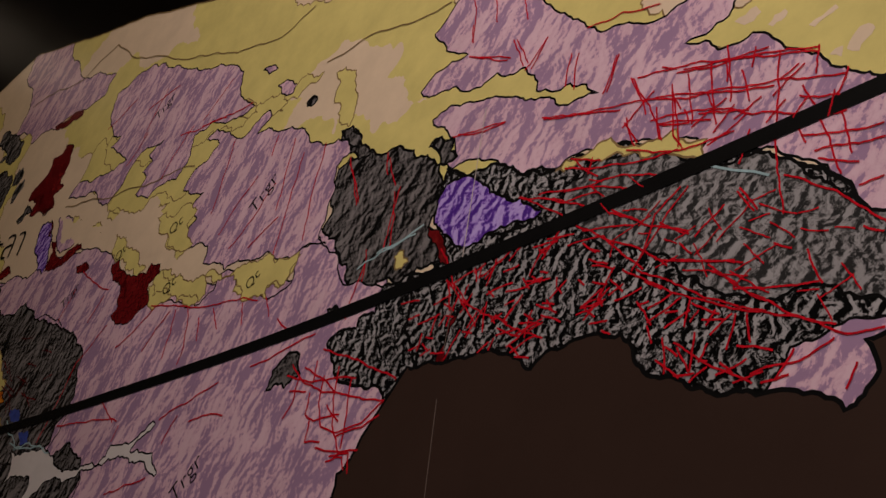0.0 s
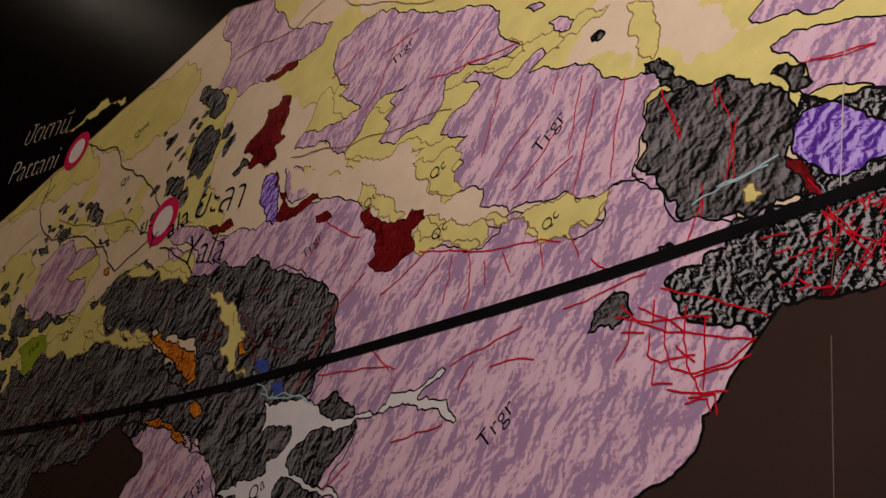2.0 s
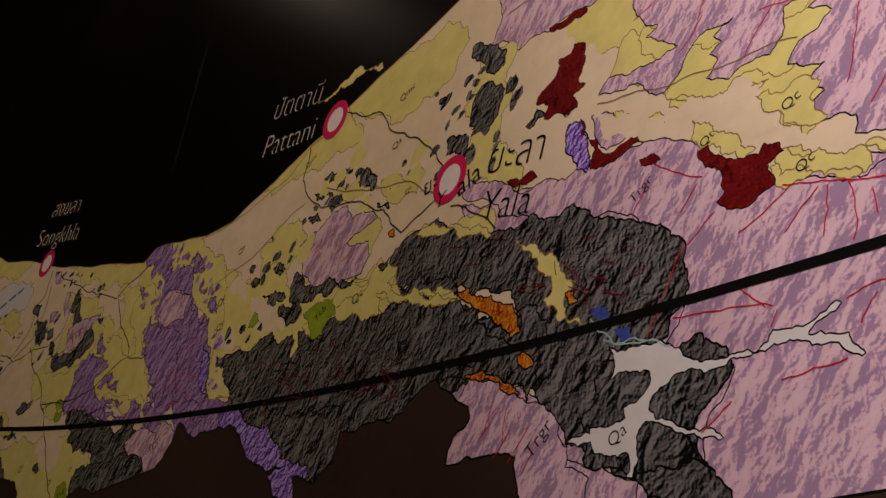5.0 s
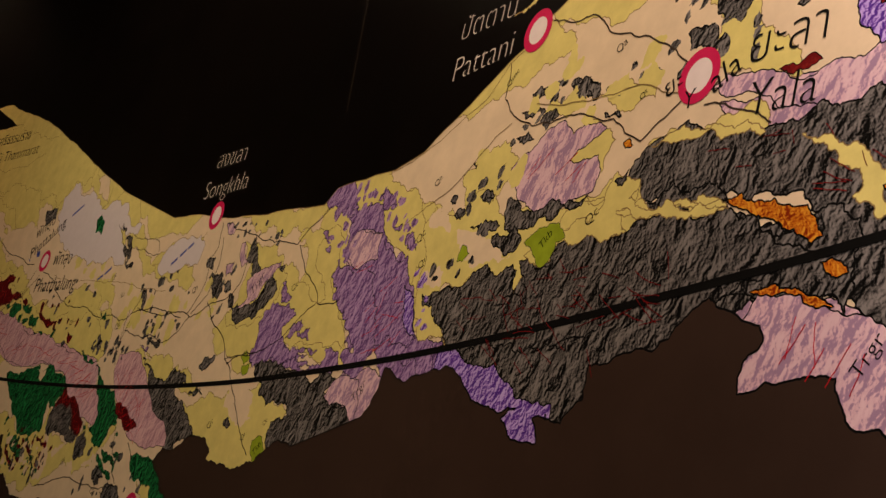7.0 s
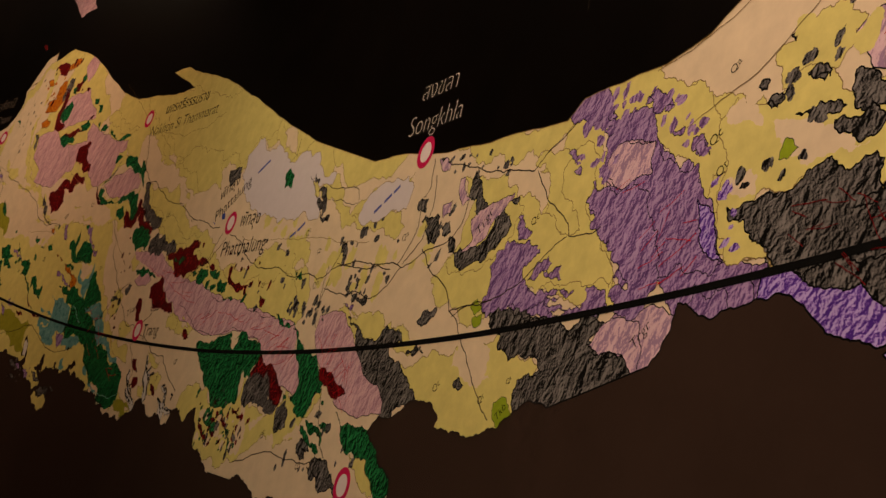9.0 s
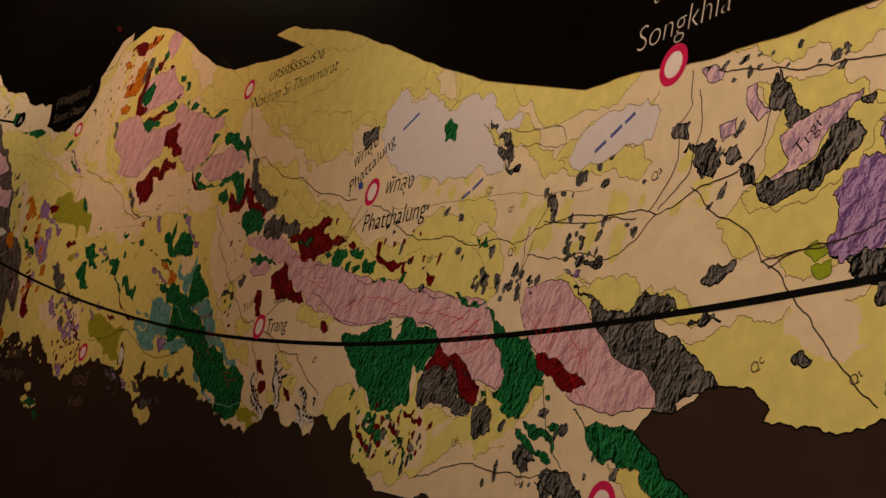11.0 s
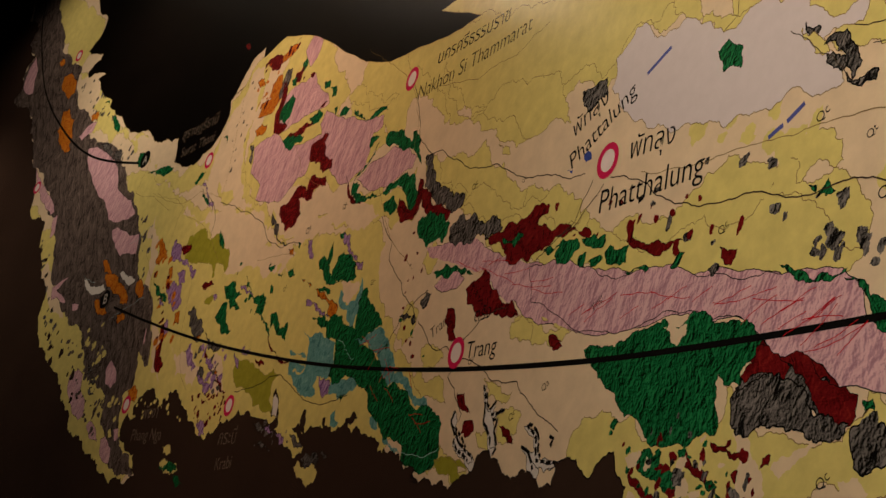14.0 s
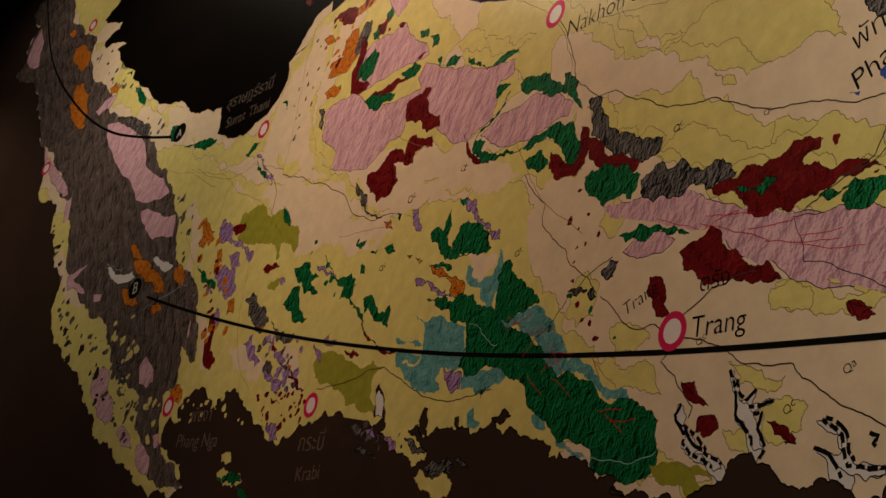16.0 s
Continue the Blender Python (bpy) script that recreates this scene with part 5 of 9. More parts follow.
area("orange", [(-90.4, 227.9), (-88.2, 226.8), (-89.1, 226.5)])
area("orange", [(-93.1, 229.2), (-91.4, 228.7), (-92.2, 228.4)])
area("orange", [(-101.7, 238), (-99.6, 237.6), (-98.6, 235.4), (-100.5, 236.3)])
area("teal", [(-75.6, 222.6), (-74, 221.5), (-74.2, 220.2), (-71.9, 218.7), (-69.2, 218.8), (-68.1, 220.2), (-67.8, 222.7), (-66.6, 219.3), (-66.3, 217.1), (-67.5, 216.2), (-68.2, 213.6), (-69.8, 214), (-71.5, 216), (-71.7, 217.8), (-73.5, 218.4), (-75.7, 220.6)])
area("teal", [(-88.3, 217.6), (-85, 215.8), (-82, 216), (-78.1, 214.2), (-74.3, 212.4), (-73.7, 208.9), (-74.7, 206.6), (-76.7, 206.6), (-79.7, 207.6), (-80.9, 206.1), (-79.4, 204.2), (-81.9, 204.2), (-85.8, 205.4), (-89.4, 207.8), (-92.2, 210.1), (-92.4, 211.1), (-85.9, 209.3), (-85.2, 211.8), (-85.2, 215)])
area("teal", [(-93.3, 215), (-88.2, 213.4), (-85, 212.2), (-87.3, 212.3), (-92.2, 213.8)])
area("teal", [(-92.7, 212.5), (-87.8, 211.2), (-85.3, 210.1), (-86.7, 209.5), (-92.4, 211.1)])
area("teal", [(-66.9, 212.3), (-63.6, 211.4), (-60.6, 211.8), (-57.5, 211.4), (-56.2, 209.9), (-53.5, 206.6), (-51.6, 204.6), (-50.9, 202.3), (-47, 201.1), (-44.2, 198), (-39.7, 196.5), (-39.1, 195), (-41.6, 195.8), (-45.7, 198.4), (-50.2, 200.7), (-54.8, 202.4), (-56.2, 204.9), (-60.1, 208.2), (-64.1, 209.9), (-66.8, 211.4)])
area("teal", [(-73.8, 205.6), (-69.8, 205.2), (-65.8, 204.7), (-63.7, 203.1), (-65.5, 202.3), (-68.6, 202.1), (-70.5, 201.7), (-71, 203), (-74.1, 203.2)])
area("teal", [(-57.5, 196.7), (-55.2, 195.9), (-54.4, 194.4), (-56.8, 195.1)])
area("teal", [(-53.3, 194.2), (-51.6, 193.2), (-47.1, 190.5), (-46.1, 189.7), (-49.2, 190.5), (-52, 191.9)])
area("teal", [(-72.1, 199.2), (-70.5, 200.1), (-70.3, 198.5), (-68.6, 197.5), (-70.4, 197), (-71.8, 197.6)])
area("green", [(-85.7, 219.7), (-82.7, 219.3), (-78.7, 217.4), (-75.9, 218), (-72, 215.2), (-67.7, 213.3), (-67.5, 216.2), (-66.7, 219.8), (-64.8, 219.9), (-64.5, 218.3), (-61.1, 215.6), (-58.9, 213.4), (-57.6, 211.8), (-60, 211.7), (-63, 211.1), (-66.8, 211.4), (-63.4, 209.8), (-59.5, 208), (-56.2, 204.9), (-54.8, 202.4), (-50.2, 200.7), (-45.7, 198.4), (-41.5, 195.5), (-39.6, 195.5), (-36.7, 193.9), (-34.4, 192), (-34.7, 189.9), (-34.2, 188.6), (-35.5, 186.4), (-38.1, 185.8), (-40.9, 186.5), (-44.9, 187.9), (-45.6, 190.3), (-49.4, 192.2), (-53.3, 193.9), (-54.6, 195.5), (-57, 197), (-59.1, 199.5), (-59.2, 200.3), (-62.4, 202.5), (-64.4, 203.7), (-65.8, 204.7), (-69.8, 205.2), (-73.8, 205.6), (-75.4, 206.7), (-73.7, 208.9), (-74.3, 212.4), (-78.1, 214.2), (-82.3, 217.4)])
area("green", [(-70.9, 202.6), (-68, 202.4), (-69.1, 201)])
area("olive", [(-35.5, 187.3), (-32, 187.1), (-26.7, 185.4), (-26.3, 184.6), (-31.1, 184.9), (-34.6, 185.9)])
area("rose", [(-118.7, 271), (-117.9, 279.7), (-113.3, 280.8), (-108.3, 279.6), (-103.7, 279.9), (-99.8, 274.2), (-95.8, 271.6), (-94.3, 268.5), (-98.7, 268.8), (-105.3, 270), (-108.9, 269.8), (-113.7, 270)])
area("rose", [(-129.8, 271), (-124.8, 271.6), (-119.8, 271.4), (-113.9, 267), (-107.5, 263.7), (-100, 262.3), (-95.5, 261.5), (-97, 264.5), (-94.9, 267), (-88.2, 262.7), (-81.4, 260), (-76.3, 257), (-72.5, 256.2), (-68.4, 254.8), (-68.4, 252.2), (-71.9, 252.3), (-72.2, 248.9), (-73.2, 246.3), (-76.8, 245.8), (-79.7, 244.9), (-82.9, 245.7), (-85.7, 248.4), (-88.5, 250.6), (-91.8, 255.3), (-99, 257.2), (-100.1, 254.2), (-103.7, 254.5), (-107.7, 252.6), (-111.1, 251.5), (-116.1, 252.7), (-123.7, 256), (-122.6, 259.3), (-129, 264.2), (-129, 268)])
area("rose", [(-75.9, 244.4), (-71.7, 245.7), (-68.2, 245.6), (-62.1, 245.8), (-56.6, 243.2), (-53.3, 240.3), (-54.3, 238.5), (-57.5, 239), (-62.5, 238.4), (-68, 239.2), (-72.6, 241.6)])
area("rose", [(-111.3, 289.1), (-107.2, 292.2), (-102.7, 288.4), (-104.6, 284.2), (-107.1, 282.9)])
area("orange", [(-123.9, 288), (-121.8, 287.6), (-120.1, 280.7), (-122.6, 278.5), (-127.7, 278.8), (-131, 279.6), (-129.9, 283.2), (-125.6, 282.6), (-126.1, 286.3)])
area("orange", [(-127.6, 294.7), (-122.2, 293.3), (-118.3, 294.1), (-115.9, 292.2), (-121.6, 291), (-125.9, 291.7)])
area("orange", [(-135.2, 291.2), (-131.9, 290.8), (-130.2, 288.2), (-133.6, 289)])
area("orange", [(-131.2, 276.2), (-124.9, 275.5), (-125.4, 273.8), (-129.6, 274.2)])
area("grey", [(-119.2, 287.7), (-116.7, 287.1), (-116.9, 283.9), (-119.2, 281), (-121.1, 280.5), (-120.9, 283.8)])
area("grey", [(-132.3, 272.7), (-129.8, 271), (-129.7, 267), (-131.3, 268.9)])
area("grey", [(-113.4, 249.4), (-108.8, 245.5), (-102, 239.4), (-104.9, 240.4), (-110.8, 246.2)])
area("darkred", [(-130.8, 294.9), (-128.8, 295.3), (-123.1, 293.1), (-123.8, 290), (-127.3, 291)])
area("darkred", [(-119.7, 283.2), (-117.7, 282.9), (-118.1, 276.5), (-118.3, 273.4), (-113.8, 270.8), (-116.6, 270), (-120.9, 271.9), (-121.4, 275.4), (-120.2, 278.8)])
area("darkred", [(-113.2, 268), (-106.6, 267.5), (-101.8, 266.6), (-97.9, 269), (-95.4, 269.4), (-98.7, 268.8), (-100.9, 266.2), (-106.1, 265.5), (-112.7, 265.9)])
area("darkred", [(-114.1, 284.5), (-110.1, 283.8), (-111.5, 281.2), (-114.5, 282.1)])
area("darkred", [(-99.6, 260.4), (-96.2, 260.6), (-93.8, 261.3), (-92, 260.4), (-93.3, 258.8), (-91.8, 255.3), (-88.2, 253.2), (-88.1, 251), (-91.9, 251.5), (-94.2, 254.6), (-97.9, 256.2), (-99.5, 258)])
area("darkred", [(-109.8, 249.9), (-106.2, 249.7), (-103.1, 252), (-98.2, 249.6), (-97.1, 252.5), (-93.5, 251), (-90, 250.2), (-89.6, 247.8), (-94.7, 248.8), (-95.1, 246.7), (-101.6, 249.2), (-99, 244.9), (-101.1, 242.9), (-105.4, 242.7), (-107.9, 245.8), (-109.8, 248.1)])
area("darkred", [(-80.8, 246.9), (-78.8, 244.1), (-76.9, 241.3), (-72.8, 238.4), (-75.1, 239.1), (-78.4, 241.4), (-79.5, 243.9)])
area("darkred", [(-103.7, 279.9), (-105, 279.3), (-106.6, 280.8)])
area("darkred", [(-57.6, 234.1), (-55.6, 232.8), (-54.2, 231), (-52.4, 231.1), (-51, 235.3), (-49.2, 234), (-49.3, 231.5), (-49.9, 229.3), (-51.6, 228.2), (-55.8, 229), (-57.9, 231.6)])
area("green", [(-118.3, 277.2), (-113.9, 279.1), (-112, 276.9), (-113.4, 273.1), (-116.2, 272.4), (-119.2, 274.4)])
area("green", [(-115.8, 283.3), (-112.9, 283.2), (-113.3, 280.8)])
area("green", [(-111.5, 285.9), (-109.9, 287), (-108.7, 284.4), (-110, 283.4)])
area("green", [(-98.3, 275.3), (-95.5, 274.5), (-95.5, 272.7), (-98, 273.9)])
area("green", [(-94.7, 272.3), (-92.4, 271.7), (-91.9, 269.1), (-93.6, 269.4)])
area("green", [(-103.1, 268.4), (-98.7, 268.8), (-96.6, 266.6), (-98.1, 265.5), (-100.8, 265.9)])
area("green", [(-115, 267.5), (-108, 265.7), (-104.1, 264.6), (-105.7, 263.5), (-113.6, 265.9)])
area("green", [(-91.3, 265.9), (-90.1, 265.9), (-90.2, 264.2)])
area("green", [(-88.4, 263.3), (-86.9, 264.3), (-83.8, 263), (-85.6, 261.7)])
area("green", [(-81.6, 261.6), (-79.7, 259.2), (-74.7, 256.3), (-70.5, 257.3), (-67.8, 256.5), (-67.3, 255.3), (-71.7, 255.9), (-76.3, 256.8), (-80.5, 259.6)])
area("green", [(-74.2, 242.7), (-77.3, 244), (-77.8, 242.7), (-76, 240.5), (-72.1, 238.5), (-67.9, 238.2), (-63.2, 238.2), (-59.9, 238.2), (-56.2, 238.4), (-53, 237), (-52.1, 234.5), (-51, 232.2), (-52.3, 230.2), (-54.2, 231.4), (-55.7, 234.2), (-59.8, 236.8), (-66.5, 237.7), (-70.8, 238.9), (-75.4, 241.4)])
area("green", [(-72.6, 251.6), (-71.1, 251.4), (-68.8, 250.4), (-72.3, 249.4)])
area("green", [(-68.7, 249.3), (-69.8, 247.3), (-73.2, 246.3), (-76.7, 244.7), (-77.3, 244), (-74.2, 245.2), (-71.9, 246.7)])
area("green", [(-66.6, 249.3), (-63.9, 249.5), (-59, 247.7), (-57.5, 245.5), (-55.5, 244.1), (-55.7, 246), (-54.4, 245.6), (-52.3, 243), (-52.4, 240.4), (-51.2, 238), (-52.9, 240.1), (-56.6, 243.2), (-62.2, 246.3), (-65.7, 247.7)])
area("green", [(-63.5, 235.1), (-59.6, 235.3), (-58, 232.5), (-59.9, 231.9), (-62.6, 233.4)])
area("green", [(-201.3, 293.8), (-197.1, 291.8), (-195.7, 288.1), (-201.4, 290.5)])
area("green", [(-192.6, 284.9), (-187.2, 284.2), (-179.2, 283), (-176.2, 281.5), (-179.7, 280.8), (-186.6, 282.4)])
area("green", [(-161, 272.3), (-158.1, 274.1), (-155.2, 273.8), (-157, 272.3), (-159.5, 271.3)])
area("green", [(-227.7, 315.3), (-221.9, 311.4), (-219.3, 306.8), (-224.1, 309.8)])
area("green", [(-155.2, 268.9), (-150.5, 264.5), (-148.7, 262.6), (-152.3, 264.7)])
area("green", [(-250.4, 346.2), (-247.6, 346.8), (-245.6, 343.9)])
area("green", [(-148.8, 280.9), (-146.4, 280.4), (-146.2, 278.2)])
area("green", [(-235, 322.6), (-232, 322.4), (-232.1, 320.6)])
area("rose", [(-45.9, 221.6), (-42.1, 220.6), (-37, 219.5), (-29.3, 217.3), (-26.6, 214.9), (-22.4, 212.7), (-16.9, 210.3), (-12.5, 208.4), (-4.2, 205.3), (-4.7, 198.1), (-7.6, 199.6), (-10.1, 200.9), (-15.6, 203.4), (-17.7, 205.3), (-20, 205.5), (-23.2, 208.4), (-26.6, 212.2), (-31, 213.4), (-34.8, 215.4), (-39.9, 217.6), (-44.2, 219.4)], edge=False)
area("grey", [(-45.3, 212.6), (-43.8, 213.6), (-42.2, 213), (-43.1, 211.2), (-44.7, 211.5)])
area("darkred", [(-36.5, 209.2), (-34.6, 208.6), (-34, 205.1), (-33, 203.8), (-35.3, 204.1), (-35.9, 206.3), (-36.9, 207.6)])
area("darkred", [(-9.1, 198.3), (-8, 198.3), (-6.5, 197.1), (-7.4, 196.8), (-8.4, 196.8)])
area("darkred", [(-31, 195.6), (-29.7, 195), (-27.2, 192.4), (-27.6, 192.2), (-29.7, 193.2), (-30.7, 194.6)])
area("darkred", [(-28.4, 191.2), (-26.7, 191.2), (-25.7, 190.1), (-26.7, 189.3), (-28.8, 189.8)])
area("darkred", [(-18.8, 188.9), (-17.7, 189.2), (-16.7, 187.7), (-15.5, 186.7), (-16.7, 186.6), (-18.1, 187.7)])
area("grey", [(-51.8, 211.8), (-49, 211.5), (-47.8, 210.7), (-50, 210.5)])
area("grey", [(-47.8, 210.3), (-46.7, 210.8), (-46.1, 209.5), (-47.1, 209.2)])
area("olive", [(-35, 186.9), (-31.2, 186.9), (-25, 182.9), (-28.6, 182.3), (-34.6, 185.6)])
area("darkred", [(-31, 195.3), (-28.9, 195.2), (-28.4, 193.6), (-26.8, 192.1), (-28.8, 192.8)])
area("darkred", [(-28.4, 191.2), (-25.9, 191), (-25.5, 189.5), (-27.9, 189.3)])
area("darkred", [(-18.8, 189.1), (-16.7, 188.2), (-15.4, 186.4), (-17.7, 187.4)])
area("darkred", [(-8.9, 198.3), (-6.2, 197), (-7.8, 196.5)])
area("yellow", [(129.6, 184.6), (129.3, 191.5), (131.4, 192.8), (135.4, 190.2), (140, 191.8), (145.2, 187.7), (151.8, 185.8), (158.8, 184.8), (158.7, 181.3), (153.4, 182.7), (151.5, 181.4), (149.4, 181.7), (148.6, 181.6), (147.4, 180.8), (146.6, 179.7), (145.7, 181.1), (144.5, 181.9), (143.9, 181.9), (139.5, 183.1), (137.6, 182.5), (133.5, 183), (134.5, 180.2), (135.8, 178), (137, 176.8), (131.2, 178.7), (129.6, 182)])
area("cream", [(130.7, 192.3), (132.3, 192.2), (133.9, 190.8), (134.5, 189), (131.8, 190.3), (130, 191.7)])
area("cream", [(130.5, 185.8), (132.4, 186), (134.3, 184.8), (134.1, 183.4), (131.9, 184.1)])
area("cream", [(135.6, 188.9), (138, 188.2), (141.1, 186.3), (143.1, 184.9), (145.5, 183.5), (143.8, 183.3), (141.3, 183.9), (139.5, 183.8), (137.3, 185.5), (136.1, 187.4)])
area("grey", [(139.7, 190.7), (140.7, 191.3), (141.7, 190.6), (140.9, 190)])
area("grey", [(133.8, 192.6), (134.2, 193.1), (135.1, 192.6), (134.8, 192)])
area("grey", [(134.8, 190.8), (136.4, 190.6), (136.1, 189.9), (135.4, 190.1)])
area("grey", [(135.8, 178), (133.8, 180.4), (132.9, 181.8), (131.3, 182.1), (130.9, 183.4), (133.8, 183), (137.6, 182.5), (139.5, 183.4), (143.9, 182.1), (145, 182.6), (146.7, 181.8), (146.6, 179.9), (144.1, 179.2), (145.8, 178.9), (146.9, 179.6), (148.6, 178.3), (147.9, 181), (147, 182.6), (148.9, 181.9), (151.5, 181), (151.9, 182.4), (154.3, 182.3), (158.7, 181.3), (158.7, 174.1), (149.8, 174.4), (141.5, 175.9), (137.7, 176.6)])
area("purple", [(112.8, 194.5), (114.6, 197.5), (118, 197.5), (120.1, 196.1), (120.6, 193.6), (122.9, 190.5), (127, 188.5), (127.6, 186.2), (129.3, 183.6), (129.5, 180.1), (131.2, 178.9), (128.1, 178.9), (123.2, 179.6), (119.4, 181.6), (116.2, 183.5), (114.2, 186.3), (113.8, 188.1), (111, 189.2), (111.6, 190.9), (114.6, 190.8)])
area("violet", [(127.1, 185.3), (128.4, 184.4), (129.6, 182), (130.5, 179.3), (128.9, 180.1), (127.6, 183.1)])
area("pink", [(113, 191.7), (113.5, 193.6), (115.3, 194.5), (118.2, 194.1), (120.7, 192.9), (119.6, 191.6), (118, 190.4), (116.3, 189.9), (114.2, 190.7)])
area("purple", [(105, 203.1), (108.8, 204), (110.8, 203.7), (112.7, 199.5), (114, 198.1), (109.8, 198.7)])
area("purple", [(118.8, 198.1), (120.1, 198.5), (122.8, 195.9), (121.1, 195.7)])
area("purple", [(126.3, 190.4), (127.4, 190.8), (128.2, 189.2), (126.9, 189.2)])
area("purple", [(122.9, 193.2), (124.6, 192.9), (124.3, 192.2), (123.2, 192.5)])
area("purple", [(125.2, 175.2), (127.6, 177.9), (131.5, 176.5), (133.8, 173.1), (131.7, 173.1), (129.6, 173.2), (127.2, 174.3)])
area("cream", [(13, 193.7), (15.3, 194), (17.6, 192.8), (18.1, 191.2), (15.9, 192.1), (15.4, 191), (14.5, 192.1)])
area("yellow", [(108.5, 197.1), (111.7, 194.7), (111.2, 191.4), (110.1, 189.9), (111.4, 188.1), (113.2, 186.5), (114.4, 184.3), (116.1, 181.7), (115.6, 180.5), (111.1, 181.7), (106.8, 182.9), (102.8, 183.5), (96.9, 185), (94.3, 187.9), (94.8, 190.5), (96.9, 191.9), (95.1, 194.2), (98.9, 195.1), (102.8, 191.5), (107.1, 188.1), (109.6, 187.7), (107.5, 191.4), (105.3, 194.8)])
area("grey", [(92.5, 183), (94.8, 183), (100.9, 181), (105.8, 179.5), (114.6, 177.6), (115.7, 176.8), (113, 175.7), (114.7, 174.5), (118.7, 173.7), (120.8, 170.4), (120.7, 170.4), (113.4, 169.8), (110.6, 169.5), (106.9, 169.3), (106.1, 169.3), (104.2, 169.5), (103, 169.6), (101, 173), (101.6, 174.3), (104.2, 174.3), (106.1, 174.4), (104.7, 176), (102.1, 176.5), (99.3, 176.6), (96.9, 178.2), (97.1, 179.7), (95.1, 180.6)])
area("pink", [(113.3, 175.6), (115.1, 177.1), (118.2, 177.2), (120.6, 176.4), (120.8, 170.4), (118.2, 174), (115.2, 174.4)])
area("purple", [(93.2, 186.5), (92.6, 188.1), (94, 190.4), (95.5, 190.5), (98.3, 189.4), (100.2, 189.3), (102.4, 188.1), (102.8, 187.2), (101.1, 186.7), (99.7, 186.3), (100.6, 184.8), (104.2, 183.1), (106.8, 182.4), (109.9, 181.6), (109, 181.4), (105.6, 182.1), (104.6, 181.8), (106.3, 180.9), (108.8, 179.9), (111.2, 179.5), (112, 181.5), (112.8, 181.3), (115, 180.5), (115.6, 178.8), (112.4, 178.8), (108.9, 179.4), (105.7, 180.2), (101.6, 181.5), (97.2, 182.4), (92.5, 183.1), (91.9, 184.2), (93, 185)])
area("purple", [(101, 184.7), (102.6, 186.3), (104.6, 186.4), (105.6, 185.6), (104, 184.9), (102.4, 184.3)])
area("purple", [(104, 184.9), (106, 184.8), (108, 183.8), (107.4, 183.3), (105.4, 183.8)])
area("purple", [(97.4, 191.3), (98, 193), (98.9, 190.8), (100.1, 189.8), (98.3, 189.8)])
area("purple", [(105.8, 197.2), (107.2, 197.1), (108.2, 195.9), (107.3, 195.5)])
area("purple", [(107.3, 194.7), (108.3, 194.9), (108.7, 193.9), (107.9, 194.1)])
area("purple", [(110.9, 192.3), (111.5, 192.3), (111.6, 191.3)])
area("purple", [(110.1, 190.4), (111.2, 191.4), (113, 191), (115.3, 189.6), (118.5, 189.5), (120.5, 186.1), (120.6, 177.2), (117.7, 177.5), (115.6, 179.7), (116.1, 180.4), (118.6, 179.7), (117.1, 181.6), (115.5, 183.1), (115.5, 184), (114.4, 184.8), (114.9, 185.3), (112.6, 186.7), (111.4, 188.1), (112, 188.3)])
area("pink", [(112.7, 192.3), (114.1, 194.6), (115.7, 194.8), (120.5, 193.1), (120.5, 190), (117.5, 190.2), (115.3, 190.1)])
area("grey", [(83.4, 191.5), (86, 192.2), (88.6, 192.6), (91.1, 193.9), (94.4, 193.9), (96.3, 194.1), (96.5, 192.1), (94.7, 191), (91.6, 189.5), (88.3, 189.1), (85, 190.2)])
area("rose", [(86.8, 192.9), (86.9, 195.8), (89.9, 196.3), (94.9, 196.3), (94.7, 194.7), (92.8, 193.6), (89.5, 192.9)])
area("grey", [(85.9, 199.2), (86.4, 202.1), (88.1, 200), (90, 195.7), (89.1, 195.4), (86.6, 197.4)])
area("grey", [(73.5, 198.9), (74.4, 199.6), (77.3, 198.5), (78.7, 196), (78, 194.6), (75.5, 196.6)])
area("grey", [(81.5, 194.5), (82.7, 194.4), (83.5, 192.1), (82.4, 192.7)])
area("cream", [(87.8, 180.8), (91.1, 180.9), (95.4, 178.3), (94.9, 175.9), (92.7, 175.2), (89.1, 177.3)])
area("darkred", [(26.3, 187.2), (28.4, 188.6), (33.7, 187.3), (36.7, 183.4), (39.1, 180.8), (36.1, 180.4), (29.6, 185.1)])
area("grey", [(24.6, 185), (27.6, 186.1), (33.2, 184.3), (37.8, 180.2), (31, 181.4), (25.9, 181.6)])
area("grey", [(38.9, 177.9), (40.1, 180), (43.6, 178.5), (42.9, 176), (39.8, 176.5)])
area("rose", [(32, 187.6), (41.7, 186.4), (45.3, 182.2), (43.5, 181.2), (38.4, 182.8), (34.4, 185.3)])
area("green", [(44.3, 185.3), (47.8, 185.4), (53.2, 181.1), (50.4, 179.4), (50.1, 178.1), (46, 177.8), (43.5, 181), (45.3, 182.2)])
area("cream", [(49.1, 176.8), (54.3, 177.6), (58.6, 175.8), (63.1, 172.8), (62.5, 170.4), (65.7, 167.2), (60.8, 168), (56, 171.5), (51.2, 174.6)])
area("grey", [(48.7, 173.6), (50.8, 173.6), (52.4, 171.5), (49.9, 172)])
area("grey", [(53.9, 170.1), (56.4, 170.2), (60.9, 167.4), (62.8, 164.9), (57.7, 165.8), (55, 168.4)])
area("green", [(49.3, 176.1), (51.5, 175.5), (55.7, 172.5), (55.3, 171.9), (50.6, 174.3)])
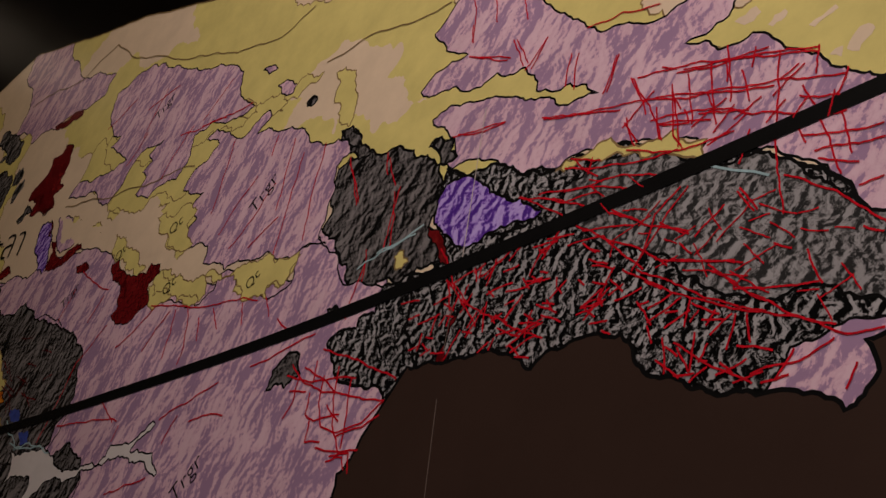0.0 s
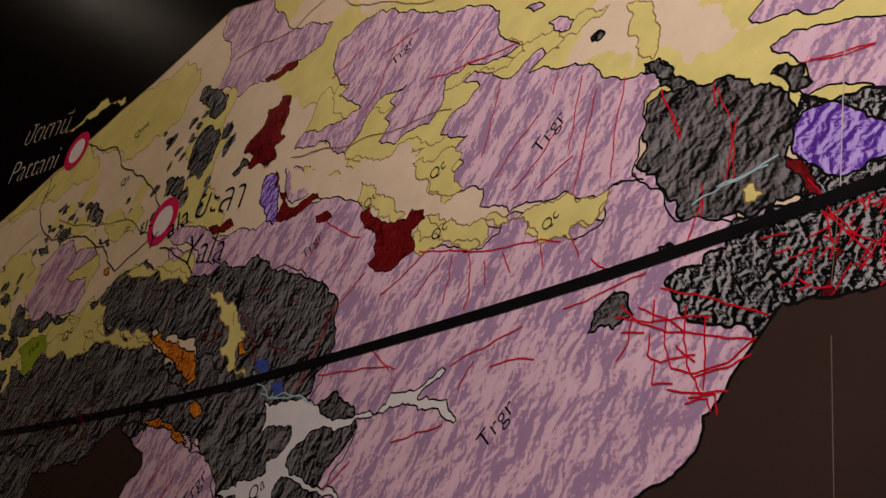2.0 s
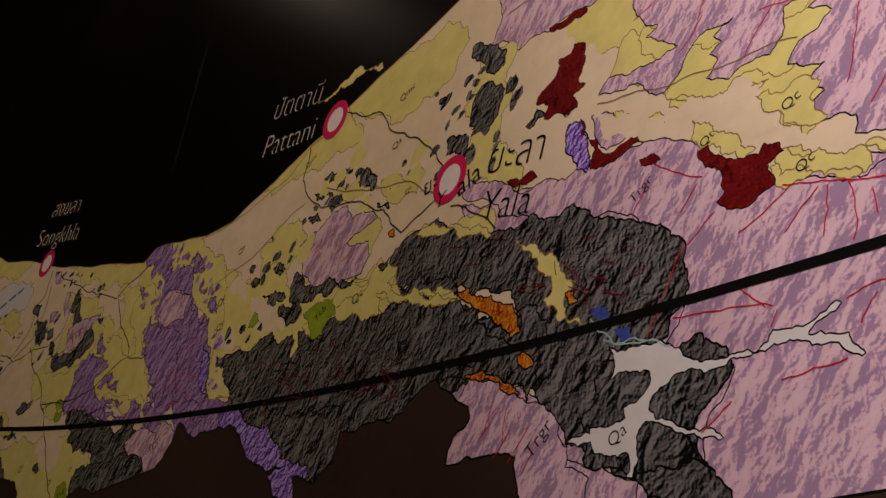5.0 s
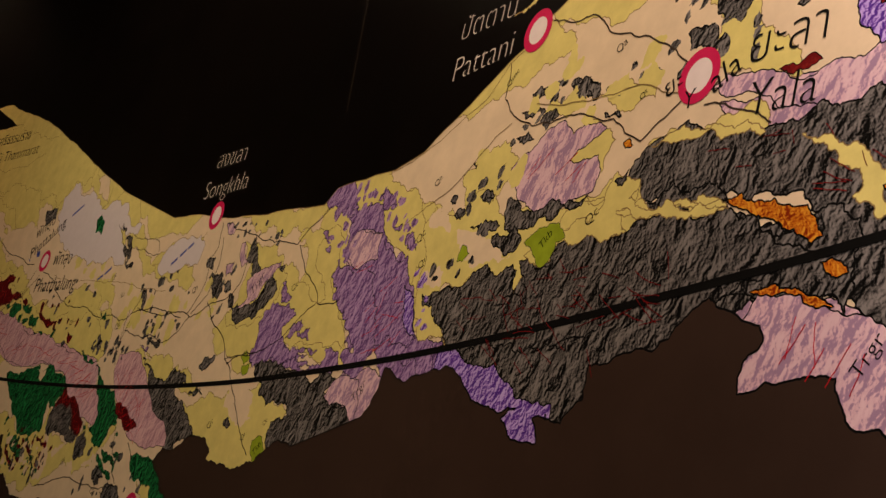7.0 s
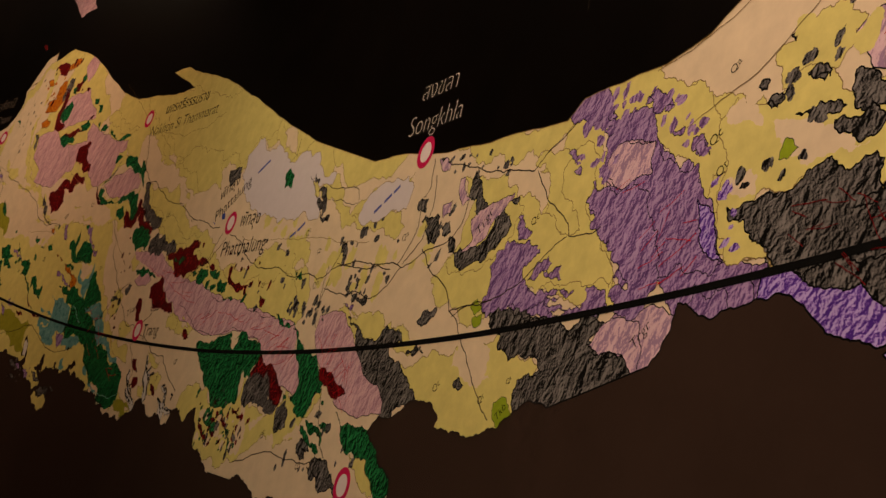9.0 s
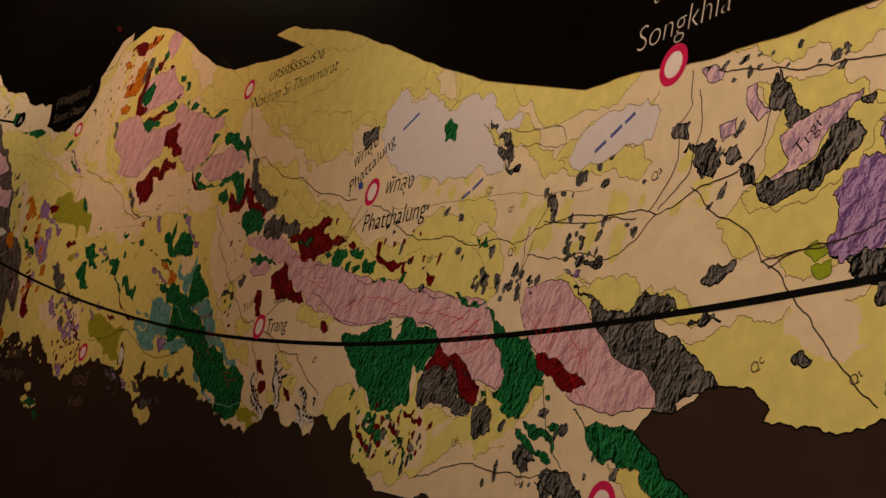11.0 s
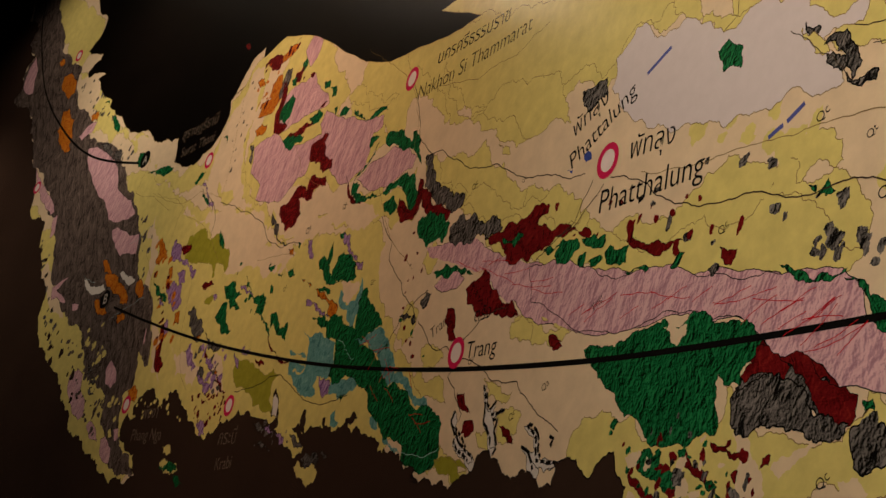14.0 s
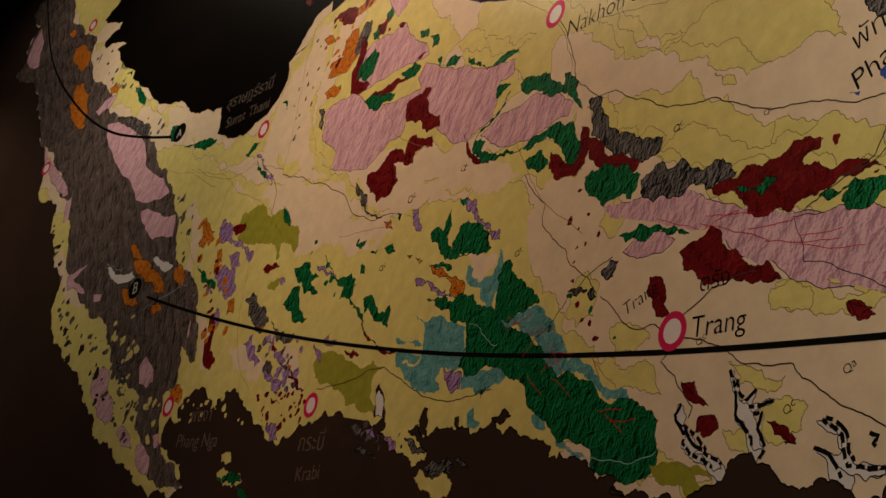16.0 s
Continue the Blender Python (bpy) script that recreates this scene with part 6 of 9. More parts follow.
area("green", [(58.5, 176.1), (62.6, 174.4), (67.6, 173.2), (72, 172.3), (73.1, 171.4), (76.6, 168.7), (77.5, 167.9), (74.6, 165.8), (69.8, 168.6), (66.1, 170.1), (61.4, 172.3)])
area("yellow", [(64.9, 170.2), (67.4, 169.4), (71.3, 166.8), (72.9, 164.6), (69.4, 165.8), (66.5, 168.3)])
area("yellow", [(-24, 196.2), (-20.9, 194.9), (-16.6, 193.1), (-17.3, 192.1), (-20.2, 192.5), (-22.4, 193.5)])
area("yellow", [(-19.8, 191), (-15.9, 190.8), (-13.9, 189.6), (-14.7, 187.6), (-16.7, 186.9), (-19.5, 187.9)])
area("yellow", [(-24.8, 189.4), (-21.7, 188.8), (-20.9, 184.9), (-24, 187.3)])
area("darkred", [(-19.1, 189.2), (-18.1, 189), (-15.4, 186.9), (-16, 186.5), (-18.1, 187.7)])
area("lakepale", [(-31.7, 191.8), (-31.4, 193.2), (-30.5, 192.8), (-30.3, 190.3), (-28.7, 188.3), (-27.5, 187.3), (-25.5, 186.7), (-23.6, 183.9), (-24.6, 183.2), (-27.9, 186.5), (-29.9, 187.6), (-30.8, 188.6), (-30, 189.7), (-31.3, 190.8)])
area("lakepale", [(-23.6, 194.9), (-23.2, 195.1), (-22.8, 193), (-22.3, 191.8), (-20.6, 192.3), (-20.3, 192.5), (-20.9, 191.2), (-18.4, 191.3), (-19.8, 190.6), (-21, 190.4), (-20.6, 188.4), (-19.5, 186.6), (-20.4, 185), (-21.7, 188.3), (-23.2, 190), (-23.1, 192.5)])
area("lakepale", [(-13, 188.1), (-12, 187.9), (-11.4, 187.3), (-10.2, 186.6), (-9.6, 184.7), (-9.4, 183.5), (-4.2, 182.7), (-4.3, 182.5), (-9.1, 183), (-10, 179.2), (-4.3, 181.7), (-7, 178.6), (-9.7, 179), (-11.7, 180.1), (-11.9, 184.1), (-13.1, 185.3), (-12.1, 185.4), (-10.6, 183.9), (-10.2, 184.1), (-10.5, 186.4), (-11.7, 186.8)])
area("cream", [(241.8, 177.6), (242.7, 177.8), (242.9, 177.4), (242.2, 177.2)])
area("cream", [(243.1, 176.7), (243.8, 177), (243.9, 176.8), (243.3, 176.5)])
area("cream", [(244.6, 175.8), (245.6, 176.1), (245.7, 175.9), (244.8, 175.6)])
area("cream", [(245.8, 174.1), (246.6, 174.7), (246.8, 174.4), (246.2, 173.8)])
area("cream", [(245.2, 174.2), (245.7, 174.3), (245.6, 173.9)])
# the middle of the peninsula
area("yellow", [(1.5, 186.5), (4.7, 186.6), (9.2, 185.1), (12.6, 181.8), (22.1, 182.2), (23.3, 185.5), (24.3, 184.7), (25.1, 181.7), (30.7, 179.9), (37.5, 178), (39.7, 179.5), (40.4, 181.4), (43.8, 179.9), (47.6, 176.7), (49.8, 177.6), (50.5, 179.3), (52.6, 179.7), (52.9, 179.2), (49.5, 176.4), (47.6, 175.8), (46.6, 174.2), (44.9, 173.6), (40, 172.8), (32.8, 174.2), (28.6, 172.9), (24, 172.6), (6.7, 174.3), (1.3, 177.3), (-3.4, 181.2), (-2.8, 185.2)])
area("cream", [(23.6, 182), (26.1, 180.4), (27.3, 178.1), (28.4, 175.3), (26.8, 172.8), (24, 173.1), (24.6, 176.3), (25.3, 178.9)])
area("cream", [(46.2, 176), (47.6, 175.4), (46.6, 173.3), (43.5, 173.7), (42.8, 174.3), (45.6, 174.8)])
area("cream", [(36.8, 175.1), (38.4, 175.2), (39.9, 173.8), (39.2, 172.9), (37.3, 173.9)])
area("cream", [(29.1, 177.2), (32.6, 178.3), (35.9, 178.7), (33.4, 177.6), (30.1, 176.1)])
area("rose", [(-13.9, 203.9), (-15, 209.1), (-3.9, 205.8), (7.4, 201.3), (21.7, 196.8), (31.6, 193.8), (38.1, 192.1), (40.2, 190.1), (40.5, 187.4), (42.6, 185.3), (44.5, 182.9), (44.1, 180.6), (42.7, 180.4), (39.7, 181.8), (37.3, 182.3), (35.6, 184.5), (33, 186.1), (29.3, 187), (27.8, 189.1), (25.2, 191.5), (21.1, 192.3), (18.8, 193.8), (13.1, 195.3), (8.4, 194.9), (1.9, 196.1), (-3.9, 197.9), (-8, 200.8)])
area("green", [(-1.2, 194.7), (1.4, 194.7), (6, 194.1), (9, 194.5), (12, 194.3), (13.7, 194.5), (15.6, 193), (17.7, 193.8), (20.5, 193), (22.2, 191.7), (24.7, 191.3), (27.2, 190.1), (28.3, 188.6), (27.4, 187.4), (25.6, 186.7), (25.3, 185.1), (23.3, 185.5), (22.1, 186.9), (21.8, 185.2), (22.2, 182.8), (21.7, 181.2), (19.1, 181.6), (17.1, 181), (13.1, 181.7), (10.6, 183.3), (9.2, 185.1), (5.9, 187), (2.8, 190.3), (0.4, 192.9)])
area("cream", [(13.3, 193.6), (14.9, 193.8), (15.9, 192.8), (17.3, 192.9), (16.9, 191.8), (15.8, 191.1), (14.7, 191.7)])
area("darkred", [(27.4, 188), (30.3, 186.8), (31.7, 185.3), (30, 184.1), (27.6, 185.7), (25.7, 185.2), (25.2, 185.9), (27, 186.7)])
area("darkred", [(31.6, 186.4), (34.3, 185.3), (36.5, 182.7), (39.3, 181.3), (39, 179.7), (37.8, 179.1), (35.8, 180.3), (34, 182.7), (32.2, 184.7)])
area("grey", [(23.9, 184.2), (25.8, 184.9), (29, 185.4), (31.8, 184.2), (33.6, 182.8), (34.5, 180.5), (38.2, 179.3), (36.7, 178.4), (34.6, 178.4), (32.5, 179.8), (29.8, 180.6), (27, 180.8), (24.7, 180.7), (23.9, 181.9)])
area("grey", [(38.6, 179), (40.5, 178.9), (42.4, 178.1), (42.6, 175.7), (41.3, 175.4), (39.9, 175.2), (38.5, 175.9), (38.3, 177.3)])
area("green", [(30.6, 194.8), (32.5, 193.6), (38.6, 191.9), (36.1, 192.3), (31.6, 193.8)])
area("green", [(38.2, 191.2), (40.2, 190.4), (41, 188.8), (42.6, 187.9), (44.8, 186.7), (46.5, 186.3), (47.6, 185), (49.5, 183.1), (50.2, 181.6), (52.6, 180.1), (52.3, 179.3), (50.1, 179.3), (49.5, 177.7), (48.5, 176.5), (46.2, 176.7), (44.2, 178), (44.8, 178.6), (42, 180.3), (44.1, 180.6), (44.5, 181.9), (43.3, 184.6), (41.1, 187.3), (40.5, 189)])
area("green", [(39.7, 180.8), (40.8, 180.7), (40.9, 179.8), (39.9, 180)])
area("green", [(49.5, 176.1), (50.1, 175.9), (50.7, 175.3), (49.8, 175.2)])
area("green", [(47.9, 175.5), (49.5, 174.6), (51.3, 173.5), (53.6, 172.4), (55.3, 171.1), (54.7, 170.9), (52.5, 172.1), (50.1, 173.3), (48.5, 174.3)])
area("green", [(53.2, 178.2), (53.8, 178.3), (54.1, 177.7), (53.5, 177.8)])
area("green", [(54, 174.9), (54.8, 175.2), (56.7, 174.3), (56.4, 173.9), (54.8, 174.3)])
area("grey", [(47.9, 172.9), (49.4, 172.6), (51, 171.5), (50.6, 170.7), (49.1, 171.3), (47.9, 172.3)])
area("green", [(8.6, 181.5), (10.9, 181.7), (12.8, 180.2), (16.3, 178.5), (18.1, 176.6), (16.6, 176.5), (13.7, 177.7), (10.6, 179.3)])
area("green", [(18.3, 179.4), (20.6, 177.4), (22.2, 176.6), (20.7, 176.5)])
area("green", [(21.7, 176.1), (23.8, 174.8), (23.5, 173.5), (22.4, 174.4)])
area("darkred", [(8.3, 179.6), (10.1, 178.8), (13.3, 176.6), (15.1, 175.5), (14.1, 175), (11.7, 176.2), (9.7, 177.9)])
area("darkred", [(16.5, 180.8), (17.7, 180.4), (18.3, 179.1), (21, 178.1), (20.6, 177.1), (19, 177.9), (17.3, 179.3)])
area("darkred", [(21.2, 180.7), (23.3, 180), (25.5, 178.9), (23.9, 178.8), (21.8, 179.7)])
area("darkred", [(27.8, 177.4), (28.2, 178.2), (29.2, 178.3), (28.9, 177.5)])
area("darkred", [(17.7, 175.8), (19.2, 175.9), (18.8, 175.1)])
area("darkred", [(24, 177.4), (25, 177.6), (24.6, 176.5)])
area("grey", [(50.4, 202.2), (51.4, 201.2), (51.7, 199.5), (50.7, 199.7), (49.7, 200.9)])
area("grey", [(49.4, 199.7), (50.4, 199.5), (51.1, 198.2), (50.4, 198.1), (49.4, 199.2)])
area("yellow", [(85.9, 196.4), (86.6, 198.1), (84.6, 199.5), (83.5, 201.9), (90.1, 199.6), (95.7, 197), (96.4, 195.5), (98.2, 193.7), (96.8, 191.1), (93.2, 189.1), (85.8, 189.2), (81.9, 191.6), (84.9, 193.4)])
area("grey", [(85.9, 201.4), (87.9, 199.7), (88.9, 197.3), (90.4, 195.6), (88.8, 195.4), (87.2, 197.9), (85.2, 199.3), (85.4, 200.9)])
area("grey", [(83.5, 192.1), (86.3, 192), (89.1, 191.5), (91.1, 192.2), (92.3, 193.7), (94.1, 194.7), (95.4, 193.4), (96.1, 192.2), (94.8, 191.1), (93, 190.1), (90.6, 189.2), (86.8, 189.6), (84.2, 190.6)])
area("pink", [(86.6, 195.5), (89.2, 196), (91.8, 196.1), (93.9, 196), (95.9, 196), (95.5, 195.2), (94.1, 194.7), (92.2, 194), (91, 192.5), (88.5, 191.7), (85.2, 192), (87.7, 192.9)])
area("grey", [(74.5, 199.2), (78.4, 198.3), (79.1, 195.7), (77.5, 194.8), (74.9, 197.6)])
area("grey", [(79.4, 196.6), (81.2, 196.8), (81.9, 195.2), (80.5, 195)])
area("grey", [(81.8, 194.3), (82.6, 194.4), (83.4, 192.5), (82.2, 192.5)])
area("grey", [(71.7, 202.2), (74.4, 201.7), (74.3, 200), (71.8, 201.1)])
area("grey", [(95.5, 195.2), (97, 195.2), (96.7, 194.3)])
area("purple", [(97.4, 192.7), (98.4, 192.7), (99.1, 191), (100.7, 189.9), (98.9, 189.8), (97.8, 190.8)])
area("pink", [(78.7, 199.7), (81.1, 199.6), (80.9, 197.9), (79.2, 197.8)])
area("pink", [(75.7, 206.9), (79.2, 205.2), (78.8, 204.3), (76.8, 205)])
area("pink", [(82.3, 202), (83.5, 201.9), (85.4, 198.5), (83.8, 198)])
area("grey", [(56.6, 189.6), (59.4, 188), (62.3, 185.6), (66.2, 184.5), (67.9, 185.6), (69.1, 186.1), (71.4, 184.9), (73.5, 184.2), (74.2, 183), (70.6, 183), (72.5, 181), (74.8, 179.7), (76.4, 178.5), (78.7, 176.6), (80.4, 174.8), (78.1, 174.6), (74.4, 174.6), (74.7, 173.5), (71.5, 173.9), (70.1, 176.1), (66.7, 178.6), (64, 180.4), (61.6, 183.6)])
area("rose", [(46.4, 189.2), (47.2, 191.5), (52.1, 191.3), (55.6, 190.2), (59, 186.9), (61.6, 183.6), (64.8, 180.2), (69.5, 178.2), (71.5, 176), (71.7, 174.5), (65.2, 174.6), (60.4, 176.3), (56.9, 177.8), (58.2, 178.4), (52.3, 182.1), (48.9, 184.9)])
area("darkred", [(50.3, 183.1), (53, 182.4), (59.4, 179.3), (60.4, 178.4), (57.7, 177.9), (53.7, 180.4), (50.8, 181.9)])
area("grey", [(75.5, 181.5), (77.8, 182.1), (80, 180.7), (77.6, 180.8)])
area("grey", [(77, 185.1), (78.5, 186.1), (81.6, 185.8), (81.2, 184.9), (79, 184.4)])
area("grey", [(88.4, 176), (89.3, 176.4), (90.6, 175.4), (89.6, 175)])
area("lime", [(89.6, 184.3), (91, 184.9), (92.3, 183.7), (90.9, 183.1)])
area("lime", [(90.4, 182.9), (92.5, 182.9), (92.5, 181.9), (91.2, 181.6)])
area("cream", [(87.4, 180.3), (91, 180.2), (94.4, 178.4), (96, 175.4), (93.7, 174.6), (91, 175.6), (87.4, 177.9)])
area("cream", [(184.9, 191), (194.9, 187.4), (200.9, 185.2), (200.8, 183.2), (202.8, 180.9), (204.8, 180.4), (208, 180.5), (210, 178.4), (208.7, 178.5), (207.7, 179), (206.5, 178.5), (205.9, 179.3), (202.8, 180.7), (199.3, 183), (194, 186.2), (189.6, 188.7)])
area("yellow", [(190, 196.9), (193.6, 192.8), (196.5, 190.5), (198.7, 190.9), (202.7, 189.5), (204.7, 189.9), (206.2, 189.6), (208.2, 188.6), (209.5, 189.1), (207.9, 190.8), (210.8, 189.7), (212.6, 188.3), (210.1, 188), (208.4, 186.8), (206.4, 187.8), (204.6, 187.4), (203.3, 185.9), (200.5, 187), (198.4, 186.8), (196.1, 187.1), (192.8, 188.7), (194.2, 190.1), (191, 192.9)])
area("pink", [(189, 198.2), (189.1, 200.2), (191.6, 200.8), (195.6, 200), (199.7, 197.3), (202.1, 196.2), (204.9, 195.1), (206.8, 193.6), (206.8, 192.3), (207.9, 190.8), (209, 189.8), (207.6, 189.7), (204.5, 190.8), (202.5, 190.5), (202.4, 188.4), (201.5, 187.5), (199.3, 187.8), (198.3, 187.3), (196.4, 188.3), (197.3, 189.3), (196.6, 190), (197.6, 190.5), (196.9, 191.3), (198.5, 191.9), (196.1, 192.1), (194.8, 191.3), (194.2, 190.1), (192.7, 188.9), (191.3, 189.5), (189.6, 191.1), (186.1, 191.8), (187.1, 192.9), (190.6, 192.1), (193.7, 192.2), (190.6, 194.6), (191.7, 195.1), (190.1, 196.3)])
area("pink", [(202.8, 186.1), (203.6, 187.4), (205, 187.6), (205.9, 188.4), (204.2, 189.4), (205.2, 189.8), (206.8, 188.9), (208.3, 187.7), (209.6, 188.3), (210.9, 188.6), (211.2, 188.1), (210, 187.3), (212.8, 186.3), (215.4, 184.8), (215.8, 184.1), (217.3, 183.3), (219.1, 182.8), (219.5, 181.9), (218.5, 181.4), (218.7, 179.9), (218.3, 178.2), (218, 177.3), (218.7, 176.8), (217.3, 177.3), (215.9, 176.9), (214.4, 177.4), (213.6, 178.1), (212.1, 178), (209.6, 178.3), (208.2, 179.2), (207.2, 179.5), (207.3, 180.6), (205.1, 181.2), (204.4, 182.6), (205.3, 183.1), (204.1, 184.1), (205.4, 185), (203.9, 185.4)])
area("yellow", [(207.8, 178.6), (209.6, 177.8), (212.1, 178), (213.6, 177.9), (214.5, 177.1), (215.9, 177), (216.6, 177.1), (216, 176.2), (215.7, 175.5), (214.2, 175.9), (214.3, 175.1), (211.9, 175.9), (211.2, 177.1), (210, 177.8), (208.8, 177.7)])
area("yellow", [(202.2, 178.9), (201.9, 180.1), (202.8, 180.5), (204.9, 179.6), (206.5, 178.5), (207.9, 178.2), (208.2, 177.2), (207.6, 176.9), (205.2, 177.8)])
area("yellow", [(200.4, 185), (204, 184.8), (205.1, 183.9), (204.3, 183.1), (205.5, 181.4), (204.1, 181.4), (202.5, 182.2), (200.9, 184)])
area("pink", [(211.2, 190.3), (212, 190.3), (213.2, 189.4), (213, 188.9), (211.9, 189.3)])
area("pink", [(209.1, 192.5), (210.3, 192.3), (210.8, 191.8), (209.9, 191.8)])
area("grey", [(218.4, 183.7), (219.3, 183.6), (220.2, 182.6), (220, 182), (218.8, 183.1)])
area("grey", [(-49.9, 238.7), (-47, 238), (-45.9, 234.8), (-41.5, 230.3), (-34.9, 226.9), (-35.3, 225.4), (-39.6, 225.3), (-43.8, 228.1), (-46.9, 231.5), (-49, 235.1)])
area("darkred", [(-50.8, 234.9), (-46.9, 231.5), (-43.8, 228.1), (-39, 225.1), (-41.3, 223.4), (-46.2, 225.9), (-47.8, 228.3), (-51.2, 233.2)])
area("green", [(-48.4, 227.6), (-43.6, 226.3), (-38.8, 223.3), (-40.4, 220.5), (-45.6, 221.4), (-49.5, 225.3), (-49.7, 227.2)])
area("grey", [(-38.7, 222.5), (-35.8, 223.5), (-30.9, 222.1), (-29.1, 220.3), (-24, 218.8), (-22.9, 217.3), (-27.1, 216.9), (-31.7, 217.7), (-37.8, 219.7)])
area("darkred", [(-27.7, 217.1), (-22.8, 216.5), (-21.3, 217.5), (-16.7, 216.5), (-14.8, 217.6), (-11, 216.2), (-11.4, 215.3), (-13.8, 214.7), (-10, 212.3), (-5.6, 211.1), (-6.9, 210.6), (-10.9, 210.6), (-15.5, 209.8), (-19.5, 210.7), (-22.1, 213.7), (-26, 215.7)])
area("green", [(-22.8, 215.4), (-18.6, 215.1), (-17.1, 213.8), (-19.6, 213.2), (-22.2, 214.5)])
area("green", [(-9.1, 208.7), (-7.8, 209.9), (-4, 209.2), (-3.6, 207.8), (-6.5, 206.8), (-8.6, 207.5)])
area("green", [(-3.2, 208.9), (-0.7, 208.7), (1.9, 207.7), (1.5, 206.3), (-1.6, 207.4)])
area("green", [(-3.6, 206.8), (-2, 206.9), (-2.4, 205.2), (-3.6, 205.6)])
area("green", [(-1.6, 205.5), (0.7, 205.6), (1.5, 205.1), (-0.8, 204.6)])
area("green", [(1.9, 205.6), (3, 206.1), (6.6, 204.8), (6.2, 202.9), (3.7, 203.5), (2.2, 204.2)])
area("green", [(-11.8, 210.2), (-7.4, 210.4), (-6.9, 209.6), (-10.9, 209.4)])
area("green", [(5.8, 201.9), (8.5, 201.6), (10.5, 201), (9.8, 200.6), (6.5, 201.4)])
area("green", [(14.2, 199.9), (15.6, 201.3), (16.6, 200.7), (15.4, 199.5)])
area("darkred", [(6.3, 205.8), (8.7, 204.6), (12, 203.7), (15, 202.6), (17.2, 202.6), (17.4, 201.8), (13.8, 202), (11.2, 202.1), (8.6, 203.8)])
area("darkred", [(-6.5, 211.4), (-4.8, 211), (-4.4, 210.4), (-6.1, 210.8)])
area("darkred", [(-4, 210.1), (-1.5, 209.6), (-1.1, 208.8), (-3.2, 209.3)])
area("rose", [(-41.5, 213.9), (-38.5, 215.1), (-34.3, 214.2), (-32.4, 212.5), (-34.6, 211.6), (-38.8, 212.2)])
area("green", [(-42.4, 216.2), (-38.7, 216.7), (-32.6, 214.4), (-30.1, 212.5), (-34.9, 214.6), (-39.1, 214.9)])
area("darkred", [(-31.7, 210.7), (-26.8, 212.3), (-25.1, 211), (-25, 209.5), (-21.7, 206.4), (-18.7, 205.6), (-17.2, 203.8), (-16.7, 203), (-18.1, 203.1), (-24.2, 205), (-28.5, 206.5), (-30.9, 208.3)])
area("blue", [(-3.9, 220.5), (-2.6, 220.3), (-2.2, 219.1), (-3.5, 219.2)])
area("blue", [(-7.6, 219.7), (-6.3, 219.3), (-6.5, 218.8)])
# valleys, ores and the reservoir round Yala
area("yellow", [(162.5, 183.4), (160.4, 183.1), (156.1, 185), (152.4, 184.5), (151.8, 183.5), (158.3, 181.4), (161.1, 181.1), (159.7, 182.7), (162.4, 182.3), (164.5, 181.3), (171.4, 179.5), (171.7, 179.8), (165.2, 181.7)])
area("yellow", [(178.3, 182.6), (180.1, 181.8), (181.7, 180.4), (183.1, 179.8), (183.7, 178.6), (185.2, 177.3), (185, 176.7), (184.4, 176.4), (186.7, 173.8), (185.4, 174.3), (183.8, 174.9), (183.2, 176.1), (182.2, 176.8), (183, 177.2), (182.8, 178.4), (181.1, 180.1), (179.2, 181.6)])
area("yellow", [(165.8, 187.8), (170.2, 186.7), (174.5, 184.9), (175.1, 184), (173.7, 184.9), (169.5, 186.4), (165.2, 187.2), (163.4, 187.4)])
area("orange", [(171.2, 180.4), (173.1, 180.2), (176, 178.8), (178.8, 177.4), (179.5, 176.1), (180, 174.9), (179.1, 174.7), (177.7, 176.1), (175.6, 177.5), (173.1, 179)])
area("orange", [(179.7, 173.3), (180.7, 173.3), (181.9, 172), (180.6, 172.1)])
area("orange", [(174, 172.9), (176.1, 172.9), (178.4, 171.8), (179.9, 170.9), (180.8, 170.2), (179, 170.7), (177, 172.1), (174.9, 172.4)])
area("orange", [(184.4, 176.7), (185.3, 176.6), (185.8, 175.7), (184.9, 175.7)])
area("grey", [(192.5, 171), (194.4, 170.6), (195.4, 169.8), (196.9, 169.0), (199.2, 168.3), (198.6, 167.5), (197.6, 166.6), (196.6, 165.9), (196.4, 165.3), (195.8, 165.0), (196.5, 164.1), (197.6, 163.1), (193, 163.3), (190, 164), (187.5, 164.8), (187.2, 167.5), (188.2, 170)])
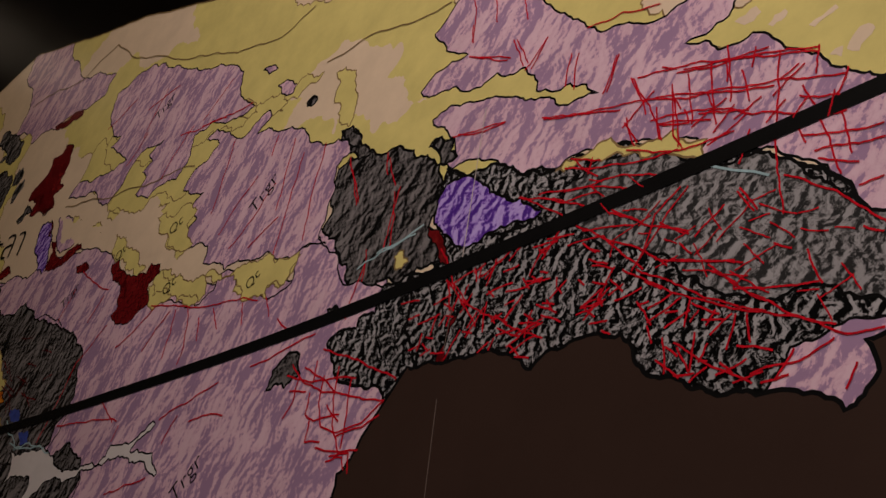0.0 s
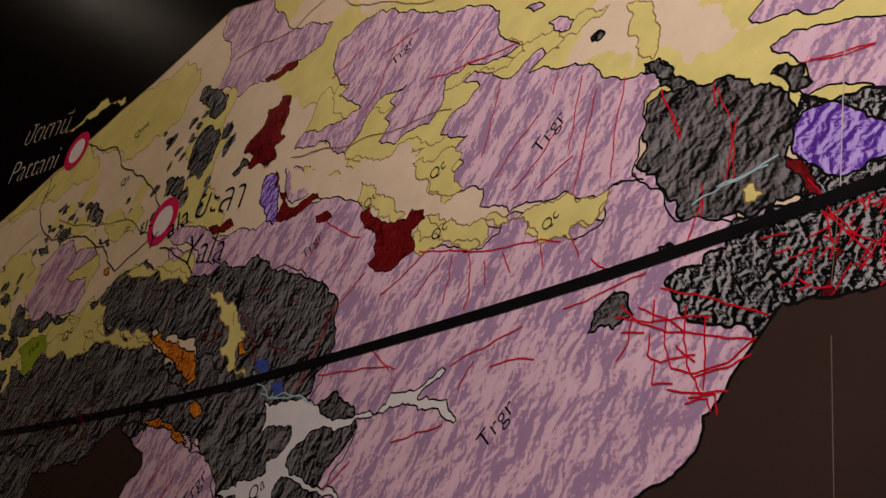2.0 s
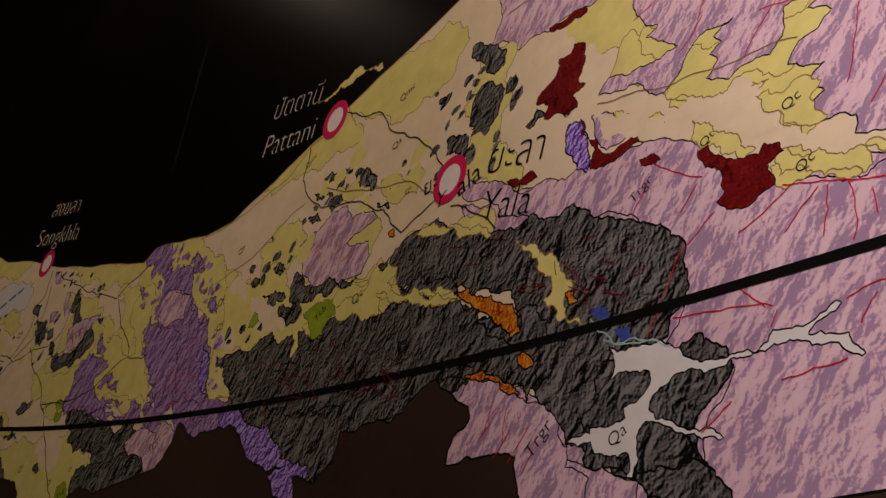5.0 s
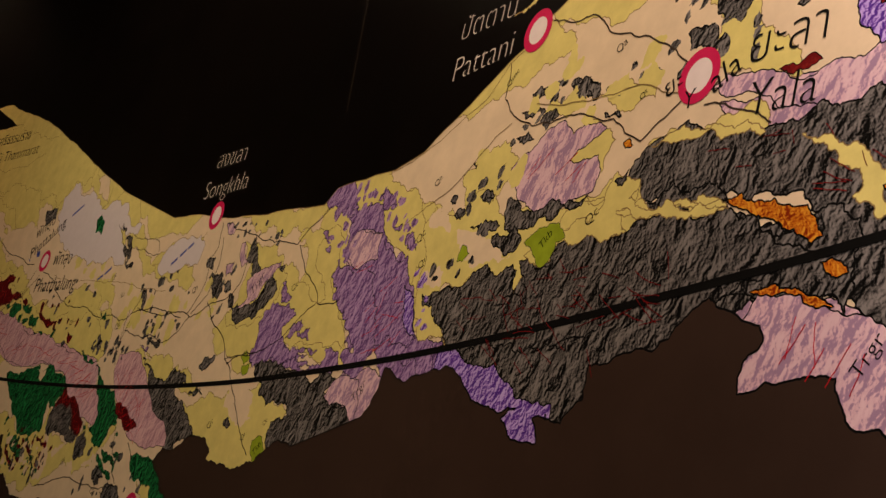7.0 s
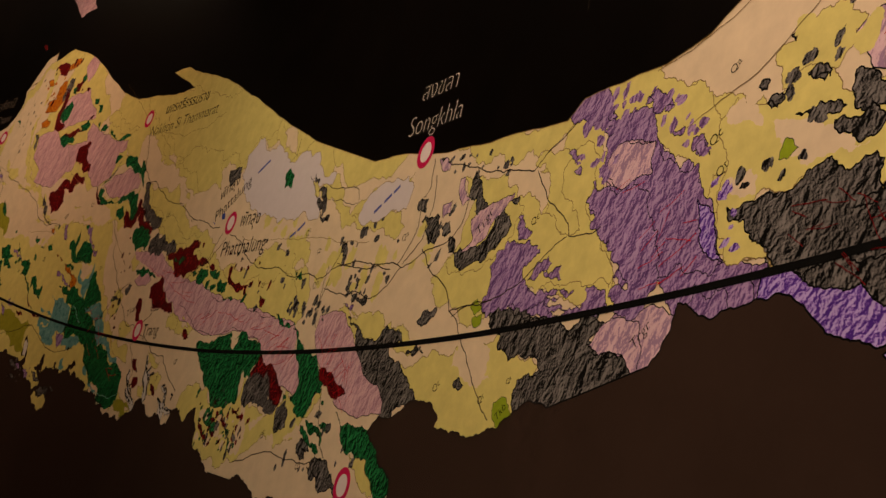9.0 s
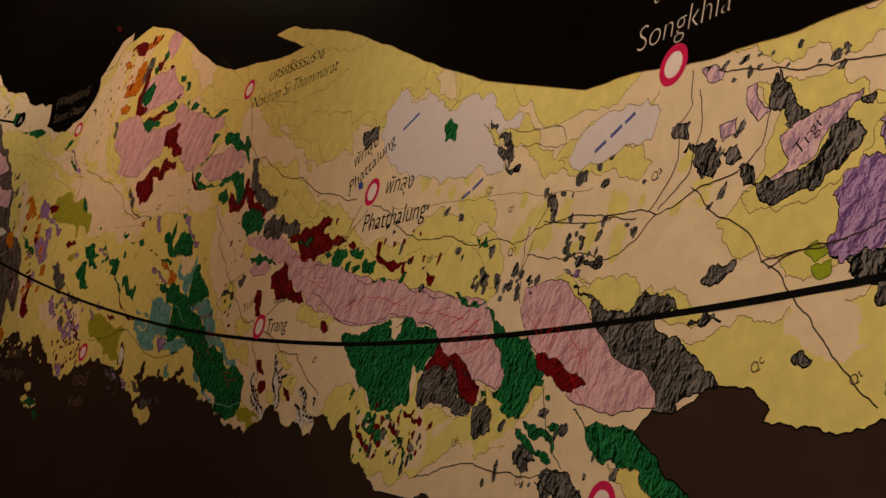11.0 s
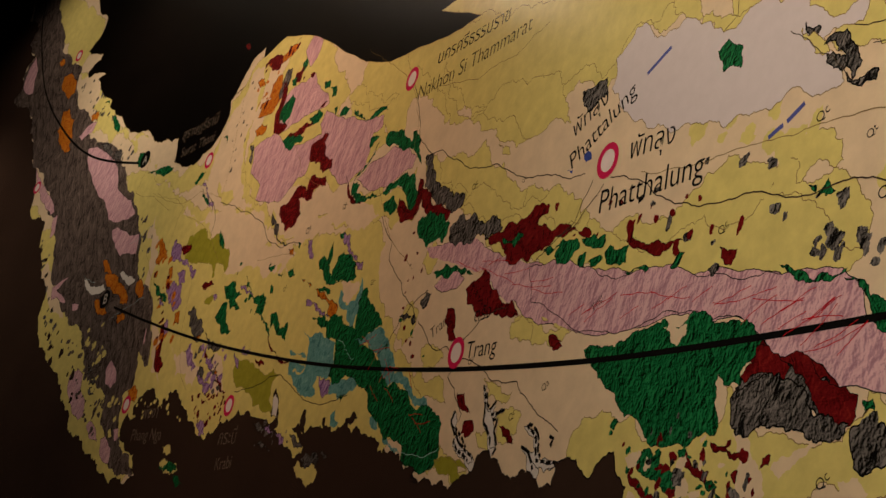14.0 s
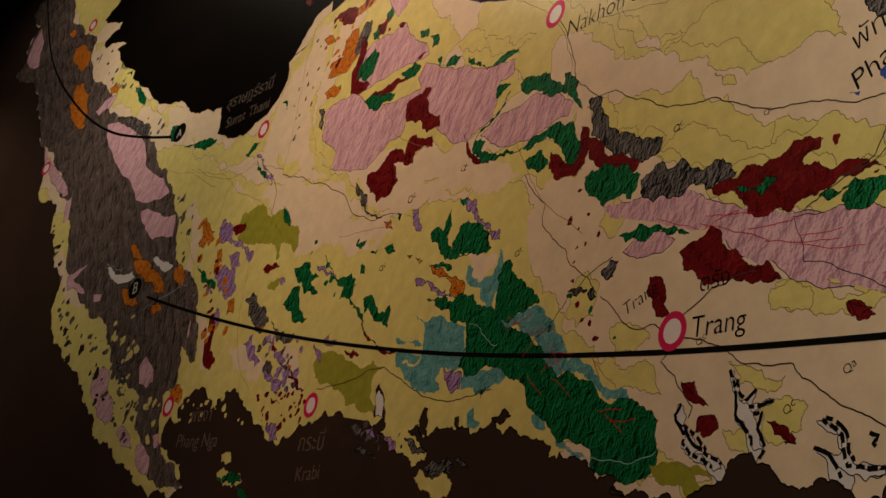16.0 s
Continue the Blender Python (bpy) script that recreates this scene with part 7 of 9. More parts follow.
area("lakepale", [(189.1, 171.8), (189.9, 171.2), (191.2, 171.3), (192.5, 171.1), (194.4, 170.6), (195.4, 169.8), (196.9, 169.0), (198.1, 168.9), (199.4, 169.0), (200.7, 168.7), (201.5, 169.1), (201.8, 169.7), (203.5, 169.5), (204.5, 169.6), (205.8, 170.3), (206.1, 170.1), (205.2, 169.6), (204.1, 168.9), (205.5, 168.6), (206.5, 168.4), (206.8, 167.7), (207.4, 167.1), (207.2, 167.0), (206.3, 167.5), (205.9, 168.0), (203.9, 168.6), (201.9, 168.9), (201.3, 168.6), (199.8, 168.6), (198.3, 168.4), (196.0, 168.8), (194.4, 168.3), (193.2, 167.8), (192.9, 167.0), (194.4, 166.1), (196.2, 165.2), (198.6, 164.4), (198.4, 164.3), (195.8, 165.0), (194.0, 165.9), (192.7, 166.3), (192.2, 165.9), (192.3, 164.2), (191.9, 163.1), (191.4, 163.2), (191.4, 164.6), (189.7, 164.7), (188.5, 165.0), (188.1, 165.8), (185.9, 166.2), (188.0, 166.3), (187.6, 167.0), (189.6, 166.5), (191.0, 166.8), (190.8, 167.5), (191.8, 167.6), (192.9, 168.7), (192.7, 169.4), (191.2, 169.6), (189.5, 169.5), (189.8, 170.3)])
area("blue", [(187.1, 174.8), (188.5, 174.6), (189, 173.7), (187.7, 174)])
area("blue", [(189.4, 172.8), (190.7, 172.7), (191.1, 171.9), (190.1, 171.9)])
area("darkred", [(179.4, 195.3), (181, 196.2), (181.1, 197.5), (182.5, 197.4), (182.7, 198.1), (184.1, 197.4), (184.1, 195.5), (183.6, 194.4), (184.5, 193.6), (183.2, 193.1), (183.8, 191.8), (182.1, 192), (180, 192.4), (180.4, 193.5), (178.8, 194.4)])
area("darkred", [(195.9, 183.1), (196.7, 183.2), (197.8, 182), (199.3, 181.2), (200.7, 180.9), (201.1, 181.5), (202.2, 181.1), (202.5, 180.4), (201.4, 180), (201.9, 178.5), (200.9, 178.2), (198.4, 178.1), (197.6, 178.9), (198.2, 179.4), (197.1, 181.4)])
area("violet", [(183, 190.6), (183.7, 190.6), (185.4, 188), (185.5, 185.6), (184.5, 186.2)])
area("darkred", [(184.3, 190.6), (186.3, 188.1), (187.8, 186.1), (190.4, 186.5), (191.1, 185.8), (188.8, 185.6), (185.8, 185.7), (186.2, 187.2), (184.6, 189)])
area("darkred", [(190.7, 184.6), (192.1, 184.5), (192.7, 183.8), (191, 184)])
area("darkred", [(176.2, 188.4), (179.5, 188), (180, 187.3), (177.5, 187.3)])
area("darkred", [(179.3, 201.4), (181.8, 201.3), (183.8, 201.1), (183.9, 200.5), (181.2, 200.4), (179.7, 200.8)])
area("grey", [(168.8, 204.7), (171, 203.9), (173.9, 202), (173.8, 200.5), (172.7, 200.1), (171.2, 201.4), (169.6, 203)])
area("grey", [(170.9, 199.5), (172.1, 199.6), (174.2, 196.9), (173.8, 195.4), (172.1, 194.7), (170.1, 196), (170.1, 197.8)])
area("grey", [(166.9, 195.9), (168.6, 195.8), (170.2, 194.3), (170, 193.3), (167.7, 194.4)])
area("grey", [(177.8, 192.7), (179, 193.8), (180.2, 192.8), (178.9, 192.4)])
area("yellow", [(147.5, 182.9), (149.6, 183), (152.2, 183.8), (156.1, 183.4), (158.1, 184.6), (159.5, 186.8), (160.7, 185.9), (162.4, 185), (161.1, 183.9), (163.1, 182.3), (167.3, 180.8), (170.6, 180.1), (171.9, 179.4), (168.2, 180.2), (163.1, 181.6), (159.7, 183.3), (160.4, 182), (161, 181.1), (157.5, 181.6), (153, 183.1), (151.7, 182.3), (149.9, 181.2)])
area("yellow", [(152.6, 192.9), (155.2, 193), (157.6, 191.4), (158.9, 189.9), (157.8, 188.9), (157, 187.3), (155.6, 188.8), (152.9, 190.2)])
area("pink", [(143.9, 192.5), (147.5, 193.7), (148.9, 194.5), (151.7, 194.6), (153, 192.7), (156.6, 192.4), (157.6, 191.4), (155.4, 190.9), (152.9, 190.2), (156.8, 189.3), (157.3, 187.7), (156.5, 186.1), (152.7, 186.1), (147.6, 187.4), (145.6, 188.9), (144.9, 190.7)])
area("grey", [(144, 189.5), (146, 188.5), (148.1, 187), (152.7, 186.1), (155.9, 185.9), (154, 185.3), (150.7, 185.3), (147.9, 185.5), (144, 186.5)])
area("grey", [(142.1, 186.4), (145.6, 186.3), (146.9, 184.6), (144.4, 183.8), (142.7, 185.1)])
area("grey", [(138.1, 188.5), (140.6, 188.5), (143.2, 187.1), (140.4, 187.2)])
area("grey", [(152.4, 197.7), (154.1, 198), (156.2, 196.4), (156, 194.9), (153.3, 196.2)])
area("grey", [(146, 199.7), (148.3, 199.5), (148.8, 198.4), (146.9, 198.7)])
area("grey", [(144.6, 198.3), (147, 198.1), (148.6, 196.8), (146.4, 197)])
area("grey", [(147.9, 196.3), (150.1, 196.4), (150.6, 195.6), (148.8, 195.4)])
area("grey", [(144.2, 195.7), (146.1, 195.7), (147.1, 194.5), (145.5, 194.6)])
area("grey", [(157.1, 193.1), (159, 192.5), (159.4, 191.8), (157.8, 192.3)])
area("grey", [(139.2, 191.4), (141.3, 191.2), (141.5, 190.1), (139.8, 190.7)])
area("grey", [(135, 190.9), (135.8, 191.2), (136.9, 190.3)])
area("grey", [(137.2, 195.7), (138.1, 195.6), (137.8, 194.8)])
area("grey", [(159.2, 186), (160.9, 186.5), (160.7, 185.6), (159.6, 185.5)])
area("orange", [(159.9, 189.2), (160.8, 189.1), (161.1, 188.5), (160.2, 188.6)])
area("lime", [(147.3, 184.2), (148.7, 184.7), (151.1, 184.9), (152.9, 183.8), (153.3, 183), (152, 182.9), (151.5, 181.7), (150.2, 181.1), (149.5, 181.6)])
area("lime", [(136.5, 185.4), (137.1, 186.9), (138.6, 185.6), (137.4, 185.1)])
# small outcrops
specks("ridge", [(-223.6, 246.4), (-208.9, 237.9), (-188.6, 221.1), (-170.3, 206.5), (-185.3, 208.1), (-207.7, 223.7)], 46, 0.4, 1.6, 201)
specks("grey", [(-261.7, 287.7), (-249.6, 277.8), (-238.3, 258.6), (-220.6, 239.9), (-232.7, 241.8), (-248.4, 263.9)], 26, 0.5, 1.8, 202)
specks("darkred", [(-138.4, 214.6), (-119.8, 211.4), (-118.3, 206.2), (-127.1, 204.4), (-135.4, 208.7)], 34, 0.3, 0.9, 203)
specks("orange", [(-177.4, 260.9), (-163.5, 255.6), (-150.6, 231.9), (-161.3, 224.2)], 18, 0.5, 1.6, 204)
specks("darkred", [(-174.4, 253.1), (-160.9, 248.2), (-150.6, 231.9), (-161.3, 224.2)], 9, 0.5, 1.4, 205)
specks("darkred", [(-136.2, 299), (-109.8, 291), (-109.3, 280.2), (-127.2, 280.6)], 12, 0.5, 1.5, 206)
specks("orange", [(-139.4, 294.6), (-122.5, 294.9), (-120.3, 277.5), (-130.2, 276.5)], 14, 0.4, 1.2, 207)
specks("green", [(-137.7, 244.5), (-99.2, 234.3), (-94.1, 219), (-120, 225)], 10, 0.4, 1.2, 208)
specks("darkred", [(-55.1, 227.9), (-46.7, 224.7), (-45, 202.4), (-52.3, 211.6)], 14, 0.3, 0.8, 209)
specks("grey", [(-191.1, 270.7), (-181.8, 269.4), (-174.8, 247.7), (-181.6, 249.3)], 14, 0.4, 1.1, 210)
specks("grey", [(-237.3, 310.2), (-203.6, 296.2), (-204.5, 291.5), (-220.6, 297.6)], 16, 0.5, 1.4, 211)
specks("yellow", [(-188.6, 221.1), (-173, 218.8), (-160.7, 199.8), (-177.7, 207.3)], 14, 0.5, 1.6, 212)
specks("yellow", [(-216.2, 245), (-195.9, 241.2), (-186, 218.1), (-196.7, 219.6)], 28, 0.5, 1.8, 213)
specks("purple", [(-146.5, 226.2), (-122.7, 221.4), (-123.4, 211), (-134.1, 213.8)], 16, 0.5, 1.6, 214)
specks("grey", [(-144.7, 227), (-122.7, 221.4), (-123.8, 212.1), (-134.1, 213.8)], 12, 0.4, 1.3, 215)
specks("grey", [(-149.8, 292), (-136.9, 293.5), (-133.3, 272.4), (-140.2, 267)], 14, 0.3, 0.9, 216)
specks("green", [(-63.8, 208.3), (-51.3, 212.8), (-41.4, 208.5), (-41.8, 200.3)], 4, 0.3, 0.8, 217)
specks("grey", [(-260.5, 340.7), (-242.1, 332.9), (-224, 313), (-245.2, 322.3)], 26, 0.4, 1.3, 218)
specks("darkred", [(5.3, 183.2), (28, 180.1), (26.7, 173.4), (8.9, 175.3)], 24, 0.3, 0.9, 219)
specks("green", [(3.6, 185.5), (25.1, 181.7), (25.8, 173.5), (7.7, 175.4)], 30, 0.3, 1, 220)
specks("cream", [(4.1, 182.8), (23.2, 180.9), (24.9, 173.6), (7.7, 175.4)], 14, 0.5, 1.4, 221)
specks("grey", [(31.3, 198.6), (52.9, 191), (50.9, 188.3), (34.2, 194.7)], 16, 0.3, 0.9, 222)
specks("grey", [(54.3, 196.3), (58.3, 195.1), (58.2, 191.4), (54.2, 192.7)], 10, 0.4, 1.2, 223)
specks("yellow", [(23.2, 214.8), (47.6, 203.5), (52.9, 192.9), (26.2, 203.5)], 12, 0.7, 2.2, 224)
specks("darkred", [(-10.4, 216.8), (20.8, 205.5), (18.9, 202.8), (-7.6, 210.1)], 12, 0.3, 0.9, 225)
specks("grey", [(72.8, 207.9), (95.9, 201.3), (95.4, 198.3), (79, 203.5)], 18, 0.3, 0.8, 226)
specks("grey", [(11.3, 187.8), (20.2, 182.1), (32, 173.5), (16.6, 172.9), (6.1, 180.9)], 18, 0.4, 1.2, 227)
specks("grey", [(136.5, 191.2), (143.6, 195.8), (150.4, 199.3), (160.9, 196.6), (167.6, 196.3), (171.9, 193.2), (166, 191.2), (153, 194.7), (145.7, 195), (140.9, 189.8), (136.8, 189.8)], 34, 0.4, 1.2, 21)
specks("grey", [(163.3, 202.4), (169.8, 202.9), (177.2, 199.3), (175.6, 194), (174, 190.8), (170, 193.1), (164.5, 199)], 26, 0.4, 1.1, 22)
specks("yellow", [(132.6, 197.6), (147.4, 200.6), (160.3, 201.6), (167.6, 196.9), (165.9, 192.3), (153.4, 192.2), (140.6, 191.2)], 14, 0.8, 2.2, 23)
specks("purple", [(105.4, 202.6), (121.7, 198.4), (128.6, 191.5), (125.9, 188.9), (119.7, 196.8), (108.3, 198.6)], 18, 0.4, 1.0, 24)
specks("grey", [(5.7, 213), (78.5, 201.3), (93, 195.4), (85.2, 187.3), (17.9, 197.9)], 30, 0.4, 1.2, 25)
specks("purple", [(104.9, 200.8), (115.1, 197.5), (114.2, 191.3), (106, 194.5)], 12, 0.5, 1.4, 26)
specks("grey", [(46.7, 203.9), (64.5, 201), (67, 190), (53.9, 193)], 9, 0.5, 1.4, 28)
specks("yellow", [(18.1, 214.4), (65.3, 195.8), (65.1, 189.7), (30.7, 202.6)], 14, 1.0, 3.0, 29)
specks("darkred", [(-19.6, 214.4), (25.5, 201.7), (24.9, 197.2), (7.1, 203.1)], 7, 0.5, 1.6, 31)
specks("grey", [(34.1, 197.6), (45.9, 193.8), (45.3, 189), (37.3, 193.6)], 12, 0.4, 1.2, 34)
specks("grey", [(28, 180.6), (58.2, 177.1), (67.8, 167.6), (35.4, 169.5)], 14, 0.4, 1.3, 74)
specks("yellow", [(59.4, 201.8), (76.3, 198), (77.6, 191.3), (60.9, 195.6)], 8, 0.8, 2.2, 75)
specks("grey", [(130.5, 185.2), (140.3, 188.2), (142.1, 184.7), (134.4, 183.1)], 8, 0.4, 1.0, 76)
specks("purple", [(105.2, 204.4), (120.6, 198.3), (128.9, 188.9), (124, 189), (120.2, 195.4), (110, 198)], 16, 0.4, 1.1, 92)
specks("violet", [(129.3, 186.2), (131, 185.1), (133.3, 179.1), (131.1, 179.2)], 8, 0.4, 0.9, 93)
specks("yellow", [(98.8, 189.7), (110.6, 186.6), (113.4, 179.1), (101.7, 184)], 7, 0.8, 2.0, 94)
# the two seas, printed over the ragged ends of the land tints
BOTTOM = coast_a + coast_b + coast_c + coast_d + coast_e + coast_f
TOP = coast_g + coast_h + coast_i + coast_j + coast_k
area("sea", BOTTOM + [Vector((275, 140)), Vector((60, 140)), Vector((-200, 140)), Vector((-420, 140)), Vector((-420, 445))], 0)
area("gulf", TOP[4:] + [Vector((-285, 445)), Vector((-100, 445)), Vector((100, 445)), Vector((275, 445))], 0)
specks("sea", [(-267.8, 291), (-254, 284.1), (-240.2, 258.9), (-220.6, 239.9), (-200.8, 220.1), (-212, 221.5), (-237.3, 242.6), (-249.7, 264.1)], 26, 0.5, 2.0, 301)
specks("sea", [(-170.9, 213.6), (-165.6, 217.7), (-149.5, 216.4), (-134.1, 208), (-129.1, 204.7), (-148.2, 212.8), (-165, 210.5)], 18, 0.3, 1.2, 302)
specks("yellow", [(-170.6, 213), (-165.3, 217.1), (-149, 215.2), (-135.7, 206.6), (-151.8, 211.1), (-166.4, 208.4)], 16, 0.3, 1.1, 303)
specks("grey", [(-105.2, 203.7), (-90.1, 200.9), (-85.9, 195.2), (-102.1, 198.2)], 14, 0.3, 1.0, 304)
area("lake", [(2.1, 231.1), (6.1, 233.2), (16.1, 229), (22.3, 223.5), (24.7, 223.1), (28.6, 223.8), (34.1, 221.8), (42.3, 215.6), (41.5, 213.7), (36.7, 214.7), (39, 209), (35.1, 209.4), (27.7, 211.5), (18.1, 214.8), (3.5, 223.6), (1.4, 227.1)])
area("lake", [(53.4, 205.2), (56.3, 208), (60.5, 208.5), (67.3, 207.3), (69.6, 204.9), (68.4, 202.1), (63, 202.9), (57.7, 203.4), (54.9, 203.5)])
area("grey", [(34.5, 217.7), (36.4, 216), (36, 215.3), (34.5, 216.7)])
area("grey", [(37, 212.8), (39.6, 210.9), (38.8, 210.1), (37, 211.9)])
area("grey", [(39.2, 209.8), (40.5, 208.3), (43, 208), (42.6, 207.3), (41, 207.5), (39.4, 208.8)])
area("yellow", [(34, 217.3), (36.2, 215.2), (37.4, 212.9), (36.2, 213.3), (34.3, 215.8)])
area("lakepale", [(-23.5, 194.9), (-22.9, 194.1), (-22.6, 192.1), (-21.3, 191.2), (-20.6, 189.8), (-19.9, 188), (-19.4, 186.4), (-20.7, 186.6), (-21.3, 188.7), (-22.1, 189.7), (-23.1, 190.3), (-23.1, 192.5)])
area("lakepale", [(-27.5, 187.5), (-25.7, 186.5), (-24.9, 185.5), (-26.1, 185.4), (-27.2, 186.7), (-28.9, 187.6)])
area("lakepale", [(-11.4, 187.6), (-9.7, 186.3), (-9.5, 184.7), (-9, 183.6), (-5.7, 182.9), (-5.8, 182.2), (-9.7, 182.8), (-10.7, 183.6), (-12, 185), (-10.3, 184.8), (-10.3, 186.2)])
area("yellow", [(141.1, 210.9), (145.3, 211.6), (150.2, 211.1), (153.2, 210.7), (153.7, 209.8), (149.3, 210.9), (145.4, 211.1), (142.4, 210.7)])
area("yellow", [(-83.5, 192.1), (-82.3, 193), (-78.8, 191.8), (-75.4, 191.5), (-73.8, 190.2), (-74.8, 188.4), (-77.4, 187.9), (-79.8, 189.7), (-82.1, 190.7)])
area("grey", [(-81.2, 193.2), (-79.2, 194), (-75.8, 193.7), (-74, 192.5), (-74.7, 191.3), (-78.1, 191.5)])
area("grey", [(-102.1, 198.2), (-99, 198.7), (-96.3, 197.5), (-94.4, 196.2), (-98.6, 197.1)])
area("grey", [(-104.1, 202.6), (-101.7, 202.9), (-98.7, 200.9), (-99.4, 200.1), (-102.1, 201.4)])
area("purple", [(-98.9, 201.4), (-96.5, 201.5), (-94.8, 199.9), (-96.9, 200)])
area("purple", [(-93.6, 199.3), (-91, 199.1), (-89.3, 196.9), (-90.7, 196.7)])
area("grey", [(-73.7, 193.5), (-72.4, 193.3), (-70.4, 191.6), (-71.8, 192)])
area("sea", [(-97.1, 207.4), (-96.2, 208.2), (-93.4, 203.2), (-93.4, 201.9), (-96.5, 202.8)])
area("lakepale", [(-96.9, 206), (-96.1, 207.2), (-94.2, 203.8), (-94.2, 202.6), (-96.2, 203.1)])
area("sea", [(-83.8, 200.3), (-82.7, 202.1), (-81.8, 201.7), (-82, 198.8), (-81.2, 197.4), (-82.9, 198.1)])
area("sea", [(-66.1, 197.8), (-64.2, 197.9), (-63.7, 198.5), (-61.8, 197.4), (-64.1, 196.6)])
area("sea", [(-74.8, 199.3), (-73.8, 199.3), (-73.1, 197.4), (-74.1, 197.7)])
area("yellow", [(-146.7, 200), (-143.1, 200), (-138, 198.8), (-136.8, 197.3), (-141.4, 197.1), (-146, 198.4)])
area("green", [(-146.8, 198.7), (-143.1, 198.9), (-138.9, 198.7), (-137.2, 197.3), (-140.3, 196.8), (-143.7, 197.6)])
area("green", [(-138.5, 196.4), (-135.9, 195.9), (-132.7, 193.6), (-136, 193.4)])
area("yellow", [(-146.4, 203.2), (-144.4, 203.5), (-141.9, 201.3), (-144.4, 201.2)])
area("darkred", [(-147.3, 306.9), (-144.3, 306), (-143, 304.4), (-145.6, 305.2)])
area("rose", [(-138.2, 321.9), (-123.4, 318.2), (-117, 310.6), (-126, 310.3)])
area("green", [(21.4, 221.7), (23.1, 222.2), (25.4, 220.1), (25, 217.7), (22.3, 218.7)])
area("grey", [(36.7, 214), (39.6, 214), (41.2, 209.9), (39.9, 208.6)])
LINES = []
LINES.append([(78.1, 205.7), (90.2, 200.4), (99.4, 197.4), (103.6, 199.2), (107, 200.4)])
LINES.append([(100.2, 197.1), (103.5, 192.4), (107.4, 189), (107.8, 187.6), (109.6, 187.2), (113.2, 187)])
LINES.append([(107.4, 187.7), (102.6, 186), (98.4, 184.6), (93.9, 184.2), (88.9, 184.6), (85.5, 184)])
LINES.append([(46.6, 199.2), (45.7, 194.8), (45.9, 191.7)])
LINES.append([(2.2, 214.9), (11.4, 209), (26.4, 203.4), (30.8, 201.4), (36.8, 199.8), (43.2, 197.8), (47.4, 198.3), (56.3, 196.7), (66.8, 194.1)])
LINES.append([(47.4, 198.3), (49.7, 200.2), (50.4, 202.2)])
LINES.append([(0.8, 214.6), (-4.5, 211.4), (-9, 211.2)])
LINES.append([(26, 171.9), (33.6, 172.5), (39.8, 172.4), (43.9, 171.2), (56.5, 170.3)])
LINES.append([(-58, 257), (-54.8, 250.4), (-53, 243.8), (-47.8, 238.6), (-44.3, 237.9), (-32.5, 230.2), (-20.7, 224.3), (-11.3, 220.5), (-3.4, 217.6)])
LINES.append([(-150.7, 265.3), (-143.9, 257.7), (-144.5, 252.7)])
LINES.append([(148.1, 206.8), (155, 203.8), (157.1, 201), (162.3, 198), (165.6, 195.1), (167.2, 193)])
LINES.append([(141.6, 205.1), (141.4, 201.1), (144.1, 197.8), (149.4, 195.2), (154.9, 193.7), (158.4, 192), (162, 188.5), (165.5, 189.8), (166.8, 190.3)])
LINES.append([(169, 188.7), (173, 186.6), (175.6, 184.5)])
LINES.append([(-31.1, 200.4), (-27.3, 199.1), (-24, 197.1), (-21.7, 195.4), (-19.4, 194.7), (-17.2, 194.4), (-15.5, 194), (-14.5, 192.4), (-11.9, 190.5), (-8.8, 188.3), (-5.5, 186.2)])
LINES.append([(-33.9, 201.7), (-35.3, 203.1), (-39.6, 203.8), (-42.2, 206.3), (-45.3, 209.3)])
LINES.append([(-32.9, 199.5), (-34.2, 198.5), (-31.9, 196.4), (-31.4, 195.1), (-30.1, 193.6), (-29.2, 192.5), (-29.8, 191.4)])
LINES.append([(-142.8, 261.3), (-128.3, 254.5), (-119.1, 249.6), (-114, 244.4), (-107.5, 240.3), (-104.6, 239.2), (-98.4, 238.5)])
LINES.append([(-63.2, 232.7), (-58, 226.4), (-58.2, 223.1), (-54.8, 219.5), (-52.9, 218), (-51.5, 215.2), (-48, 212.6), (-46.1, 209.8)])
LINES.append([(-115.9, 210.8), (-108.8, 210.5), (-102, 210.7), (-95.5, 210.8), (-91.9, 208.7), (-85, 204.8), (-77.3, 202), (-70.5, 201.7), (-66.7, 201.8)])
LINES.append([(-31.2, 203), (-29, 203.7), (-26.5, 204.9), (-23.2, 205.2), (-20, 204.8)])
LINES.append([(-58.2, 206.9), (-53.2, 209.5), (-51.2, 211.3), (-46.9, 213.1), (-43.3, 213.8)])
LINES.append([(-1.5, 216), (-5, 211.7), (-7.8, 211), (-13.5, 209.5)])
LINES.append([(47.6, 197), (46.5, 195.1), (45.4, 193.7), (45.1, 192.2), (46.2, 189.8)])
LINES.append([(52.6, 179.2), (53.2, 177), (54, 174.3), (55.8, 171.7), (57.3, 170.3)])
LINES.append([(75, 194.8), (78.4, 191.1), (83.5, 187.3), (84.7, 184.8), (87.3, 182.7), (89, 180), (91.2, 177.3), (93.2, 174.7), (95.2, 172.3), (96.9, 170.9)])
LINES.append([(74.3, 207.4), (74.6, 203.5), (72.4, 202), (72.8, 198.3), (70.8, 195.9), (68.6, 194.3)])
LINES.append([(75.6, 204.7), (76.1, 200.1), (74.6, 196.3), (70.1, 194)])
LINES.append([(49.4, 199), (59.4, 196.6), (67.8, 194.7), (69.9, 193.6)])
LINES.append([(69.9, 193.6), (76.4, 194.4), (81.3, 194.1), (84.4, 195.5), (85.4, 198.5)])
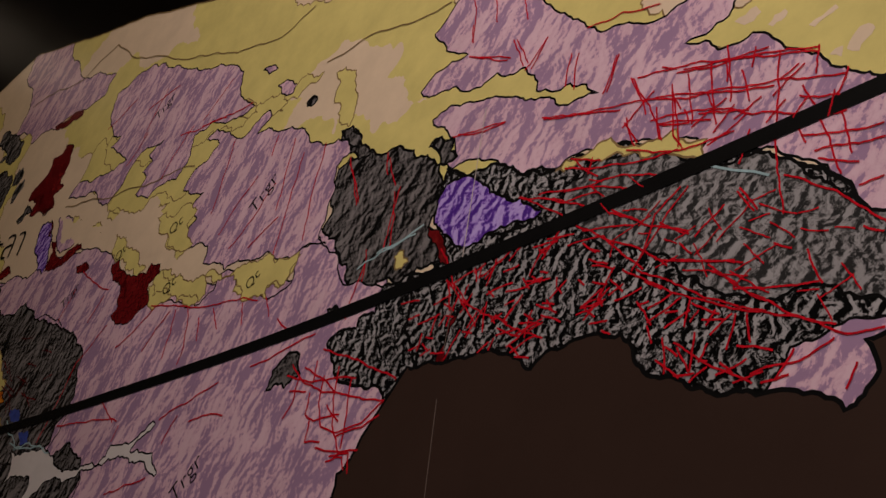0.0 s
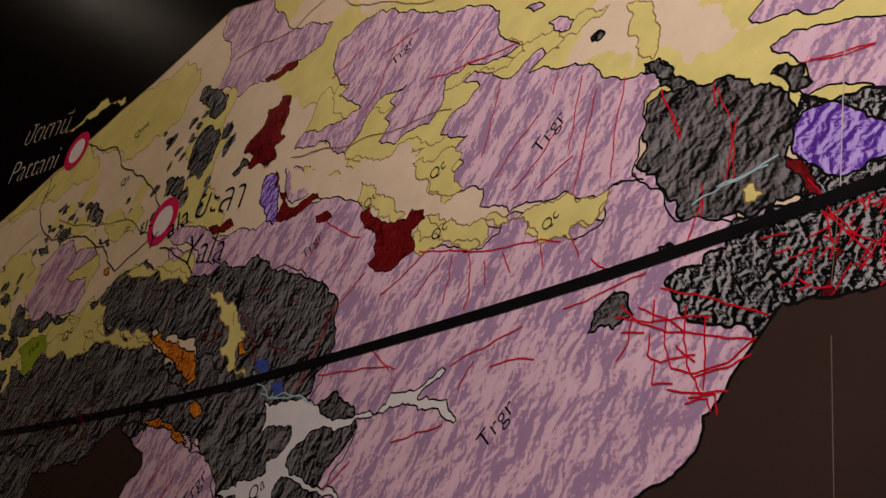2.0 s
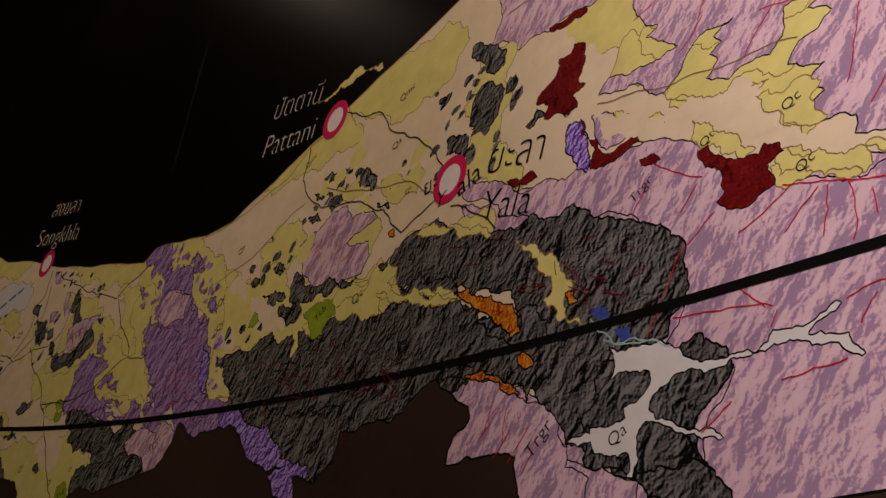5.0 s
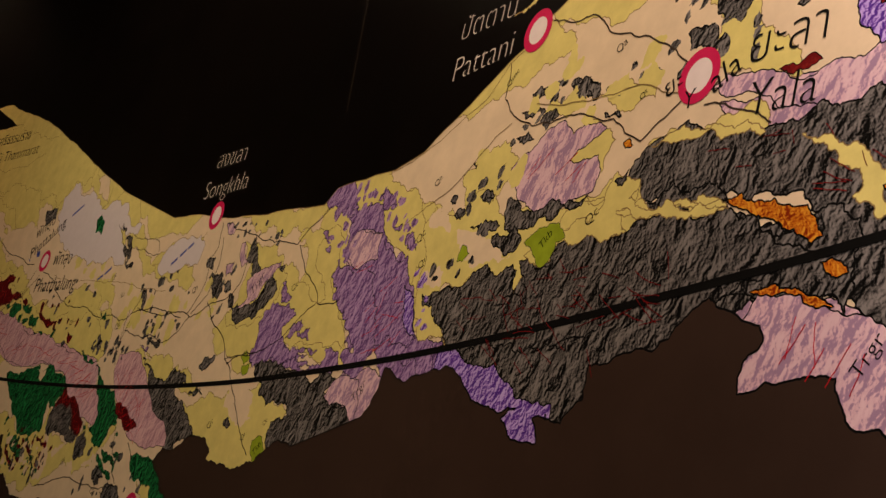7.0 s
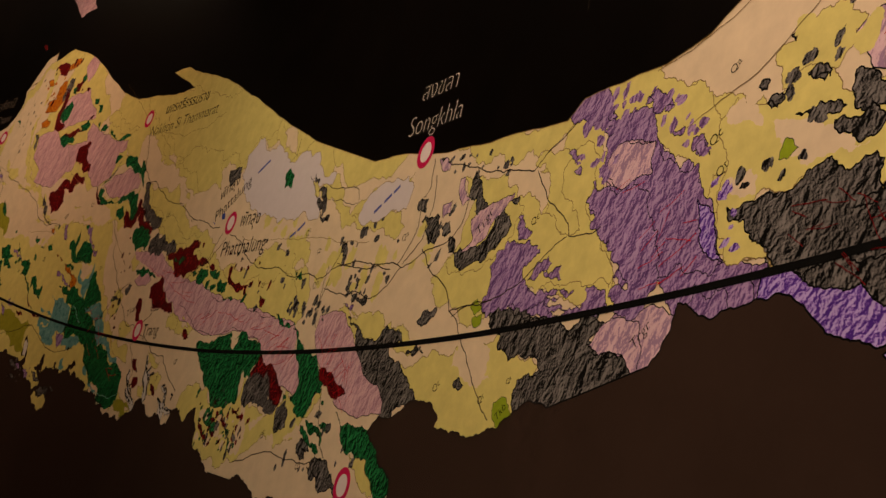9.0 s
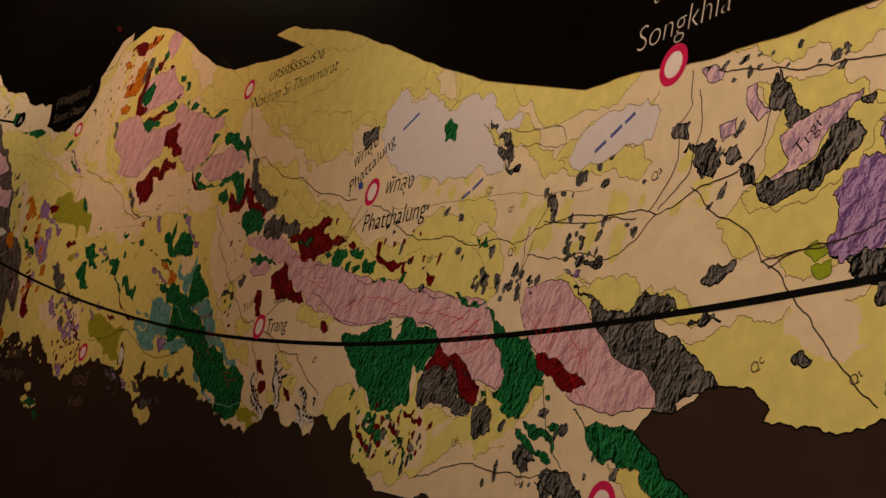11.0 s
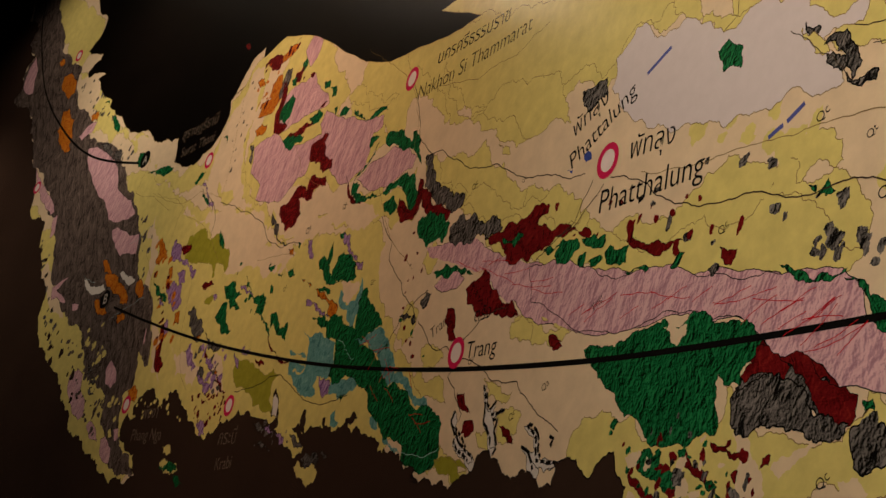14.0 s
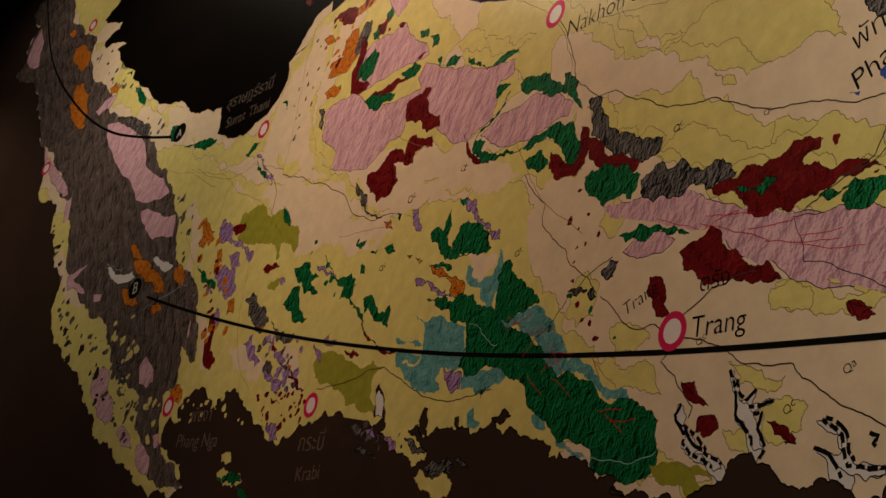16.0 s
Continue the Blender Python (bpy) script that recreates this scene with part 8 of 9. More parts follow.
LINES.append([(46.5, 195.7), (51.2, 193.9), (62.7, 191), (65.4, 191.5), (69.9, 193.6)])
LINES.append([(84.7, 184.8), (88, 184.7), (91.1, 184.6), (94.2, 184.1)])
drawn("road", LINES, "road", 0.14, 0.08)
LINES = []
LINES.append([(-58, 257), (-65.5, 263.2), (-78.9, 273.9)])
LINES.append([(-185.7, 276.7), (-168.4, 269.7), (-161.5, 263.2), (-145, 254.1), (-138.1, 245.8)])
LINES.append([(-116.5, 239.5), (-108.8, 238.3), (-99.7, 236.5)])
LINES.append([(-172.7, 268.1), (-197.5, 280.3), (-192.6, 288.4)])
LINES.append([(-59.5, 257.5), (-54, 246.9), (-54.5, 241.3)])
LINES.append([(-66.3, 239.5), (-58.6, 226.9), (-49.5, 219)])
LINES.append([(-49, 251.9), (-35.3, 246.5), (-23.6, 245), (-15, 246)])
LINES.append([(119.8, 200.4), (129.5, 200.8), (138, 202.5), (141.6, 205.1), (147.2, 206.5)])
LINES.append([(124.8, 192.6), (133.6, 194), (143.1, 197.8)])
LINES.append([(169.6, 189.7), (161.3, 193.9), (152.8, 196), (146.9, 198.3)])
LINES.append([(186.5, 206.4), (198.5, 198.8), (205.4, 195.8), (210.5, 194.4), (213.6, 195.2)])
LINES.append([(215.9, 189.6), (221.7, 188.9), (226, 188.1)])
LINES.append([(173.4, 205.9), (182, 205), (186.5, 206.4)])
LINES.append([(186, 191.1), (192.6, 189.4), (196.7, 188.8), (200.5, 188.3), (203.5, 187.7)])
LINES.append([(-163.1, 268), (-166.4, 264.1), (-168.7, 257.1)])
LINES.append([(-150, 242.8), (-150.1, 236.6), (-148.8, 226.7), (-145.1, 219), (-140.5, 214.9)])
LINES.append([(-139.9, 296.3), (-141.7, 287), (-141.7, 275.7), (-143.3, 262.8)])
LINES.append([(-182.9, 275.8), (-162.9, 267.6), (-156.3, 268.5), (-143.3, 262.8)])
LINES.append([(-181.1, 257.6), (-174.1, 248.8), (-172.6, 241.8)])
LINES.append([(-107.7, 264.4), (-102, 255), (-90.5, 248.2)])
LINES.append([(8.3, 213.1), (14.6, 211), (23.7, 209), (35.4, 206.4), (46.1, 203.4), (54.4, 201.1), (58.6, 200.1)])
drawn("rural_road", LINES, "thin", 0.09, 0.06)
LINES = []
LINES.append([(214.2, 185.1), (213.6, 180.6)])
LINES.append([(215.3, 183.7), (214.2, 177.7)])
LINES.append([(217.2, 183.5), (216.6, 177.7)])
LINES.append([(211.1, 183.9), (208.2, 181)])
LINES.append([(213.1, 182.6), (209.6, 179.6)])
LINES.append([(214, 180.1), (211.6, 179)])
LINES.append([(207.7, 187.9), (206.8, 182.9)])
LINES.append([(212.4, 186.1), (212.1, 184.8)])
LINES.append([(202.4, 178.2), (207.8, 176.5), (213.6, 175.2)])
LINES.append([(202.9, 178), (199.3, 176.3)])
LINES.append([(204.8, 177.2), (202.6, 175.2)])
LINES.append([(205.4, 177.1), (205.1, 174.1)])
LINES.append([(206.7, 176.8), (207.2, 174.3), (206.9, 173.3)])
LINES.append([(208.1, 175.8), (208.4, 174.3)])
LINES.append([(209.4, 176), (210.2, 174.5)])
LINES.append([(212.2, 175.5), (212.5, 174.1)])
LINES.append([(214.3, 175.2), (214.9, 173.9)])
LINES.append([(215.7, 173.6), (217, 172.5)])
LINES.append([(219.1, 171.8), (214.1, 171.4)])
LINES.append([(211.5, 171.2), (206.4, 170.2)])
LINES.append([(212.5, 169.2), (209.4, 169.5)])
LINES.append([(208.2, 170.1), (207.2, 168.7)])
LINES.append([(194.5, 172.3), (201.8, 171.1)])
LINES.append([(199.4, 172.8), (201.3, 171.1)])
LINES.append([(202.1, 170.8), (201.7, 169.9)])
LINES.append([(206.4, 167.1), (202.4, 166.8)])
LINES.append([(199.1, 166.3), (197, 164.9)])
LINES.append([(197.5, 178.3), (194.7, 176.4), (194, 174.6), (192.4, 171.6)])
LINES.append([(192, 183.8), (196.4, 181.1)])
LINES.append([(191.7, 182.6), (190.4, 180.4)])
LINES.append([(196, 180.8), (194.7, 179.2)])
LINES.append([(219.6, 181.6), (220.7, 178.2)])
LINES.append([(222.6, 180.5), (222.8, 179.1)])
LINES.append([(223.9, 178), (223.2, 174.8)])
LINES.append([(222.1, 174.6), (221.2, 171.9)])
LINES.append([(192.7, 198.1), (189.2, 196.8)])
LINES.append([(198.8, 196.4), (194.9, 196)])
LINES.append([(205.8, 193.5), (203.1, 191.4)])
LINES.append([(202.1, 191.5), (199.5, 188.3)])
LINES.append([(206.1, 190.3), (200.6, 191.3)])
LINES.append([(197.1, 196.9), (195.4, 193.4)])
LINES.append([(195.9, 193.6), (193.9, 191.6)])
LINES.append([(208.8, 190.2), (203.2, 190.9)])
drawn("fault_trace", LINES, "red", 0.08, 0.06, "red fault trace", None, 0.13)
LINES = []
LINES.append([(237.5, 177.3), (240.3, 176.6), (244.9, 174.5)])
LINES.append([(232.6, 177.8), (236.7, 176.2)])
LINES.append([(239.3, 176.6), (242.8, 175.6), (244.9, 174.7)])
LINES.append([(237.8, 176.1), (241.7, 174.7), (245.7, 173.2)])
LINES.append([(238.1, 175), (243.7, 172.6), (245.6, 171.8)])
LINES.append([(240.8, 176.3), (240.9, 173.5)])
LINES.append([(241.5, 176.7), (241.5, 174.2)])
LINES.append([(243.5, 175.3), (243.2, 169)])
LINES.append([(244.2, 173.5), (245.2, 169.6)])
LINES.append([(245.8, 173.4), (245.3, 172.5), (245.6, 170.2)])
LINES.append([(237.3, 177.4), (238.1, 175.7), (238.6, 173.9)])
LINES.append([(234.9, 181.3), (238.6, 180.4)])
LINES.append([(227.7, 187.3), (227.8, 184.5)])
LINES.append([(229.2, 186.3), (229.4, 184.8)])
LINES.append([(231.1, 185.2), (231.4, 183.8)])
LINES.append([(230.6, 183.1), (231.3, 181.2)])
LINES.append([(232.7, 182.1), (231.4, 180.9)])
LINES.append([(234.5, 180.2), (234.3, 178.4)])
LINES.append([(236.6, 179), (236, 177.4)])
LINES.append([(227.7, 183.7), (230.3, 182.1)])
LINES.append([(227.5, 179.3), (230.5, 178.6)])
LINES.append([(237, 175.7), (237.4, 174.2)])
LINES.append([(239.1, 176.2), (239.3, 173.3)])
LINES.append([(239.8, 176.3), (239.9, 174)])
LINES.append([(242.6, 176), (242.4, 175.2)])
LINES.append([(244.9, 174.8), (244.7, 173.7)])
LINES.append([(242.7, 173.8), (241.6, 173.4)])
LINES.append([(242.2, 172.7), (241.7, 171.5)])
LINES.append([(244, 171.6), (246.7, 170.8)])
LINES.append([(246.7, 170.3), (244.4, 170.8)])
LINES.append([(244.5, 170.5), (245.8, 169.8)])
LINES.append([(245.7, 169), (246.5, 169)])
LINES.append([(240.5, 172.8), (242.1, 173.4)])
LINES.append([(238.3, 176.3), (236.8, 175.3)])
drawn("fault_trace", LINES, "red", 0.068, 0.06, "red fault trace", None, 0.13)
LINES = []
LINES.append([(236.9, 169.2), (239.2, 167.5), (241.3, 166.3), (244.9, 164.4), (246, 164.3)])
LINES.append([(232.9, 173.8), (236.3, 171.9), (238.1, 170.5), (239.7, 169.7)])
LINES.append([(234, 173.6), (236.8, 173.2), (239.3, 172.1)])
LINES.append([(239.7, 171.5), (238.1, 169.9), (237.3, 169)])
LINES.append([(240.5, 167.9), (241.9, 166.6), (244.6, 164.8)])
LINES.append([(238.3, 169.1), (241.4, 168)])
LINES.append([(241.7, 170.6), (242.3, 169.5)])
LINES.append([(242.8, 168.1), (243.4, 167.7)])
LINES.append([(244.2, 166.3), (241.3, 167)])
LINES.append([(219.6, 181.1), (220.8, 178.3)])
LINES.append([(222.8, 180.1), (223.5, 178.2)])
LINES.append([(223.5, 177.9), (223.7, 174.8)])
LINES.append([(222, 175.3), (222, 173.6)])
LINES.append([(231.6, 174.3), (234.1, 173.1), (235.7, 172.9)])
LINES.append([(234.7, 171.8), (236.8, 170.3), (238.8, 168.7)])
LINES.append([(228.1, 171.6), (229.2, 170.2), (231.2, 168.9), (233.3, 167.6)])
LINES.append([(227.2, 173.5), (228.5, 170.9), (229.7, 169.1)])
LINES.append([(234, 174.7), (236.5, 173.8), (239.3, 173.2)])
LINES.append([(243.3, 170.4), (245, 169.1), (246.4, 167.5)])
LINES.append([(235.4, 174.6), (235.2, 173.9)])
LINES.append([(245.7, 167.6), (246.3, 167.2)])
LINES.append([(243.9, 167.5), (244.3, 166.2)])
LINES.append([(239, 165.8), (240.4, 164.6), (241.8, 163.7)])
LINES.append([(244.5, 164.4), (243.4, 164), (242.2, 164.1)])
LINES.append([(245.1, 163.5), (244.7, 162.8)])
drawn("fault_trace", LINES, "red", 0.07, 0.05, "red fault trace", None, 0.13)
LINES = []
LINES.append([(-200.6, 290.6), (-217.2, 296), (-234.2, 302.8), (-249.9, 312), (-263.5, 322.5), (-276.7, 334.9), (-287.7, 349.2), (-300, 373.9), (-303.3, 389.5)])
drawn("section_end", LINES, "black", 0.75, 0.0)
LINES = []
LINES.append([(-23.8, 195.3), (-23.2, 193.7), (-23, 192.2), (-23.1, 190.5), (-21.9, 189), (-21, 187.9), (-21, 187.1)])
LINES.append([(-22.8, 194.1), (-22.4, 192.4), (-21.5, 191.7), (-20.2, 192.5)])
LINES.append([(-21.3, 191), (-19.8, 190.8), (-18, 191)])
LINES.append([(-20.7, 190.2), (-19.6, 190.2), (-20.2, 188.6), (-19.4, 187.1), (-19.3, 186.4), (-20, 185.7)])
LINES.append([(-30.9, 193.2), (-31.8, 192.1), (-31.3, 191.1), (-30, 190), (-28.7, 188.3), (-27.5, 187.5), (-26.1, 186.7), (-25, 185.9)])
LINES.append([(-31.5, 191.4), (-30.2, 189.7), (-30.6, 188.9), (-29.1, 187.5), (-27.5, 186.7), (-26.3, 185.8)])
LINES.append([(-30.4, 190.8), (-29.2, 189.8), (-27.9, 188.5), (-27.1, 187.6)])
LINES.append([(-12.3, 188.1), (-11.1, 187.2), (-10.1, 186.3), (-10, 184.8), (-9.7, 183.5), (-7.9, 183.1), (-5.7, 182.8)])
LINES.append([(-13.4, 185.7), (-12.1, 185.1), (-10.9, 183.7), (-10.4, 182.6)])
LINES.append([(-11.9, 188.2), (-10.4, 187.3), (-9.6, 186.3), (-9.5, 184.7), (-9, 183.8)])
LINES.append([(-7.2, 186), (-6.3, 185.6), (-6.9, 185), (-6.4, 184.4)])
drawn("estuary_bank", LINES, "black", 0.42, 0.1, "", (1.1, 0.25), 0.5)
LINES = []
LINES.append([(227.2, 179.3), (230.5, 178.6)])
LINES.append([(232.7, 177.7), (236.1, 176.6), (237.8, 176.1), (240.3, 175.2), (243.2, 174)])
LINES.append([(239.6, 176.6), (241.6, 176), (243.1, 175.7)])
LINES.append([(234.1, 180.4), (233.8, 178.8)])
LINES.append([(236.5, 179), (235.8, 177.4)])
LINES.append([(237.2, 177.5), (237.8, 176), (237.9, 175.4)])
LINES.append([(236.9, 175.5), (237.5, 174.3)])
LINES.append([(238.4, 175.5), (238.5, 174)])
LINES.append([(239.1, 175.9), (239.1, 173.9), (239.5, 173.1)])
LINES.append([(239.6, 174.8), (239.8, 174.1), (238.4, 174.7), (240.7, 173.8)])
LINES.append([(240.8, 176.3), (240.8, 175.3)])
LINES.append([(240.6, 175), (240.9, 173.6)])
LINES.append([(241.4, 176), (241.4, 175.1)])
LINES.append([(242, 175.3), (242.2, 174.4)])
LINES.append([(240.2, 174.3), (242.2, 173.5)])
LINES.append([(230.8, 183), (231.6, 181.2)])
LINES.append([(232.6, 182), (231.8, 180.8)])
LINES.append([(227.8, 185.6), (227.9, 184.4)])
LINES.append([(227.7, 183.7), (230.5, 182.1)])
LINES.append([(234.3, 175), (235.8, 174.3)])
LINES.append([(234.5, 174.9), (235.7, 173.6)])
LINES.append([(237, 174.2), (239.5, 173.1), (240.5, 173), (241.6, 172.9)])
LINES.append([(232.7, 174), (235.3, 173.3), (237.2, 172.4)])
LINES.append([(231.7, 174.3), (234.1, 172.4)])
LINES.append([(236.2, 171.8), (237.6, 170.9)])
LINES.append([(239.4, 171.6), (238.3, 170.9), (237.5, 169.2)])
LINES.append([(234.3, 171.1), (236, 170.9), (236.4, 170.4), (237.1, 169.6), (237.8, 168.9)])
LINES.append([(235, 171.5), (237.4, 170.8)])
LINES.append([(238.5, 170.5), (239.7, 169.6)])
LINES.append([(239.9, 169.4), (241.1, 170.2)])
LINES.append([(241.6, 170.5), (242.2, 169.5)])
LINES.append([(237.5, 169), (239.4, 167.7), (241.2, 166.5), (242.4, 165.9)])
LINES.append([(240.4, 168.2), (242.4, 166.3)])
LINES.append([(239, 168.9), (241.7, 167.8)])
LINES.append([(239.3, 169.4), (239.8, 168.8)])
drawn("fault_trace", LINES, "red", 0.068, 0.05, "red fault trace", None, 0.13)
LINES = []
LINES.append([(222.8, 174.8), (224.6, 174.9), (225.9, 175.2)])
LINES.append([(240.5, 172), (241.6, 171.3), (242.8, 170.6)])
LINES.append([(189.5, 171.8), (191.4, 171.8), (194.4, 170.6)])
LINES.append([(187.2, 174.1), (189.2, 172.3), (189.6, 171.6)])
LINES.append([(-73.6, 212.7), (-69.1, 209.5), (-66.3, 208)])
LINES.append([(-50.4, 191.7), (-44, 189.1), (-38.2, 188), (-34.7, 188.7)])
LINES.append([(-210.1, 255.8), (-218.7, 260)])
LINES.append([(-180.6, 266.1), (-188.5, 264), (-193.6, 263.8)])
LINES.append([(-195.2, 242.4), (-183.2, 244.1), (-176.1, 244.5)])
LINES.append([(221.5, 174.4), (222.7, 174.6), (224.3, 174.8), (225.4, 174.9)])
LINES.append([(188.6, 172.3), (191.2, 171.5), (193.6, 171)])
drawn("river_line", LINES, "river", 0.09, 0.12, "pale blue river")
LINES = []
LINES.append([(8.7, 225.5), (13.2, 226.7)])
LINES.append([(58.4, 204.4), (60.4, 205)])
LINES.append([(61.1, 205.2), (63.1, 205.8)])
LINES.append([(63.6, 205.9), (65.3, 206.4)])
LINES.append([(29.1, 208), (31.2, 208.4)])
LINES.append([(31.7, 208.5), (34.1, 209.3)])
drawn("lettering_bar", LINES, "bluetext", 0.5, 0.02)
LINES = []
LINES.append([(22.3, 223.5), (24.6, 224.3), (24.9, 227.3)])
LINES.append([(32.4, 217.9), (37.8, 212.2), (39.9, 208.6)])
LINES.append([(40.5, 213.9), (45.1, 212.2), (51.8, 209.8), (52.6, 207.6), (48.6, 208.6), (42.5, 210.9)])
drawn("lake_shore", LINES, "road", 0.1, 0.1)
LINES = []
LINES.append([(217.4, 170.1), (219.4, 169.3), (220.9, 169.1), (222.6, 168.7)])
LINES.append([(217.7, 170.6), (218.7, 169.5), (220.3, 168.6), (222, 168.1), (224.7, 167.2)])
LINES.append([(219.9, 170.8), (221.7, 170), (223.7, 168.9), (225.3, 168)])
LINES.append([(218.4, 169.9), (218.2, 168.6), (217.6, 167.9)])
LINES.append([(219.4, 168.8), (219.3, 167.8), (220, 167.3), (221.8, 167.2)])
LINES.append([(220.3, 169.4), (220.2, 168.1), (220.6, 166.9), (221.8, 166.4)])
LINES.append([(221.3, 169.6), (221.2, 168.1), (221.4, 166.8), (222.1, 165.4)])
LINES.append([(222.3, 168.8), (222.3, 167.3), (222.2, 165.6)])
LINES.append([(221.8, 166.4), (223.4, 166.5), (224.7, 167.2)])
LINES.append([(221.7, 166.2), (223.4, 166.3), (224.5, 166.6)])
LINES.append([(220.4, 166), (222.1, 165.5), (223.4, 165.3)])
LINES.append([(221.3, 165.2), (222.4, 165.2), (222.6, 164.6)])
LINES.append([(219.7, 167.4), (219.6, 166.4), (220.7, 166.2)])
LINES.append([(217.8, 169.2), (219.1, 168.9)])
LINES.append([(218.7, 170.2), (220, 169.4), (221.3, 168.3)])
LINES.append([(221.5, 165.4), (222.8, 165.3), (222.9, 164.4)])
LINES.append([(219.6, 170.3), (219.5, 169.2)])
LINES.append([(220.8, 167.9), (221.8, 166.9)])
drawn("fault_trace", LINES, "red", 0.085, 0.05, "red fault trace", None, 0.1)
LINES = []
LINES.append([(-194, 245.6), (-176.1, 239), (-158.2, 232.7), (-140.3, 226.8), (-122.4, 221.3), (-104.4, 216.2), (-86.5, 211.4), (-68.6, 207), (-50.7, 203), (-32.8, 199.3), (-14.9, 195.9), (3, 192.7), (20.9, 189.9), (38.8, 187.3), (56.7, 184.9), (74.6, 182.7), (92.5, 180.7), (110.4, 179), (128.3, 177.4), (146.2, 176), (164.1, 174.8), (182.1, 173.7), (200, 173), (217.9, 172.4), (235.8, 172.2), (253.7, 172.2)])
drawn("section_line", LINES, "black", 0.65, 0.0)
faults("fault_trace", [(228, 172.2), (234.1, 172), (237.3, 169), (243.2, 165.1), (244.9, 164.1), (242.7, 163.3), (240.6, 163.7), (238.5, 164.8), (237.1, 166.5), (234.9, 167.2), (232.8, 166.7), (225.8, 168.7), (224.6, 171.6)], 130, 0.4, 1.5, 10, 50, 0.075, 52)
faults("fault_trace", [(234, 174.1), (240.2, 172.2), (245.3, 168.5), (246, 165.6), (244.9, 164.6), (237.3, 169), (232.9, 173)], 34, 0.6, 2.0, -10, 45, 0.05, 53)
faults("fault_trace", [(237.3, 178.2), (245.8, 173.6), (246.4, 169.2), (242.6, 172), (238.1, 174.4)], 12, 0.6, 1.6, 60, 50, 0.065, 54)
faults("fault_trace", [(134.7, 181.8), (155.3, 181.2), (166.5, 180.1), (173, 178.1), (164.2, 171.5), (155.8, 169.3), (144.9, 173.1)], 34, 1.5, 4.0, -35, 25, 0.07, 55, "darkred")
faults("fault_trace", [(162.4, 185.3), (174.4, 184.4), (191.2, 179.1), (192.6, 174), (185.1, 174.5), (178.6, 178.5)], 26, 1.0, 3.0, -40, 30, 0.065, 56, "darkred")
faults("fault_trace", [(115.1, 187.4), (126.8, 186.1), (128.3, 177.7), (119.4, 179.2)], 6, 2.0, 5.0, 20, 15, 0.07, 57)
faults("fault_trace", [(145.6, 190.8), (150.4, 194.5), (157.6, 191.8), (154.3, 186.8)], 5, 2.0, 6.0, 35, 8, 0.07, 58)
faults("fault_trace", [(-17.2, 204.9), (15.7, 197.5), (39.3, 190.7), (43.3, 181.5), (34.3, 185.6), (18.5, 194.3), (-1.6, 197.9)], 26, 3.0, 9.0, 25, 20, 0.08, 59)
faults("fault_trace", [(47.7, 188.9), (52.9, 189.4), (64.8, 179.6), (65.7, 174.1), (59.5, 175.6), (49.4, 183.8)], 20, 2.0, 6.0, 60, 30, 0.08, 60)
faults("fault_trace", [(-70.2, 216.5), (-59.8, 215.3), (-35.7, 192.5), (-40.1, 188.2), (-56.7, 199.1)], 14, 2.0, 6.0, -30, 40, 0.1, 61)
faults("fault_trace", [(-44.2, 220.6), (-23.2, 213), (-4.8, 204.4), (-5.1, 200.1), (-15.5, 205.2)], 8, 5.0, 12.0, 10, 25, 0.08, 62)
faults("fault_trace", [(176.3, 171.5), (181.5, 168.8), (186, 163.8), (186.8, 161.5), (183, 163.6), (176.5, 167.2)], 6, 2.0, 5.0, 60, 15, 0.07, 63)
faults("fault_trace", [(136.4, 181.5), (145.7, 180.4), (157.4, 180.3), (157.4, 175.2), (146.1, 175.8), (138.2, 177.4)], 26, 1.0, 3.0, -35, 25, 0.06, 104, "darkred")
faults("fault_trace", [(114.5, 191.5), (126.6, 188.1), (128.8, 179.8), (118.3, 182.4)], 8, 1.5, 4.0, 20, 12, 0.06, 105)
marker(168.3, 191.5, 2.25)
marker(145.7, 206.9, 2.25)
marker(71.2, 209.4, 2.25)
marker(1.4, 217.4, 2.25)
marker(-32.5, 201.6, 2.25)
marker(-59.0, 258.0, 2.25)
marker(-117.0, 208.2, 2.2)
marker(-172.5, 216.3, 2.2)
marker(-155.0, 276.7, 2.2)
marker(-264.5, 350.6, 2.2)
marker(-268.7, 301.0, 2.2)
marker(64.4, 166.4, 2.25)
lettering("Y", (166.6, 189.3), (167.9, 189.1))
lettering("ala", (169.8, 189.2), (172.8, 190.0))
lettering("ยะ", (164.6, 191.1), (166.6, 191.5))
lettering("ยะลา", (173.1, 190.1), (180.2, 188.8), thin=0.014)
lettering("Yala", (173.1, 185.9), (179.4, 184.5), thin=0.014)
lettering("ปัตตานี", (130.7, 212.8), (141.2, 210.9), "white", thin=0.022)
lettering("Pattani", (130.2, 207.8), (141.4, 206.2), "white", thin=0.022)
lettering("สงขลา", (66.9, 218.5), (76.8, 216.8), "white", thin=0.022)
lettering("Songkhla", (64.5, 213.8), (79.7, 211.4), "white", thin=0.022)
lettering("พัทลุง", (5.6, 215.7), (14.2, 214.2), thin=0.006)
lettering("Phatthalung", (-0.2, 211.0), (19.3, 208.2), thin=0.006)
lettering("พัทลุง", (-6.7, 223.9), (0.9, 225.6), thin=0.006)
lettering("Phattalung", (-6.8, 219.4), (6.8, 223.9), thin=0.006)
lettering("นครศรีธรรมราช", (-50.2, 256.6), (-27.0, 253.0))
lettering("Nakhon Si Thammarat", (-56.1, 252.3), (-20.0, 247.5), thin=0.014)
lettering("Trang", (-29.7, 200.1), (-21.7, 199.1), thin=0.006)
lettering("ตรัง", (-28.5, 205.0), (-24.0, 204.6))
